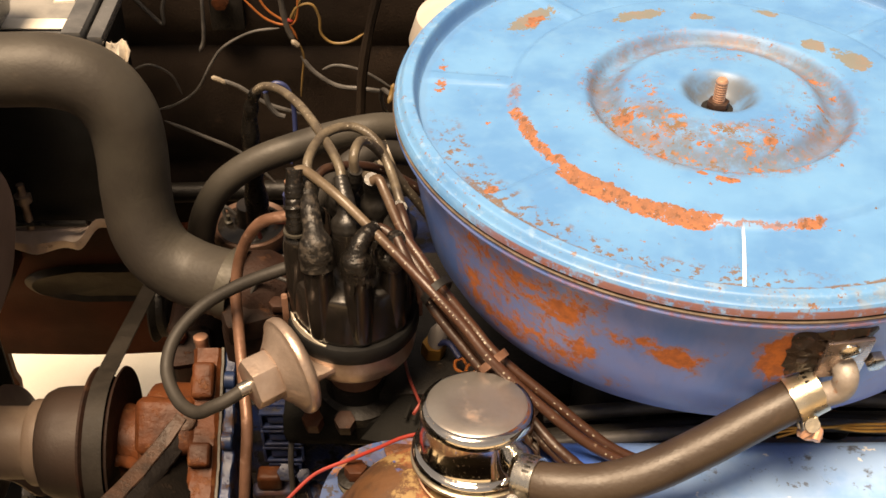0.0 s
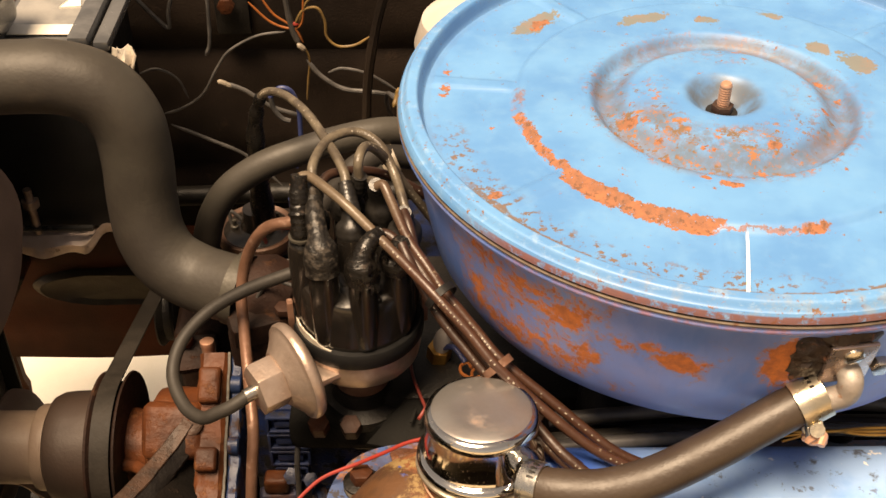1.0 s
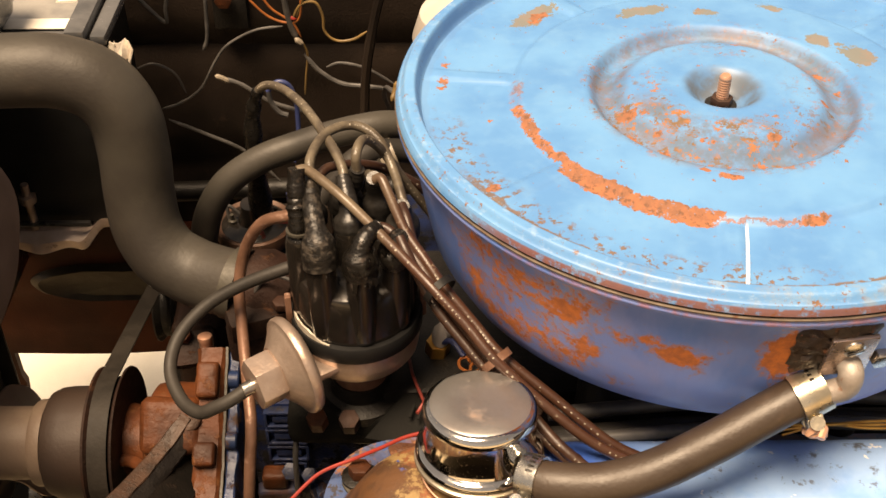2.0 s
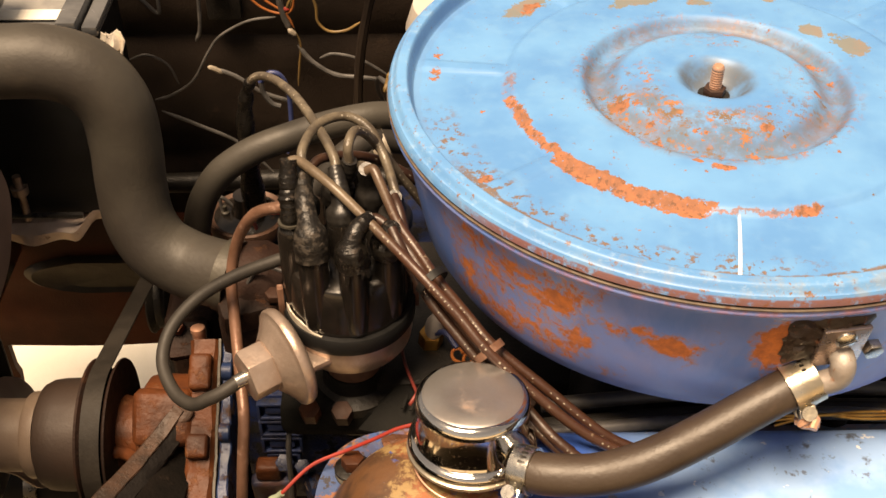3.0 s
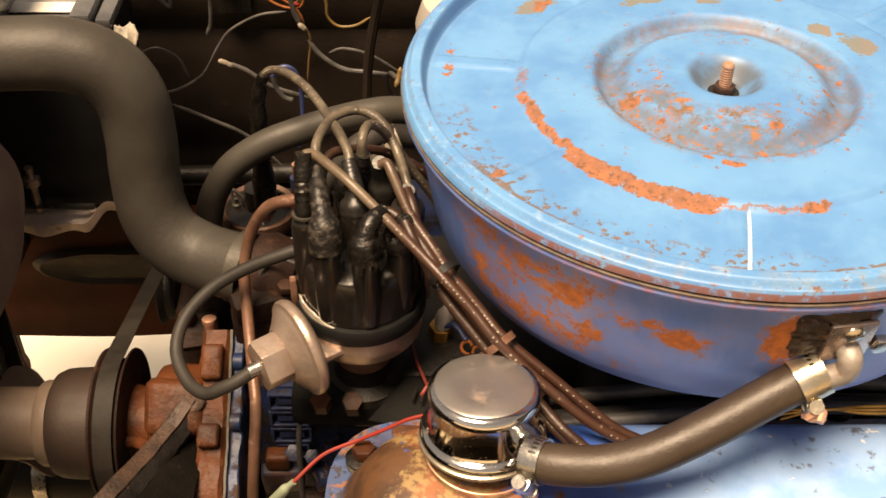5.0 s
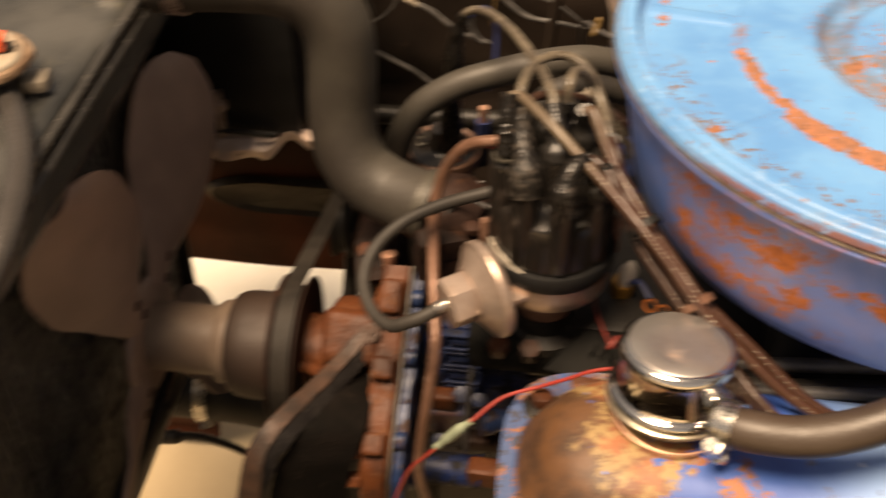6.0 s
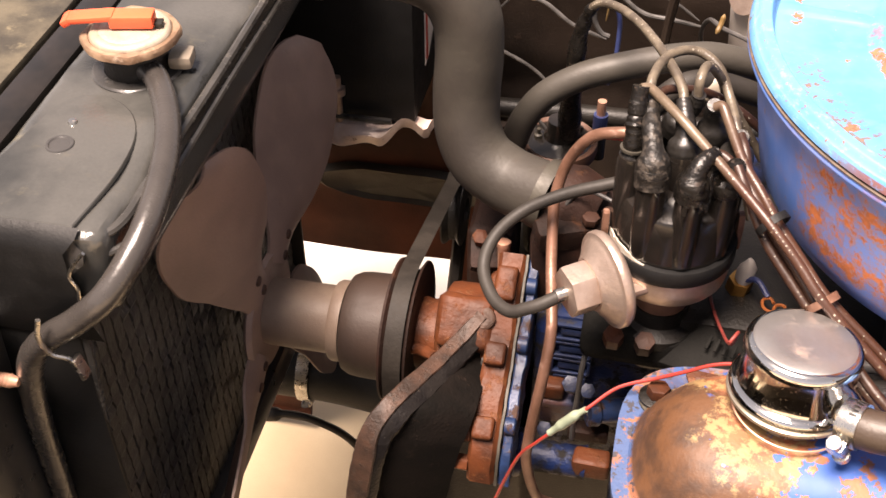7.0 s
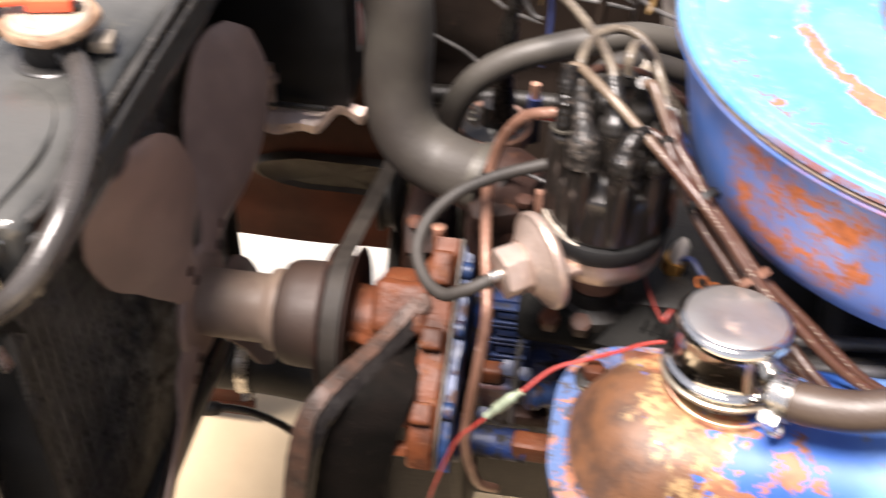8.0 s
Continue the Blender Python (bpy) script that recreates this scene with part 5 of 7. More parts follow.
hose_clamp((-0.1645, 0.6485, 0.8335), (0.93, -0.30, -0.12), 0.0266, (0.25, 0.85, -0.5), 0.010, M_DULL)
HH = [(-0.190, 0.715, 0.77), (-0.205, 0.730, 0.797), (-0.203, 0.735, 0.819), (-0.195, 0.738, 0.841), (-0.180, 0.741, 0.862), (-0.155, 0.745, 0.879), (-0.129, 0.750, 0.888), (-0.099, 0.756, 0.895), (-0.070, 0.762, 0.899), (-0.046, 0.770, 0.896), (0.0, 0.785, 0.880)]
tagged(part("heater_hose", tube(HH, 0.0115, 20, 9), M_HOSE), "dusty black heater hose curving behind the distributor", "hose")
tagged(part("heater_hose", tube([(-0.105, 0.72, 0.86), (-0.075, 0.735, 0.888), (-0.045, 0.75, 0.885), (0.0, 0.765, 0.865)], 0.0095, 16, 9), M_HOSE2), "second black hose under the heater hose", "hose")
fit_ob = thing("hose_fitting", (-0.068, 0.742, 0.86), "dull pale grey metal fitting behind the distributor", "hose fitting")
part("barrel", tube([(-0.088, 0.738, 0.866), (-0.070, 0.742, 0.876), (-0.046, 0.748, 0.884)], lambda u: 0.0095 + 0.0035 * smooth(u, 0.3, 0.5), 18, 8), M_SLEEVE, fit_ob)
part("collar", lathe([(0.009, -0.003), (0.0145, -0.003), (0.0145, 0.003), (0.009, 0.003)], (-0.060, 0.745, 0.880), (0.9, 0.2, 0.35), 24, closed=True), M_DULL, fit_ob)
part("foot", lathe([(0, 0), (0.008, 0), (0.008, 0.10), (0, 0.10)], (-0.068, 0.744, 0.77), (0, 0, 1), 16), M_GRIME, fit_ob)
tagged(part("fuel_line", tube([(-0.098, 0.604, 0.933), (-0.114, 0.605, 0.932), (-0.133, 0.611, 0.921), (-0.148, 0.618, 0.893), (-0.155, 0.612, 0.864), (-0.154, 0.598, 0.841), (-0.151, 0.578, 0.822), (-0.147, 0.555, 0.812), (-0.144, 0.535, 0.800), (-0.146, 0.519, 0.772), (-0.152, 0.512, 0.712), (-0.153, 0.512, 0.677), (-0.144, 0.522, 0.622), (-0.13, 0.54, 0.59)], 0.0042, 14, 9), M_COPPER), "bent copper-coloured fuel line with rust stains", "pipe")
tagged(part("wire", tube([(-0.10, 0.604, 0.926), (-0.118, 0.612, 0.922), (-0.138, 0.63, 0.905), (-0.142, 0.66, 0.87)], 0.0016, 8), M_RED), "thin red wire under the fuel line", "wire", "loose wires")


# ---- engine ----
engine = thing("engine_block", (0.1, 0.63, 0.40), "grimy blue cast iron engine block", "engine block")
blk = bmesh.new()
box((0.68, 0.26, 0.34), (0.255, 0.735, 0.59), bevel=0.012, bm=blk)
box((0.10, 0.10, 0.19), (-0.112, 0.649, 0.66), bevel=0.006, bm=blk)
part("block", roughen(blk, 0.002, 30), M_BLOCK, engine)
hd = bmesh.new()
box((0.68, 0.150, 0.12), (0.300, 0.445, 0.704), rot=(9, 0, 0), bevel=0.008, bm=hd)
box((0.66, 0.12, 0.20), (0.285, 0.53, 0.64), bevel=0.01, bm=hd)
part("cylinder_head", roughen(hd, 0.0015, 35), M_BLOCK, engine, "blue cylinder head under the valve cover")
for k, (z, w) in enumerate(((0.7425, 0.030), (0.7230, 0.030), (0.7035, 0.030), (0.684, 0.024))):
    cast = bmesh.new()
    c = Vector((-0.131, 0.596, z))
    box((w, 0.008, 0.0024), c + Vector((0, 0, 0.0075)), bevel=0.0007, bm=cast)
    box((w, 0.008, 0.0024), c - Vector((0, 0, 0.0075)), bevel=0.0007, bm=cast)
    box((0.0024, 0.008, 0.016), c - Vector((w / 2, 0, 0)), bevel=0.0007, bm=cast)
    box((0.0024, 0.008, 0.016), c + Vector((w / 2, 0, 0)), bevel=0.0007, bm=cast)
    if k < 3:
        box((w * 0.66, 0.006, 0.0065), c, bevel=0.0008, bm=cast)
    part("casting_mark", cast, M_CAST, engine, "raised cast panel on the block")
EDGE = [(0.624, 0.790), (0.610, 0.781), (0.586, 0.764), (0.555, 0.741), (0.521, 0.722), (0.496, 0.700), (0.489, 0.672)]   # y, z of the pump flange's border


def border_mesh(x0, x1, lift, depth, rough, scale, bevel=0.0012):
    """A plate between x0 and x1 that follows the flange's border, standing lift above it."""
    bm, rings = bmesh.new(), []
    pts = spline([(0, y, z) for y, z in EDGE], 9)
    for i, q in enumerate(pts):
        d = (pts[min(i + 1, len(pts) - 1)] - pts[max(i - 1, 0)]).normalized()
        o = Vector((0, d.z, -d.y))
        o = o if o.y < 0 else -o
        sec = ((x0 + bevel, lift), (x1 - bevel, lift), (x1, lift - bevel), (x1, -depth), (x0, -depth), (x0, lift - bevel))
        rings.append([bm.verts.new(Vector((x, q.y, q.z)) + o * h) for x, h in sec])
    for a, b in zip(rings, rings[1:]):
        for k in range(6):
            bm.faces.new((a[k], a[(k + 1) % 6], b[(k + 1) % 6], b[k]))
    bm.faces.new(rings[0][::-1])
    bm.faces.new(rings[-1])
    return roughen(bm, rough, scale)


part("gasket", border_mesh(-0.1745, -0.1722, 0.0012, 0.03, 0.0006, 120, 0.0003), M_DULL, engine, "thin pale gasket behind the pump")
edge_bm = border_mesh(-0.1716, -0.1630, -0.0005, 0.05, 0.0014, 110)
for y, z in ((0.604, 0.776), (0.566, 0.750), (0.512, 0.717)):
    lathe([(0, -0.006), (0.0068, -0.006), (0.0068, 0.001), (0.0055, 0.002), (0, 0.002)], (-0.165, y, z), (1, 0, 0), 16, edge_bm)
part("front_edge", edge_bm, M_BLUE_EDGE, engine, "chipped pale blue edge of the front cover")
part("oil_gallery", lathe([(0, 0), (0.019, 0), (0.021, 0.006), (0.019, 0.010), (0.0135, 0.012), (0.0135, 0.058), (0.015, 0.062), (0, 0.062)], (-0.170, 0.552, 0.636), (1, 0, 0), 24), M_BLOCK, engine, "blue cast boss along the block")
part("hose_stub", lathe([(0, 0), (0.010, 0), (0.010, 0.03), (0.012, 0.032), (0.012, 0.040), (0, 0.040)], (-0.075, 0.592, 0.665), (-0.9, -0.35, 0.1), 20), M_BLUE_EDGE, engine, "blue cast stub on the block")
part("rusty_plug", roughen(box((0.030, 0.018, 0.020), (-0.104, 0.548, 0.642), bevel=0.004, segments=3), 0.0012, 120), M_RUSTY, engine, "rusty square plug")
part("small_boss", roughen(box((0.020, 0.014, 0.016), (-0.143, 0.587, 0.682), bevel=0.004, segments=3), 0.0008, 120), M_RUSTY, engine, "rusty boss on the block")
part("cast_plate", roughen(box((0.034, 0.012, 0.034), (-0.141, 0.588, 0.657), rot=(12, 0, 4), bevel=0.004, segments=3), 0.0008, 90), M_PLATE, engine, "rust-stained blue plate on the block")
part("cast_foot", roughen(box((0.034, 0.014, 0.014), (-0.110, 0.586, 0.634), bevel=0.004, segments=3), 0.0008, 90), M_NECK, engine)
for p, r in (((-0.128, 0.583, 0.693), 0.0075), ((-0.114, 0.583, 0.688), 0.0065), ((-0.146, 0.582, 0.633), 0.007)):
    part("bolt", hexagon(r, 0.012, p, (0, -0.6, 0.8)), M_CAST, engine, "grimy blue bolt head")
for p, r, m in (((-0.100, 0.556, 0.779), 0.0078, M_RUSTY), ((-0.077, 0.556, 0.777), 0.0078, M_RUSTY2), ((-0.108, 0.588, 0.655), 0.008, M_RUSTY2)):
    part("bolt", hexagon(r, 0.016, p, (0, -0.4, 0.9)), m, engine)

manifold = thing("intake_manifold", (0.15, 0.65, 0.74), "oily black cast iron intake manifold between the cylinder banks", "intake manifold")
part("plenum", roughen(box((0.60, 0.17, 0.06), (0.21, 0.655, 0.765), bevel=0.014), 0.0025, 40), M_GRIME, manifold)
part("front_deck", roughen(box((0.11, 0.13, 0.035), (-0.070, 0.622, 0.764), rot=(-4, 2, 0), bevel=0.012, segments=3), 0.0020, 40), M_DECK, manifold)
web_out = [(-0.052, -0.020), (0.040, -0.034), (0.052, 0.010), (0.024, 0.040), (-0.010, 0.034)]
part("deck_web", roughen(slab(web_out, (-0.016, 0.562, 0.776), (0.05, -0.32, 0.95), 0.010, 0.004, up=(0, 1, 0)), 0.0008, 60), M_DECK, manifold, "raised black web of the casting")
for k in range(4):
    part("raised_bar", box((0.0022, 0.011, 0.0016), (-0.032 + 0.006 * k, 0.556 - 0.002 * k, 0.7925), rot=(18, 0, -20), bevel=0.0005), M_DECK, manifold)
part("side_rail", roughen(box((0.46, 0.022, 0.022), (0.305, 0.545, 0.785), rot=(12, 0, 0), bevel=0.008, segments=3), 0.002, 40), M_GRIME, manifold)
for k in range(1, 5):
    run = tube([(0.015 + 0.115 * k, 0.690, 0.805), (0.012 + 0.115 * k, 0.64, 0.806), (0.006 + 0.115 * k, 0.595, 0.797), (0.0 + 0.115 * k, 0.55, 0.775)], lambda u: 0.027 + 0.004 * u, 20, 6)
    part("runner", roughen(run, 0.002, 45), M_GRIME, manifold)
for bx in (0.055, 0.11):
    part("bolt", hexagon(0.0066, 0.006, (bx, 0.548, 0.797), (0, -0.25, 1)), M_RUSTY2, manifold)
wb = bmesh.new()
box((0.075, 0.085, 0.075), (-0.135, 0.655, 0.785), bevel=0.014, bm=wb)
lathe([(0, -0.02), (0.032, -0.02), (0.034, 0.0), (0.030, 0.010), (0.026, 0.018), (0, 0.018)], (-0.150, 0.655, 0.822), (-0.8, 0.1, 0.35), 28, wb)
box((0.05, 0.03, 0.02), (-0.145, 0.625, 0.822), rot=(0, 0, 20), bevel=0.005, bm=wb)
part("water_neck", roughen(wb, 0.0018, 45), M_NECK, manifold, "rusty brown thermostat neck")
for p in ((-0.128, 0.622, 0.834), (-0.115, 0.640, 0.826)):
    part("bolt", hexagon(0.0070, 0.006, p), M_RUSTY2, manifold)
tagged(part("ignition_bracket_wire", tube([(-0.150, 0.630, 0.838), (-0.137, 0.632, 0.856), (-0.112, 0.62, 0.858), (-0.10, 0.62, 0.85)], 0.0016, 8), M_DARKW), "thin dark wire loop by the thermostat neck", "wire", "loose wires")

# rail of wires and hoses along the far edge of the cover
for y, z, r, m, lab in ((0.496, 0.838, 0.0045, M_GREYW, "dusty grey tube lying along the valve cover"), (0.507, 0.830, 0.0065, M_HOSE2, "black tube lying along the valve cover"), (0.520, 0.838, 0.0050, M_DARKW, "dark cable lying along the valve cover")):
    tagged(part("tube", tube([(0.06, y - 0.004, z - 0.006), (0.16, y, z), (0.24, y + 0.004, z + 0.001), (0.34, y - 0.002, z + 0.002), (0.50, y, z)], r, 12), m), lab, "tube", "tubes along the cover")
for k in range(3):
    tagged(part("wire", tube([(0.205, 0.480 + 0.004 * k, 0.850), (0.235, 0.486 - 0.002 * k, 0.853 + 0.002 * k), (0.27, 0.484 + 0.003 * k, 0.851), (0.36, 0.488, 0.852)], 0.0011, 6), M_BRASS), "bare brassy wire over the cover's edge", "wire", "loose wires")

# temperature sender with its wire
sender = thing("temperature_sender", (-0.014, 0.613, 0.785), "brass temperature sender with a pale terminal", "sender")
part("body", hexagon(0.0095, 0.018, (-0.014, 0.613, 0.790), (0.1, -0.1, 1)), M_BRASS, sender)
part("terminal", roughen(lathe([(0.006, 0.018), (0.0075, 0.024), (0.006, 0.032), (0.003, 0.038), (0, 0.040)], (-0.014, 0.613, 0.790), (0.15, -0.1, 1), 14), 0.0012, 200), M_WHITE, sender, "pale cracked terminal cap")
tagged(part("wire", tube([(0.004 + 0.0016 * k + 0.0062 * math.cos(1.2 * k), 0.585 - 0.0008 * k + 0.0062 * math.sin(1.2 * k), 0.812 - 0.0002 * k) for k in range(17)], 0.0012, 6, 4), M_ORANGEW), "orange wire wound into a small spring", "wire", "loose wires")
tagged(part("wire", tube([(-0.010, 0.606, 0.812), (-0.002, 0.600, 0.818), (0.006, 0.59, 0.813)], 0.0022, 8), M_BLUEW), "short blue wire at the sender", "wire", "loose wires")
tagged(part("wire", tube([(-0.116, 0.576, 0.770), (-0.120, 0.561, 0.742), (-0.121, 0.559, 0.708), (-0.122, 0.559, 0.680), (-0.122, 0.560, 0.655)], 0.0022, 8), M_DARKW), "thin black wire hanging before the block", "wire", "loose wires")
red = thing("wire", (-0.112, 0.47, 0.79), "red wire joined by a pale green bullet connector", "wire", "loose wires")
part("lead_wire", tube([(0.005, 0.478, 0.853), (-0.018, 0.486, 0.848), (-0.034, 0.488, 0.842), (-0.050, 0.488, 0.832), (-0.068, 0.489, 0.820), (-0.092, 0.484, 0.811), (-0.110, 0.471, 0.801), (-0.117, 0.470, 0.793)], 0.0013, 8), M_RED, red)
part("tail_wire", tube([(-0.133, 0.470, 0.770), (-0.143, 0.471, 0.755), (-0.156, 0.475, 0.729), (-0.171, 0.480, 0.670), (-0.18, 0.49, 0.62)], 0.0013, 8), M_RED, red)
part("connector", tube([(-0.1115, 0.470, 0.800), (-0.117, 0.470, 0.7935), (-0.123, 0.470, 0.785), (-0.128, 0.470, 0.778), (-0.1345, 0.470, 0.769)], lambda u: 0.0022 + 0.0015 * smooth(u, 0.15, 0.3) - 0.0012 * smooth(u, 0.7, 0.85), 12, 6), M_GREEN, red, "pale green bullet connector")
tagged(part("wire", tube([(-0.036, 0.612, 0.802), (-0.032, 0.585, 0.802), (-0.025, 0.560, 0.803), (-0.020, 0.535, 0.815), (-0.021, 0.505, 0.858), (-0.027, 0.492, 0.860)], 0.0012, 8), M_DARKRED), "red wire running to the filler cap's foot", "wire", "loose wires")

# water pump, pulleys, fan
AY, AZ = 0.605, 0.705
tagged(part("copper_plug", lathe([(0, -0.024), (0.0052, -0.024), (0.0052, 0.002), (0.0058, 0.003), (0.0058, 0.007), (0.0040, 0.008), (0, 0.008)], (-0.197, 0.652, 0.768), (-0.05, 0.15, 1), 18), M_STUD), "bright copper-coloured plug on the thermostat housing", "plug")
pump = thing("water_pump", (-0.20, AY, 0.60), "heavily rusted cast iron water pump", "water pump")
part("flange", border_mesh(-0.1965, -0.1750, 0.0, 0.055, 0.0012, 70, 0.003), M_RUSTY, pump, "rusty flange bolted to the engine")
pb = bmesh.new()
lathe([(0, 0), (0.026, 0), (0.0292, 0.002), (0.0300, 0.006), (0.0292, 0.012), (0.0300, 0.016), (0.0302, 0.021), (0.040, 0.0235), (0.0455, 0.027), (0.0468, 0.033), (0.0465, 0.060), (0.052, 0.068), (0.058, 0.074), (0, 0.074)], (-0.2620, AY, AZ), (1, 0, 0), 48, pb)
box((0.046, 0.044, 0.046), (-0.2150, 0.588, 0.742), rot=(40, 0, 0), bevel=0.010, bm=pb, segments=3)      # shoulder that carries the bracket
box((0.030, 0.060, 0.090), (-0.192, 0.640, 0.700), rot=(30, 0, 0), bevel=0.010, bm=pb, segments=3)
bmesh.ops.subdivide_edges(pb, edges=[e for e in pb.edges if e.calc_length() > 0.025], cuts=6, use_grid_fill=True)
part("body", roughen(roughen(pb, 0.0016, 42), 0.0005, 170), M_RUSTY, pump)
part("rib", roughen(tube([(-0.262, 0.576, 0.716), (-0.250, 0.574, 0.718), (-0.236, 0.562, 0.725)], 0.005, 10), 0.0006, 120), M_RUSTY, pump)
for y, z, up in ((0.606, 0.778, 0.004), (0.598, 0.773, 0.004), (0.556, 0.742, 0.008), (0.508, 0.712, 0.006)):
    part("boss", roughen(box((0.017, 0.018, 0.012), (-0.1870, y, z + up * 0.5), rot=(34, 0, 0), bevel=0.004, segments=3), 0.0006, 120), M_RUSTY, pump)
for p, ax in (((-0.1960, 0.506, 0.708), (-1, 0, 0)), ((-0.1960, 0.497, 0.684), (-1, 0, 0)), ((-0.220, 0.676, 0.752), (0, -0.5, 0.85))):
    part("bolt", hexagon(0.0070, 0.012, p, ax), M_RUSTY, pump)
part("rear_housing", roughen(box((0.040, 0.07, 0.15), (-0.2160, 0.722, 0.676), bevel=0.012, segments=3), 0.003, 50), M_NECK, pump, "dark grimy casting behind the pump")
part("bolt_pad", roughen(box((0.034, 0.030, 0.016), (-0.212, 0.672, 0.742), rot=(30, 0, 10), bevel=0.005), 0.0008, 90), M_NECK, pump)

PULLEY = [(0.020, -0.014), (0.054, -0.013), (0.0600, -0.0125), (0.0605, -0.0105), (0.052, -0.004), (0.052, 0.004), (0.0605, 0.0092), (0.0600, 0.0105), (0.054, 0.011), (0.038, 0.010), (0.020, 0.012)]
pulley = thing("fan_pulley", (-0.268, AY, AZ - 0.06), "worn steel pulley of the water pump", "pulley")
# dark brown puts the shade behind the belt into the sheave's colour
part("sheave", lathe(PULLEY, (-0.268, AY, AZ), (1, 0, 0), 72, closed=True), M_NECK, pulley)
part("hub", lathe([(0, -0.02), (0.024, -0.02), (0.024, 0.02), (0, 0.02)], (-0.258, AY, AZ), (1, 0, 0), 36), M_RUSTY, pulley)
part("drum", lathe([(0, 0.0), (0.036, 0.0), (0.0405, 0.002), (0.0435, 0.008), (0.0445, 0.016), (0.0450, 0.036), (0.0455, 0.041), (0.020, 0.041), (0, 0.041)], (-0.3195, AY, AZ), (1, 0, 0), 64), M_DRUM, pulley, "smooth brown drum before the pulley")

crank = thing("crank_pulley", (-0.268, 0.61, 0.37), "dark crankshaft pulley low on the engine", "pulley")
part("sheave", lathe([(r * 1.4, h) for r, h in PULLEY], (-0.268, 0.62, 0.455), (1, 0, 0), 64, closed=True), M_GRIME, crank)
alt = thing("alternator", (-0.22, 0.80, 0.66), "dark grimy alternator beside the pump", "alternator")
part("sheave", lathe([(r * 0.62, h * 0.8) for r, h in PULLEY], (-0.268, 0.815, 0.665), (1, 0, 0), 40, closed=True), M_GRIME, alt)
part("case", lathe([(0, 0), (0.050, 0), (0.060, 0.008), (0.062, 0.030), (0.062, 0.070), (0.052, 0.090), (0, 0.090)], (-0.245, 0.830, 0.645), (1, 0, 0), 44), M_GRIME, alt)


def hull(circles):
    """Convex outline round several circles, for a belt."""
    pts = sorted({(round(y + r * math.cos(k * math.pi / 36), 5), round(z + r * math.sin(k * math.pi / 36), 5)) for y, z, r in circles for k in range(72)})
    def half(seq):
        h = []
        for p in seq:
            while len(h) > 1 and (h[-1][0] - h[-2][0]) * (p[1] - h[-2][1]) - (h[-1][1] - h[-2][1]) * (p[0] - h[-2][0]) <= 0:
                h.pop()
            h.append(p)
        return h[:-1]
    return half(pts) + half(pts[::-1])


def belt_mesh(circles, x, width, thick):
    bm = bmesh.new()
    line = hull(circles)
    rings = []
    n = len(line)
    for i, (y, z) in enumerate(line):
        (ya, za), (yb, zb) = line[i - 1], line[(i + 1) % n]
        d = Vector((yb - ya, zb - za)).normalized()
        o = Vector((d.y, -d.x))
        rings.append([bm.verts.new((x + sx, y + o.x * k, z + o.y * k)) for sx, k in ((-width / 2, thick), (width / 2, thick), (width / 2 - 0.003, 0), (-width / 2 + 0.003, 0))])
    for i in range(n):
        a, b = rings[i], rings[(i + 1) % n]
        for k in range(4):
            bm.faces.new((a[k], a[(k + 1) % 4], b[(k + 1) % 4], b[k]))
    return bm


tagged(part("fan_belt", belt_mesh(((AY, AZ, 0.0545), (0.62, 0.455, 0.078), (0.815, 0.665, 0.034)), -0.268, 0.0145, 0.007), M_BELT), "worn rubber belt running round the pulleys", "belt")

fan = thing("cooling_fan", (-0.39, AY, AZ - 0.21), "brown-black steel cooling fan at rest behind the radiator", "fan")
part("spacer", lathe([(0, 0), (0.0285, 0), (0.0290, 0.003), (0.0290, 0.056), (0.0330, 0.0565), (0.0345, 0.059), (0.0345, 0.0665), (0, 0.0665)], (-0.387, AY, AZ), (1, 0, 0), 56), M_SPACER, fan, "dull brown round spacer")
part("spider", lathe([(0, -0.006), (0.050, -0.006), (0.053, -0.003), (0.050, 0.001), (0, 0.001)], (-0.388, AY, AZ), (1, 0, 0), 40), M_FAN, fan)


def blade_mesh(ang):
    bm = bmesh.new()
    rows = []
    nr, nw = 26, 10
    for i in range(nr + 1):
        u = i / nr
        r = 0.040 + (0.234 - 0.040) * u
        half = 0.022 + 0.040 * smooth(u, 0.0, 0.6)
        if u > 0.68:
            half *= max(0.10, 1 - ((u - 0.68) / 0.325) ** 2.6) ** 0.5
        pitch = radians(34) * smooth(u, 0.05, 0.35)
        row = []
        for k in range(nw + 1):
            w = (2 * k / nw - 1)
            s = w * half
            camber = 0.007 * (1 - w * w)
            p = Vector((math.sin(pitch) * s * 0.55 + camber, math.cos(pitch) * s, r))
            row.append(p)
        rows.append(row)
    turn = Matrix.Translation((-0.392, AY, AZ)) @ Matrix.Rotation(ang, 4, "X")
    for off in (0.0, 0.0022):
        g = [[bm.verts.new(turn @ (p + Vector((off, 0, 0)))) for p in row] for row in rows]
        for i in range(nr):
            for k in range(nw):
                bm.faces.new((g[i][k], g[i + 1][k], g[i + 1][k + 1], g[i][k + 1]))
        if off == 0.0:
            first = g
    edge = [(0, k) for k in range(nw + 1)] + [(i, nw) for i in range(1, nr + 1)] + [(nr, k) for k in range(nw - 1, -1, -1)] + [(i, 0) for i in range(nr - 1, 0, -1)]
    for (a, b), (c, d) in zip(edge, edge[1:] + edge[:1]):
        bm.faces.new((first[a][b], first[c][d], g[c][d], g[a][b]))
    return bm


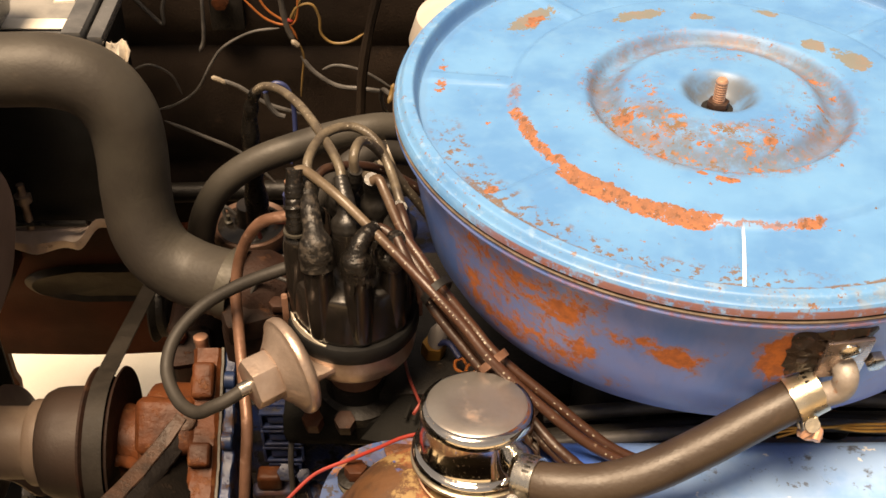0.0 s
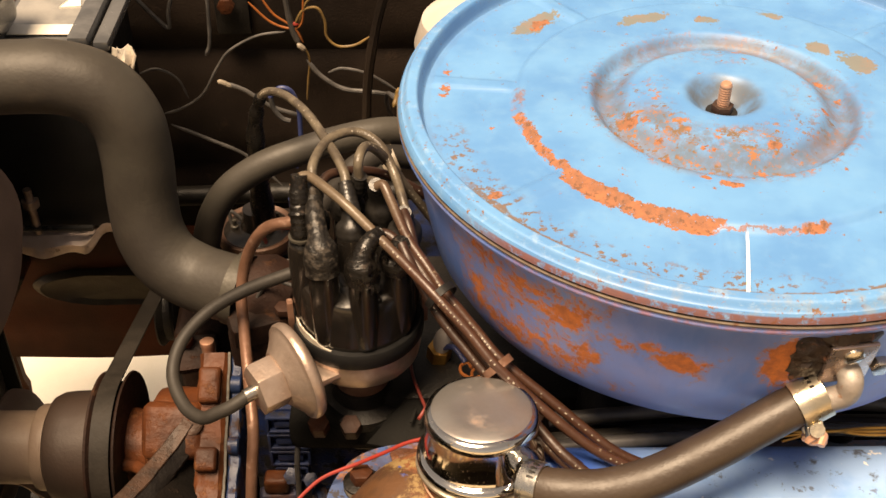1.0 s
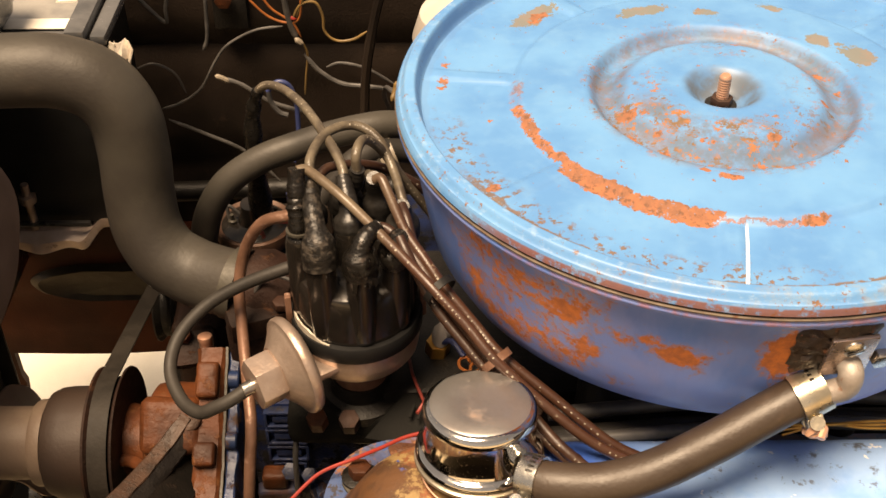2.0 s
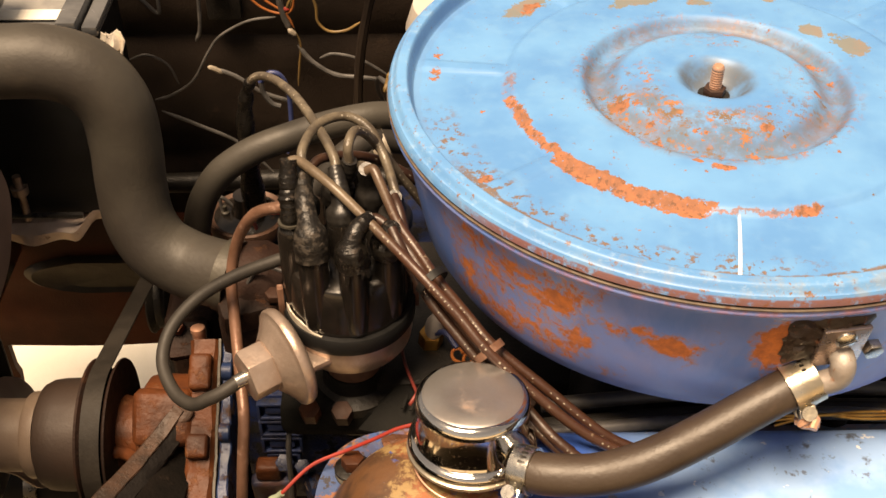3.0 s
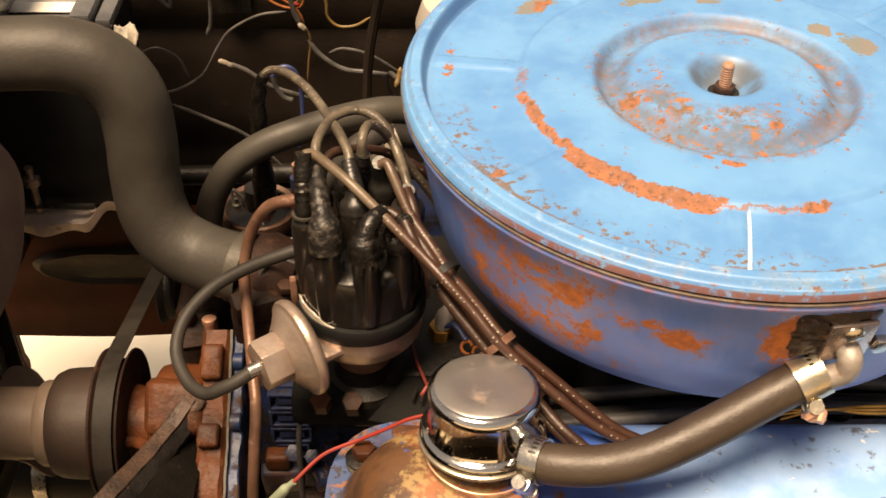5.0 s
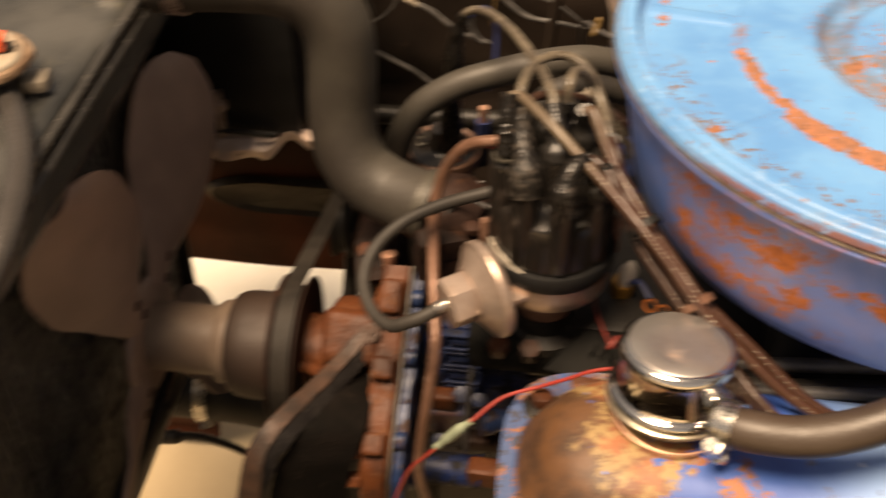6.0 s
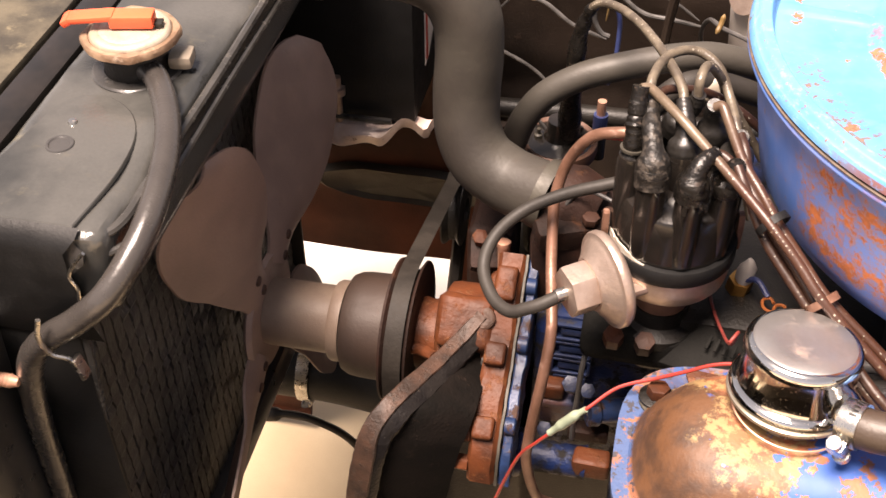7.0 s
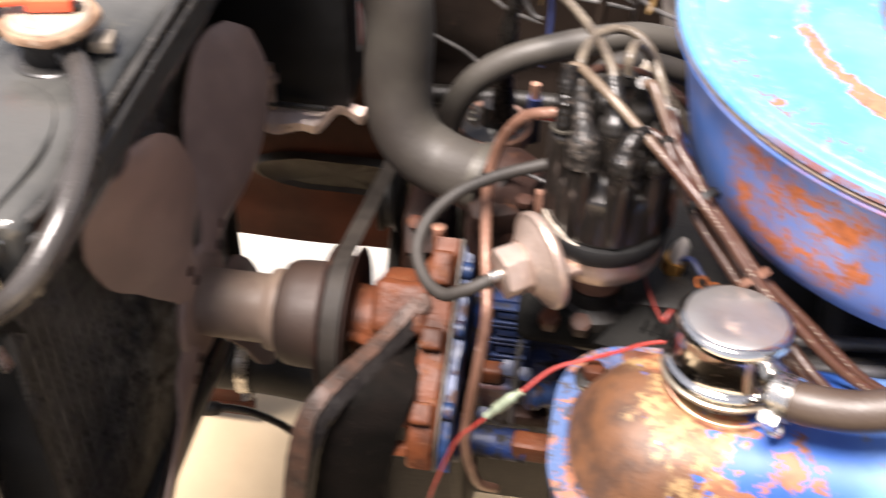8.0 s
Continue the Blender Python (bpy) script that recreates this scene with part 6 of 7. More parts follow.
for turn in (-46, 24, 124, 222):      # set in a cross of unequal angles
    blade = part("blade", blade_mesh(radians(turn)), M_FAN, fan)
    rv = Matrix.Rotation(radians(turn), 4, "X") @ Vector((0, 0, 1))
    for s in (0.048, 0.066):
        part("rivet", lathe([(0, 0), (0.005, 0), (0.004, 0.0025), (0, 0.0032)], Vector((-0.384, AY, AZ)) + rv * s, (1, 0, 0), 12), M_RUSTY2, blade)

# bracket from the pump down to the front
brk = thing("support_bracket", (-0.28, 0.52, 0.55), "worn brown and black steel bracket bolted to the water pump", "bracket")
line = spline([(-0.199, 0.578, 0.762), (-0.204, 0.572, 0.757), (-0.214, 0.556, 0.751), (-0.226, 0.530, 0.752), (-0.237, 0.504, 0.756), (-0.249, 0.480, 0.756), (-0.260, 0.467, 0.742), (-0.2655, 0.460, 0.722), (-0.271, 0.456, 0.689), (-0.276, 0.455, 0.645), (-0.280, 0.456, 0.56)], 6)
ACROSS = Vector((0.10, 0.66, -0.74)).normalized()   # the way through the strap


def strap_mesh(section):
    """A bar along the bracket's line; section(u) gives (across, depth) corners."""
    bb, rings = bmesh.new(), []
    for i, q in enumerate(line):
        d = (line[min(i + 1, len(line) - 1)] - line[max(0, i - 1)]).normalized()
        nrm = ACROSS.cross(d).normalized()
        rings.append([bb.verts.new(q + a * nrm + b * ACROSS) for a, b in section(i / (len(line) - 1))])
    m = len(rings[0])
    for a, b in zip(rings, rings[1:]):
        for k in range(m):
            bb.faces.new((a[k], a[(k + 1) % m], b[(k + 1) % m], b[k]))
    bb.faces.new(rings[0][::-1])
    bb.faces.new(rings[-1])
    return bb


def face_section(u):
    w = 0.0084 + 0.0018 * smooth(u, 0.05, 0.5)
    e = -w * (0.25 + 0.55 * smooth(u, 0.45, 0.8))
    return ((e, -0.0008), (e + 0.0008, -0.0022), (w - 0.0010, -0.0022), (w, -0.0008), (w, 0.009), (e, 0.009))


def lip_section(u):
    w = 0.0084 + 0.0018 * smooth(u, 0.05, 0.5)
    e = -w * (0.25 + 0.55 * smooth(u, 0.45, 0.8))
    return ((-w - 0.0025, 0.0075), (-w - 0.0020, 0.0050), (-w * 0.5 + e * 0.5, 0.0012), (e + 0.0002, -0.0002), (e + 0.0002, 0.0088), (-w - 0.001, 0.0105))


M_STRAP = surface("brown_worn_strap", (0.056, 0.029, 0.019), (0.018, 0.0110, 0.0080), 0.55, 0.0, 45, ((0.008, 0.006, 0.005), (0.052, 0.036, 0.028)), 0.50, 95, 1.0, soft=0.16, spec=0.3, spot_rough=0.4)
M_CHIP = surface("chipped_black_edge", (0.008, 0.007, 0.007), (0.015, 0.013, 0.012), 0.38, 0.0, 40, ((0.13, 0.105, 0.088), (0.05, 0.036, 0.028)), 0.20, 190, 1.0, spec=0.12)
M_WEB = surface("grimy_black_web", (0.004, 0.0035, 0.003), (0.008, 0.006, 0.005), 0.8, 0.0, 30, ((0.016, 0.011, 0.008), (0.010, 0.007, 0.006)), 0.3, 70, 1.0, spec=0.06)
part("strap", roughen(strap_mesh(face_section), 0.0007, 110), M_STRAP, brk)
part("bolted_end", roughen(lathe([(0, -0.012), (0.0080, -0.012), (0.0088, -0.006), (0.0090, 0.0005), (0.0078, 0.0014), (0.0050, 0.0018), (0, 0.0019)], line[0] + Vector((-0.001, 0.000, -0.001)), -ACROSS, 24), 0.0010, 130), M_STRAP, brk, "rounded worn end of the bracket")
part("lip", roughen(strap_mesh(lip_section), 0.0009, 160), M_CHIP, brk, "chipped black edge of the strap")
web = bmesh.new()
rows = []
for i, q in enumerate(line):
    u = i / (len(line) - 1)
    reach = 0.010 + 0.046 * smooth(u, 0.10, 0.62)
    for_row = [(0.006, 0.004, -0.004), (0.006 + 0.35 * reach, 0.012, -0.010), (0.006 + 0.7 * reach, 0.022, -0.018), (0.006 + reach, 0.030, -0.026)]
    rows.append([web.verts.new(q + Vector(o)) for o in for_row])
for a, b in zip(rows, rows[1:]):
    for k in range(3):
        web.faces.new((a[k], a[k + 1], b[k + 1], b[k]))
ex = bmesh.ops.extrude_face_region(web, geom=web.faces[:])
bmesh.ops.translate(web, vec=(0, 0.005, 0), verts=[v for v in ex["geom"] if isinstance(v, bmesh.types.BMVert)])
part("web", roughen(web, 0.0012, 60), M_WEB, brk, "black web of the bracket")
tagged(part("wire", tube([(-0.196, 0.560, 0.734), (-0.199, 0.560, 0.713), (-0.206, 0.560, 0.695), (-0.216, 0.560, 0.678)], 0.0022, 8), M_DARKW), "dark wire by the bracket", "wire", "loose wires")

# dark front of the engine below
structure("engine_cradle", roughen(box((0.34, 0.10, 0.10), (-0.02, 0.80, 0.33), bevel=0.01), 0.003, 20), M_GRIME, "dark grimy crossmember low in the bay", "crossmember")

structure("timing_cover", roughen(box((0.085, 0.13, 0.27), (-0.205, 0.665, 0.475), bevel=0.02, segments=3), 0.003, 25), M_GRIME, "black oily timing cover low on the engine", "timing cover")

# lower radiator hose and its clamp
tagged(part("radiator_hose", tube([(-0.52, 0.790, 0.418), (-0.471, 0.790, 0.421), (-0.40, 0.790, 0.421), (-0.333, 0.785, 0.418), (-0.26, 0.77, 0.42)], 0.038, 26, 8), M_BATT), "black lower radiator hose", "hose")
hose_clamp((-0.4320, 0.790, 0.4210), (1, 0, 0), 0.0385, (0, -0.6, -0.75), 0.014, M_STEEL)
tagged(part("cable", tube([(-0.53, 0.79, 0.322), (-0.498, 0.79, 0.320), (-0.47, 0.79, 0.327), (-0.438, 0.79, 0.324), (-0.398, 0.79, 0.302), (-0.372, 0.79, 0.259), (-0.36, 0.79, 0.20)], lambda u: 0.0048 + 0.004 * (1 - smooth(u, 0.25, 0.3)), 10), M_HOSE2), "black cable hanging below the lower hose", "cable")

# ---- radiator ----
def fin_mesh(y):
    """One upright row of crimped cooling fins."""
    bm = bmesh.new()
    prev = None
    for k in range(75):
        z = 0.560 + 0.005 * k
        w = 0.0049 + random.uniform(-0.0003, 0.0003)
        d = 0.004 + 0.0008 * (k % 2) + random.uniform(-0.0009, 0.0009)
        row = [bm.verts.new((-0.4300 + dx, y + dy, z)) for dx, dy in ((-d, -w), (d, -w), (d, w), (-d, w))]
        if prev:
            for i in range(4):
                bm.faces.new((prev[i], prev[(i + 1) % 4], row[(i + 1) % 4], row[i]))
        prev = row
    return bm


rad = thing("radiator", (-0.42, 0.62, 0.35), "black painted radiator with a dented top tank", "radiator")
tk = bmesh.new()
box((0.096, 0.53, 0.060), (-0.428, 0.645, 0.955), bevel=0.010, bm=tk, segments=3)
for _ in range(2):
    bmesh.ops.subdivide_edges(tk, edges=[e for e in tk.edges if e.calc_length() > 0.03], cuts=5, use_grid_fill=True)
for v in tk.verts:
    v.co.z += (0.0035 * noise.noise(v.co * 14) + 0.0015 * noise.noise(v.co * 45)) * smooth(v.co.z, 0.95, 0.984)
part("top_tank", tk, M_BLACK2, rad, "dusty black top tank, blotchy reflections painted into its colour")
LIP = [(-0.470, 0.3835, 0), (-0.430, 0.3830, 0), (-0.398, 0.3840, 0), (-0.384, 0.390, 0), (-0.3775, 0.405, 0), (-0.3765, 0.44, 0), (-0.3765, 0.56, 0), (-0.3765, 0.70, 0), (-0.3775, 0.905, 0)]
part("seam", tube([(x, y, 0.9795 + 0.0012 * math.sin(y * 31)) for x, y, z in LIP], 0.0030, 8), M_GLOSS, rad, "rolled seam of the tank")
part("flange", tube([(x + 0.0035, y - 0.002, 0.9690 + 0.0010 * math.sin(y * 23 + 1)) for x, y, z in LIP], 0.0024, 8), M_GLOSS, rad, "lower flange of the tank")
part("core_frame", box((0.046, 0.38, 0.38), (-0.456, 0.580, 0.745), bevel=0.004), M_BLACK, rad)
part("bottom_rail", roughen(box((0.050, 0.386, 0.034), (-0.440, 0.578, 0.548), bevel=0.008), 0.0015, 30), M_BLACK, rad, "black bottom rail of the core")
for k in range(32):
    y = 0.394 + 0.0117 * k
    part("fin", fin_mesh(y), M_FINS, rad)
part("side_plate", slab([(-0.22, -0.026), (0.18, -0.026), (0.18, 0.026), (-0.22, 0.026)], (-0.444, 0.777, 0.765), (0, -1, 0), 0.004, up=(1, 0, 0)), M_BATT, rad)
part("side_plate", slab([(-0.22, -0.028), (0.18, -0.028), (0.18, 0.028), (-0.22, 0.028)], (-0.442, 0.386, 0.765), (0, -1, 0), 0.004, up=(1, 0, 0)), M_BATT, rad)
part("neck", lathe([(0, -0.02), (0.0225, -0.02), (0.0225, 0.028), (0, 0.028)], (-0.385, 0.695, 0.986), (1, 0, 0), 32), M_BLACK, rad)
# mounting tab bent over the tank
tab = bmesh.new()
prof = [(-0.398, 0.384), (-0.393, 0.43), (-0.396, 0.466), (-0.408, 0.490), (-0.428, 0.504), (-0.446, 0.503), (-0.458, 0.486), (-0.466, 0.44), (-0.476, 0.40), (-0.482, 0.384)]
prof = [(q.x, q.y) for q in spline([(x, y, 0) for x, y in prof], 4)]
loops = []
for dz, ins in ((0.0, 0.0), (0.0022, 0.0), (0.0030, 0.0012)):
    cxm, cym = -0.435, 0.44
    loops.append([tab.verts.new((x + (cxm - x) * ins * 12, y + (cym - y) * ins * 12, 0.9845 + dz)) for x, y in prof])
for a, b in zip(loops, loops[1:]):
    for k in range(len(a)):
        tab.faces.new((a[k], a[(k + 1) % len(a)], b[(k + 1) % len(a)], b[k]))
tab.faces.new(loops[-1])
tab_ob = part("mounting_tab", tab, M_BLACK2, rad, "bent black mounting tab with a round plug")
sk = bmesh.new()
skirt = []
for dy, dz in ((0, 0.0022), (-0.006, -0.001), (-0.010, -0.010), (-0.011, -0.030), (-0.010, -0.060), (-0.004, -0.085)):
    skirt.append([sk.verts.new((x + 0.004 * math.sin(7 * dz * 40 + x * 60), 0.384 + dy, 0.9845 + dz)) for x in (-0.482, -0.462, -0.44, -0.42, -0.398)])
for a, b in zip(skirt, skirt[1:]):
    for k in range(4):
        sk.faces.new((a[k], a[k + 1], b[k + 1], b[k]))
part("tab_skirt", sk, M_BATT, tab_ob, "skirt of the tab bent down over the tank's end")
part("tab_dimple", lathe([(0, 0.0004), (0.0062, 0.0004), (0.0070, 0.0012), (0.0082, 0.0012), (0.0088, 0.0002), (0.0082, -0.001)], (-0.4375, 0.4515, 0.9872), sides=28), M_BLACK, tab_ob)
part("rivet", lathe([(0, 0), (0.0032, 0), (0.0026, 0.0018), (0, 0.0022)], (-0.4395, 0.4735, 0.9873), sides=14), M_STEEL, tab_ob)

# filler cap with lever
RC = Vector((-0.426, 0.541, 0.985))
part("neck_ring", lathe([(0.0200, -0.0004), (0.0290, -0.0004), (0.0298, 0.0008), (0.0284, 0.0020), (0.0215, 0.0022)], RC, sides=48, closed=True), M_GLOSS, rad, "worn ring soldered round the filler neck")
rcap = thing("pressure_cap", RC, "corroded radiator cap with an orange-red release lever", "radiator cap")
part("filler_neck", lathe([(0.0, 0), (0.021, 0), (0.021, 0.016), (0.026, 0.018), (0.026, 0.021), (0, 0.021)], RC, sides=40), M_GRIME, rcap)
ears = bmesh.new()
segs = 96
def rim_r(k):
    a = 360 * k / segs
    return 0.0305 + 0.0016 * max(0, math.cos(math.radians(4 * (a - 20)))) ** 3
prev = None
loops = []
for z, f in ((0.0225, 0.97), (0.0230, 1.0), (0.0262, 1.0), (0.0278, 0.965)):
    loops.append([ears.verts.new(RC + Vector((rim_r(k) * f * math.cos(2 * math.pi * k / segs), rim_r(k) * f * math.sin(2 * math.pi * k / segs), z))) for k in range(segs)])
for r, z in ((0.0272, 0.0284), (0.0262, 0.0276), (0.0120, 0.0276)):
    loops.append([ears.verts.new(RC + Vector((r * math.cos(2 * math.pi * k / segs), r * math.sin(2 * math.pi * k / segs), z))) for k in range(segs)])
for a, b in zip(loops, loops[1:]):
    for k in range(segs):
        ears.faces.new((a[k], a[(k + 1) % segs], b[(k + 1) % segs], b[k]))
ears.faces.new(loops[-1])
ears.faces.new(loops[0][::-1])
part("cap_rim", roughen(ears, 0.0005, 160), M_CAPRIM, rcap, "rust-brown scalloped rim")
part("cap_disc", roughen(lathe([(0, 0.0312), (0.012, 0.0312), (0.0185, 0.0310), (0.0195, 0.0305), (0.0205, 0.0310), (0.0235, 0.0309), (0.0250, 0.0303), (0.0262, 0.0284), (0.0262, 0.0270), (0, 0.0270)], RC, sides=64), 0.0003, 160), M_CAPZ, rcap, "cream-grey corroded top")
lv = bmesh.new()
box((0.028, 0.0130, 0.0085), RC + Vector((0.0025, 0.001, 0.0365)), rot=(0, 0, 12), bevel=0.0016, bm=lv)
box((0.030, 0.0125, 0.0042), RC + Vector((-0.0225, -0.0045, 0.0385)), rot=(0, -4, 12), bevel=0.0018, bm=lv)
box((0.006, 0.0135, 0.0050), RC + Vector((-0.0375, -0.0078, 0.0365)), rot=(0, -30, 12), bevel=0.0018, bm=lv)
part("lever", lv, M_LEVER, rcap, "orange-red plastic lever")
part("rivet", lathe([(0, 0), (0.0030, 0), (0.0026, 0.0012), (0, 0.0016)], RC + Vector((0.006, -0.0262, 0.0268)), sides=14), M_RUSTY2, rcap)
part("lever_slot", box((0.005, 0.0075, 0.003), RC + Vector((0.0185, 0.0045, 0.0330)), rot=(0, 0, 12), bevel=0.0006), M_GRIME, rcap)
part("overflow_stub", box((0.016, 0.018, 0.010), RC + Vector((0.029, 0.006, 0.008)), rot=(0, 0, 10), bevel=0.0042), M_SLEEVE, rcap)
tagged(part("overflow_hose", tube([(-0.424, 0.532, 0.994), (-0.412, 0.528, 0.9935), (-0.400, 0.516, 0.992), (-0.3825, 0.485, 0.989), (-0.3715, 0.450, 0.984), (-0.3665, 0.404, 0.974), (-0.3775, 0.372, 0.954), (-0.397, 0.364, 0.935), (-0.418, 0.361, 0.919), (-0.436, 0.363, 0.895), (-0.449, 0.369, 0.854), (-0.457, 0.374, 0.801), (-0.463, 0.379, 0.731), (-0.47, 0.382, 0.64)], 0.0082, 18, 9), M_OVERFLOW), "glossy grey-black overflow hose hanging over the radiator's side", "hose")
clip = thing("hose_clip", (-0.41, 0.36, 0.915), "small bent steel clip holding the overflow hose", "hose clip")
part("clip_strap", tube([(-0.414, 0.352, 0.943), (-0.416, 0.350, 0.930), (-0.412, 0.351, 0.917), (-0.404, 0.354, 0.911), (-0.400, 0.356, 0.900)], 0.0016, 8), M_STEEL, clip)
part("clip_foot", box((0.003, 0.008, 0.016), (-0.400, 0.357, 0.902), rot=(0, -14, 0), bevel=0.0008), M_STEEL, clip)
torn = bmesh.new()
g = []
for i in range(9):
    u = i / 8
    row = []
    for k in range(4):
        w = k / 3
        row.append(torn.verts.new((-0.398 - 0.05 * w + 0.007 * math.sin(9 * u) * (1 - w), 0.380 - 0.004 * math.sin(5 * u), 0.980 - 0.055 * u)))
    g.append(row)
for i in range(8):
    for k in range(3):
        torn.faces.new((g[i][k], g[i + 1][k], g[i + 1][k + 1], g[i][k + 1]))
ex = bmesh.ops.extrude_face_region(torn, geom=torn.faces[:])
bmesh.ops.translate(torn, vec=(0, 0.0015, 0), verts=[v for v in ex["geom"] if isinstance(v, bmesh.types.BMVert)])
part("crumpled_flange", torn, M_BLACK, rad, "crumpled edge of the tank's end flange")

part("bent_edge", tube([(-0.389, 0.374, 0.978), (-0.397, 0.374, 0.968), (-0.402, 0.374, 0.958), (-0.399, 0.374, 0.949), (-0.400, 0.374, 0.940)], 0.0011, 8, 6), M_STEEL, rad, "bright bent edge of the torn flange")
part("core_border", box((0.005, 0.004, 0.40), (-0.4215, 0.3850, 0.745), rot=(0, 4, 0), bevel=0.0012), M_GLOSS, rad, "worn border of the core")

# front support panel beyond the radiator, with a stud
sup = bmesh.new()
box((0.026, 1.20, 0.012), (-0.4945, 0.70, 0.972), bevel=0.003, bm=sup)
box((0.008, 1.20, 0.42), (-0.486, 0.70, 0.765), bevel=0.002, bm=sup)
structure("front_panel", roughen(sup, 0.0012, 14), M_CAP, "black painted front support panel", "front panel")
structure("front_ledge", roughen(box((0.30, 1.3, 0.012), (-0.6600, 0.70, 0.974), bevel=0.003), 0.0012, 22), surface("mottled_tan_black_enamel", (0.038, 0.034, 0.027), (0.10, 0.086, 0.060), 0.18, 0, 22, ((0.26, 0.22, 0.14), (0.030, 0.025, 0.018)), 0.38, 60, 0.4, spot_rough=0.34, soft=0.2), "dusty dented dark ledge before the support panel", "front ledge")
structure("side_upright", roughen(box((0.012, 0.05, 0.50), (-0.478, 0.350, 0.66), rot=(0, 3, 0), bevel=0.003), 0.001, 20), M_BLACK, "black upright beside the radiator", "upright")
bolt = thing("side_bolt", (-0.455, 0.36, 0.872), "rusty threaded bolt with a washer beside the radiator", "bolt")
part("shank", lathe([(0, 0), (0.0042, 0)] + [(0.0046 - 0.0006 * (k % 2), 0.004 + 0.0012 * k) for k in range(16)] + [(0.003, 0.026), (0, 0.0265)], (-0.472, 0.356, 0.879), (1, 0.05, -0.05), 16), M_STUD, bolt)
part("washer", lathe([(0.004, 0), (0.013, 0), (0.013, 0.003), (0.004, 0.003)], (-0.472, 0.356, 0.879), (1, 0.05, -0.05), 24, closed=True), M_STEEL, bolt)
structure("side_panel", roughen(box((0.16, 0.012, 0.52), (-0.56, 0.345, 0.62), bevel=0.003), 0.002, 20), surface("worn_grey_side_panel", (0.13, 0.127, 0.123), (0.08, 0.08, 0.08), 0.45, 0, 20, RUST, 0.25, 40, 0.3), "worn grey side panel at the bay's front corner", "side panel")

# ---- battery on its tray ----
bat = thing("battery", (-0.43, 0.95, 0.70), "black battery with a pale label on its top", "battery")
bx0, bx1, by0, by1, bz0, bz1 = -0.56, -0.322, 0.872, 1.040, 0.718, 0.900
ctr = Vector(((bx0 + bx1) / 2, (by0 + by1) / 2, 0))
part("case", box((bx1 - bx0, by1 - by0, bz1 - bz0), ctr + Vector((0, 0, (bz0 + bz1) / 2)), bevel=0.005), M_BATT, bat)
part("cover", box((bx1 - bx0 + 0.006, by1 - by0 + 0.006, 0.022), ctr + Vector((0, 0, bz1 + 0.006)), bevel=0.004), M_GREY, bat, "dark grey battery lid")
part("top_label", box((0.066, 0.13, 0.0012), (-0.361, 0.955, bz1 + 0.0185), bevel=0.0003), M_FOIL, bat, "shiny dark silvery label")
part("white_label", box((0.10, 0.13, 0.0012), (-0.462, 0.955, bz1 + 0.0185), bevel=0.0003), M_SILVER, bat, "white part of the label")
part("orange_label", box((0.010, 0.13, 0.0016), (-0.405, 0.955, bz1 + 0.0187), bevel=0.0003), M_ORANGE_LABEL, bat, "orange stripe of the label")
part("label_bar", box((0.060, 0.018, 0.0008), (-0.361, 0.897, bz1 + 0.0195), bevel=0.0002), M_SILVER, bat, "tan-white bar on the label")
part("label_patch", slab([(-0.010, -0.008), (0.010, -0.006), (0.006, 0.010), (-0.004, 0.008)], (-0.345, 0.945, bz1 + 0.0192), (0, 0, 1), 0.0008, up=(0, 1, 0)), M_SILVER, bat, "white patch on the label")
part("end_label", slab([(-0.030, 0.048), (0.030, 0.040), (0.032, 0.006), (0.012, -0.022), (-0.014, -0.044), (-0.030, -0.048)], (bx1 + 0.0005, 0.945, 0.808), (1, 0, 0), 0.0010, bevel=0.0002), M_SILVER, bat, "white label peeling on the end")
part("end_stripe", box((0.0012, 0.006, 0.085), (bx1 + 0.0018, 0.921, 0.808), bevel=0.0003), M_ORANGE_LABEL, bat, "red stripe of the end label")
part("hold_down", box((0.018, 0.19, 0.012), (-0.3225, 0.965, bz1 + 0.020), bevel=0.003), M_GREY, bat, "grey clamp bar over the battery's end")
part("grip", box((0.014, 0.18, 0.010), (-0.3045, 0.965, bz1 + 0.014), bevel=0.003), M_GREY, bat)
crumple = bmesh.new()
bmesh.ops.create_grid(crumple, x_segments=8, y_segments=10, size=0.5)
for v in crumple.verts:
    x, y = v.co.x, v.co.y
    v.co = Vector((-0.288 + 0.017 * x + 0.008 * noise.noise(Vector((x * 4, y * 4, 1))), 0.876 + 0.012 * noise.noise(Vector((x * 5, y * 5, 7))), 0.876 + 0.070 * y))
ex = bmesh.ops.extrude_face_region(crumple, geom=crumple.faces[:])
bmesh.ops.translate(crumple, vec=(0, 0.0012, 0), verts=[v for v in ex["geom"] if isinstance(v, bmesh.types.BMVert)])
part("strap_end", crumple, M_TORN, bat, "bright crumpled clamp end")
tray = thing("battery_tray", (-0.40, 0.93, 0.67), "torn and rusty sheet metal battery tray", "battery tray")
tb = bmesh.new()
g = []
for i in range(61):
    u = i / 60
    x = -0.56 + 0.260 * u
    up = 0.004 * noise.noise(Vector((u * 9, 1, 2))) + 0.030 * smooth(x, -0.362, -0.333) - 0.013 * math.exp(-((x + 0.312) / 0.009) ** 2) + 0.010 * smooth(x, -0.310, -0.300)
    g.append([tb.verts.new((x, 0.866 + 0.004 * noise.noise(Vector((u * 9, 5, 1))), 0.688 + up)), tb.verts.new((x, 0.864, 0.700 + up)), tb.verts.new((x, 0.872, 0.708 + 0.3 * up)), tb.verts.new((x, 1.03 if x < -0.327 else 0.884, 0.711 + (0.3 * up if x > -0.327 else 0)))])
for a, b in zip(g, g[1:]):
    for k in range(3):
        tb.faces.new((a[k], b[k], b[k + 1], a[k + 1]))
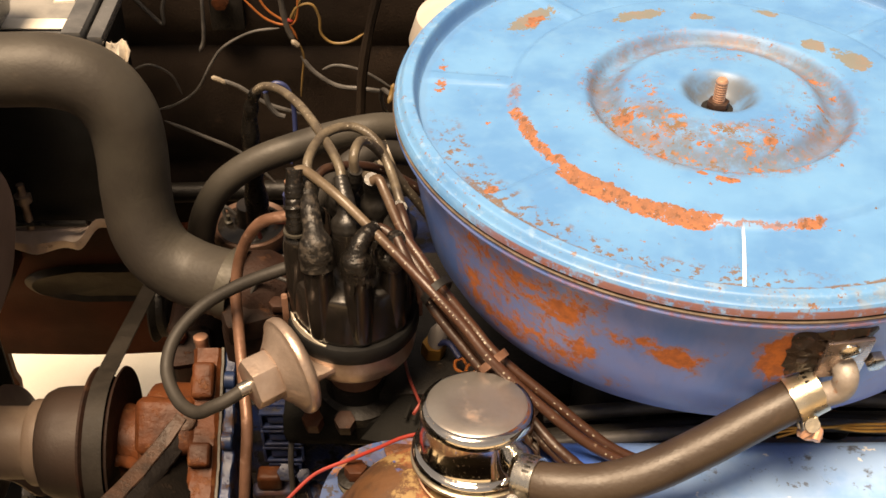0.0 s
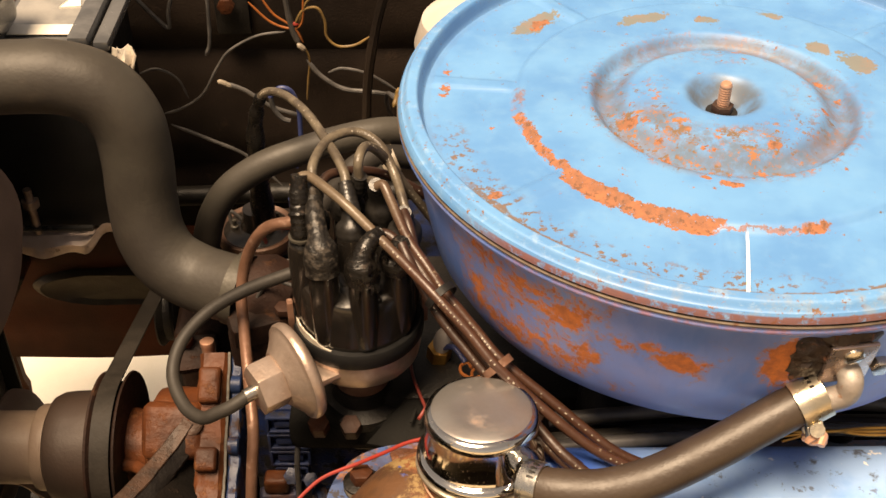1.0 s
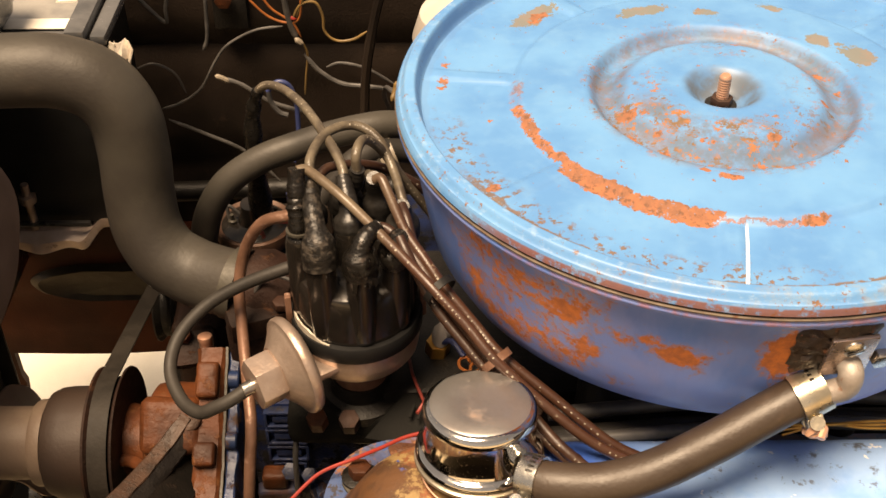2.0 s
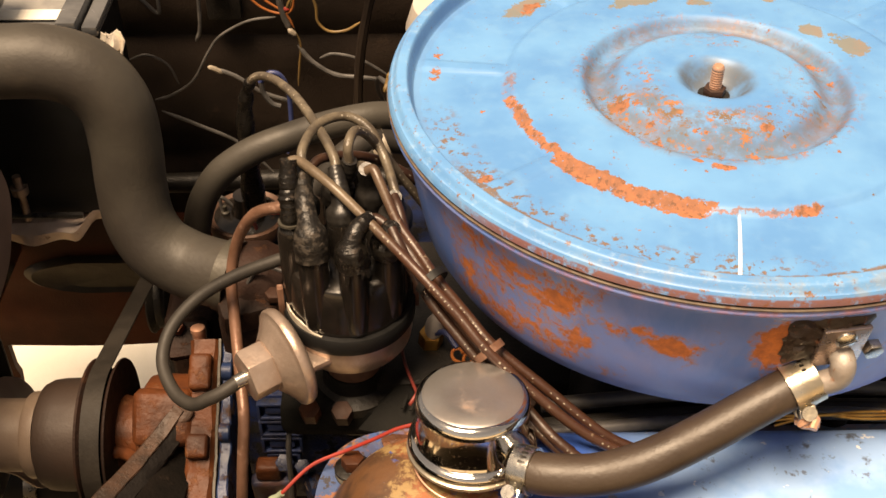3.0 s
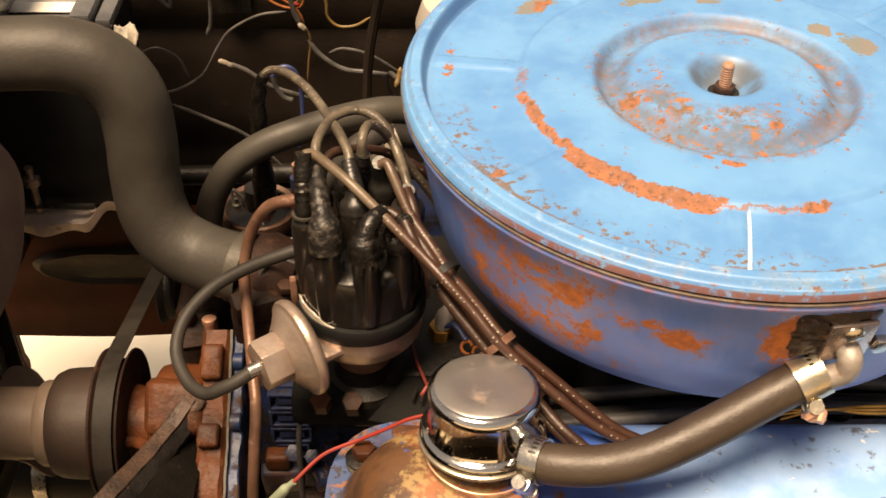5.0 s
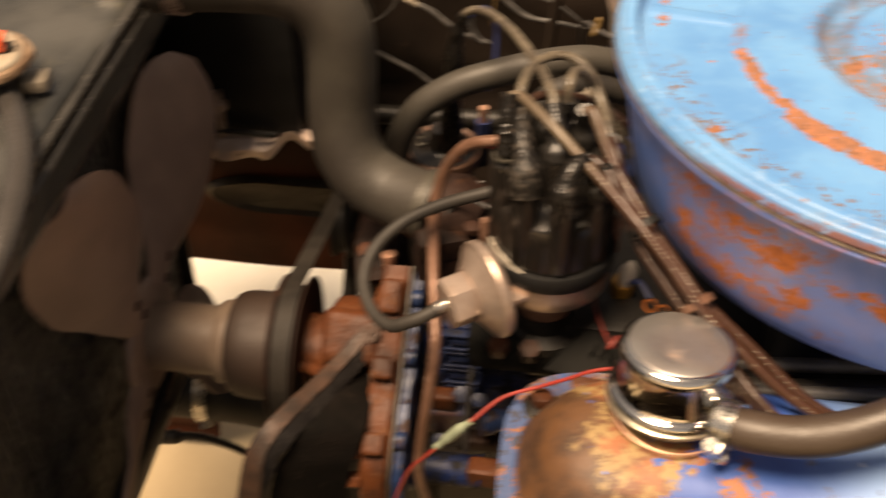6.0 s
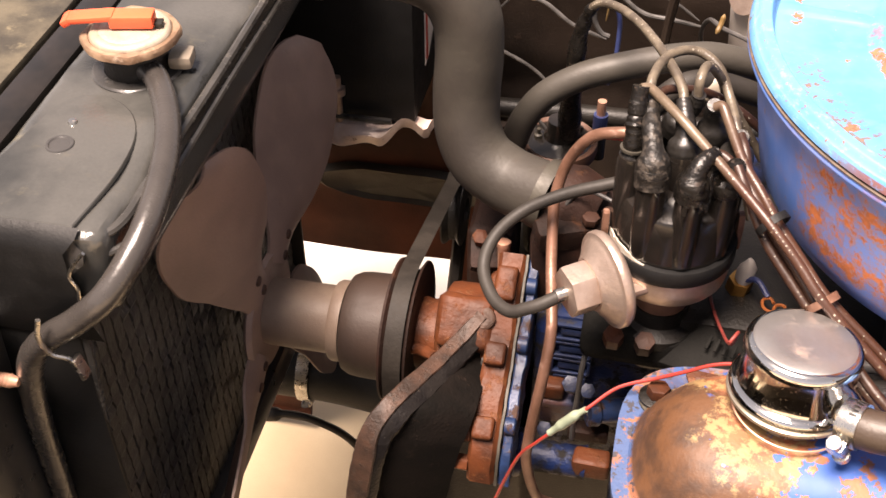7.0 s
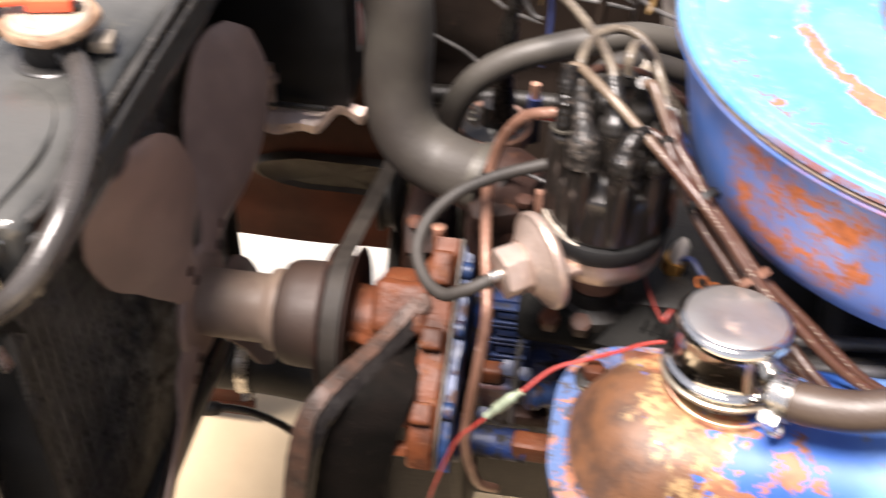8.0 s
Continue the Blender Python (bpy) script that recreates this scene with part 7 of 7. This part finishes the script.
ex = bmesh.ops.extrude_face_region(tb, geom=tb.faces[:])
bmesh.ops.translate(tb, vec=(0, 0.0015, -0.0015), verts=[v for v in ex["geom"] if isinstance(v, bmesh.types.BMVert)])
part("tray_sheet", tb, M_TRAY, tray, "pale torn edge of the tray")
part("tray_rail", box((0.20, 0.005, 0.005), (-0.445, 0.866, 0.722), bevel=0.0015), M_BLACK, tray)
part("clamp_bolt", lathe([(0, -0.02), (0.004, -0.02), (0.004, 0.012), (0.008, 0.012), (0.008, 0.02), (0.004, 0.02), (0.004, 0.032), (0, 0.032)], (-0.400, 0.868, 0.735), sides=14), M_ALU, tray, "upright clamp bolt")


# ---- bottle and wiring at the back ----
bot = thing("washer_bottle", (0.01, 0.99, 0.80), "milky white plastic bottle behind the air cleaner", "bottle")
part("bottle_body", lathe([(0, 0), (0.050, 0), (0.056, 0.01), (0.056, 0.09), (0.046, 0.115), (0.026, 0.125), (0, 0.125)], (0.030, 0.985, 0.775), (-0.1, -0.05, 1), 40), M_WHITE, bot)
part("mount", box((0.07, 0.12, 0.010), (0.03, 1.035, 0.7705), bevel=0.003), M_GRIME, bot)
part("cap", lathe([(0, 0), (0.020, 0), (0.020, 0.014), (0, 0.014)], (-0.012, 0.955, 0.852), (-0.6, -0.5, 0.3), 24), M_ALU, bot)


def wire(points, radius, material, label):
    radius *= 0.52
    tagged(part("wire", tube(points, lambda u: radius * min(1, 0.35 + 6 * min(u, 1 - u) * len(points) / 4) * (1 + 0.12 * noise.noise(Vector((u * 9, radius * 900, 0)))), 8, 8), material), label, "wire", "loose wires")


Y = 1.06
wire([(-0.236, Y - 0.03, 0.785), (-0.214, Y - 0.03, 0.776), (-0.186, Y - 0.03, 0.755), (-0.15, Y - 0.02, 0.735)], 0.0045, M_GREYW, "dusty grey wire with a pale end sleeve")
wire([(-0.241, Y - 0.031, 0.7875), (-0.234, Y - 0.031, 0.785), (-0.226, Y - 0.031, 0.780)], 0.0052, M_SLEEVE, "pale sleeve at a wire's end")
wire([(-0.150, Y, 0.795), (-0.136, Y, 0.775), (-0.113, Y, 0.759), (-0.085, Y, 0.755), (-0.050, Y, 0.750)], 0.0050, M_GREYW, "dusty grey wire behind the air cleaner")
wire([(-0.128, Y, 0.779), (-0.112, Y, 0.784), (-0.085, Y, 0.777), (-0.055, Y, 0.757)], 0.0034, M_GREYW, "thin grey wire behind the air cleaner")
wire([(-0.170, Y, 0.828), (-0.200, Y, 0.823), (-0.230, Y, 0.806), (-0.246, Y, 0.785), (-0.265, Y, 0.753), (-0.29, Y, 0.735), (-0.310, Y, 0.728)], 0.0030, M_GREYW, "thin grey-blue wire sagging across the panel")
wire([(-0.330, Y, 0.778), (-0.310, Y, 0.784), (-0.290, Y, 0.772), (-0.281, Y, 0.748)], 0.0028, M_DARKW, "thin dark wire on the panel")
wire([(-0.305, Y, 0.714), (-0.265, Y, 0.694), (-0.225, Y, 0.671), (-0.19, Y, 0.63)], 0.0040, M_GREYW, "grey cable running down behind the hose")
wire([(-0.325, Y, 0.875), (-0.303, Y, 0.846), (-0.290, Y, 0.833), (-0.288, Y, 0.85), (-0.280, Y, 0.875)], 0.0042, M_GREYW, "grey wire hanging in a hook")
wire([(-0.246, Y, 0.878), (-0.247, Y, 0.85), (-0.250, Y, 0.815), (-0.256, Y, 0.80)], 0.0040, M_GREYW, "grey wire hanging from above")
wire([(-0.192, Y, 0.868), (-0.180, Y, 0.848), (-0.160, Y, 0.832), (-0.152, Y, 0.815)], 0.0026, M_ORANGEW, "orange wire of the loom")
wire([(-0.205, Y, 0.862), (-0.185, Y, 0.840), (-0.165, Y, 0.832), (-0.152, Y, 0.838), (-0.148, Y, 0.870)], 0.0026, M_ORANGEW, "orange wire looping in the loom")
wire([(-0.160, Y, 0.834), (-0.150, Y, 0.852), (-0.135, Y, 0.855), (-0.128, Y, 0.840), (-0.127, Y, 0.822), (-0.116, Y, 0.811), (-0.098, Y, 0.812), (-0.082, Y, 0.822)], 0.0030, M_YELLOW, "dull yellow wire curling out of the loom")
wire([(-0.155, Y, 0.838), (-0.145, Y, 0.862), (-0.130, Y, 0.872)], 0.0026, M_YELLOW, "yellow wire of the loom")
wire([(-0.152, Y, 0.812), (-0.147, Y, 0.795), (-0.150, Y, 0.770), (-0.153, Y, 0.745)], 0.0024, M_YELLOW, "yellow wire hanging from the loom")
wire([(-0.158, Y - 0.004, 0.816), (-0.150, Y - 0.004, 0.808)], 0.0060, M_SLEEVE, "pale tape joint of the wiring loom")
wire([(-0.156, Y, 0.812), (-0.162, Y, 0.83), (-0.166, Y, 0.86), (-0.165, Y, 0.90)], 0.0065, M_DARKW, "dark taped trunk of the wiring loom")
wire([(-0.165, Y, 0.838), (-0.155, Y, 0.836)], 0.0045, M_RED, "red sleeve in the wiring loom")
wire([(-0.060, 1.04, 0.90), (-0.075, 1.04, 0.84), (-0.085, 1.04, 0.78), (-0.09, 1.04, 0.70)], 0.0100, M_APRON, "dark hose hanging behind the air cleaner")
wire([(-0.0455, 0.822, 0.905), (-0.047, 0.820, 0.897), (-0.050, 0.815, 0.890)], 0.0042, M_YELLOW, "yellow clip on a wire by the air cleaner")
wire([(0.0, 0.790, 0.888), (-0.022, 0.805, 0.892), (-0.045, 0.82, 0.893), (-0.056, 0.85, 0.882), (-0.058, 0.90, 0.835), (-0.045, 0.95, 0.77)], 0.0040, M_DARKW, "grey wire running back from the air cleaner")
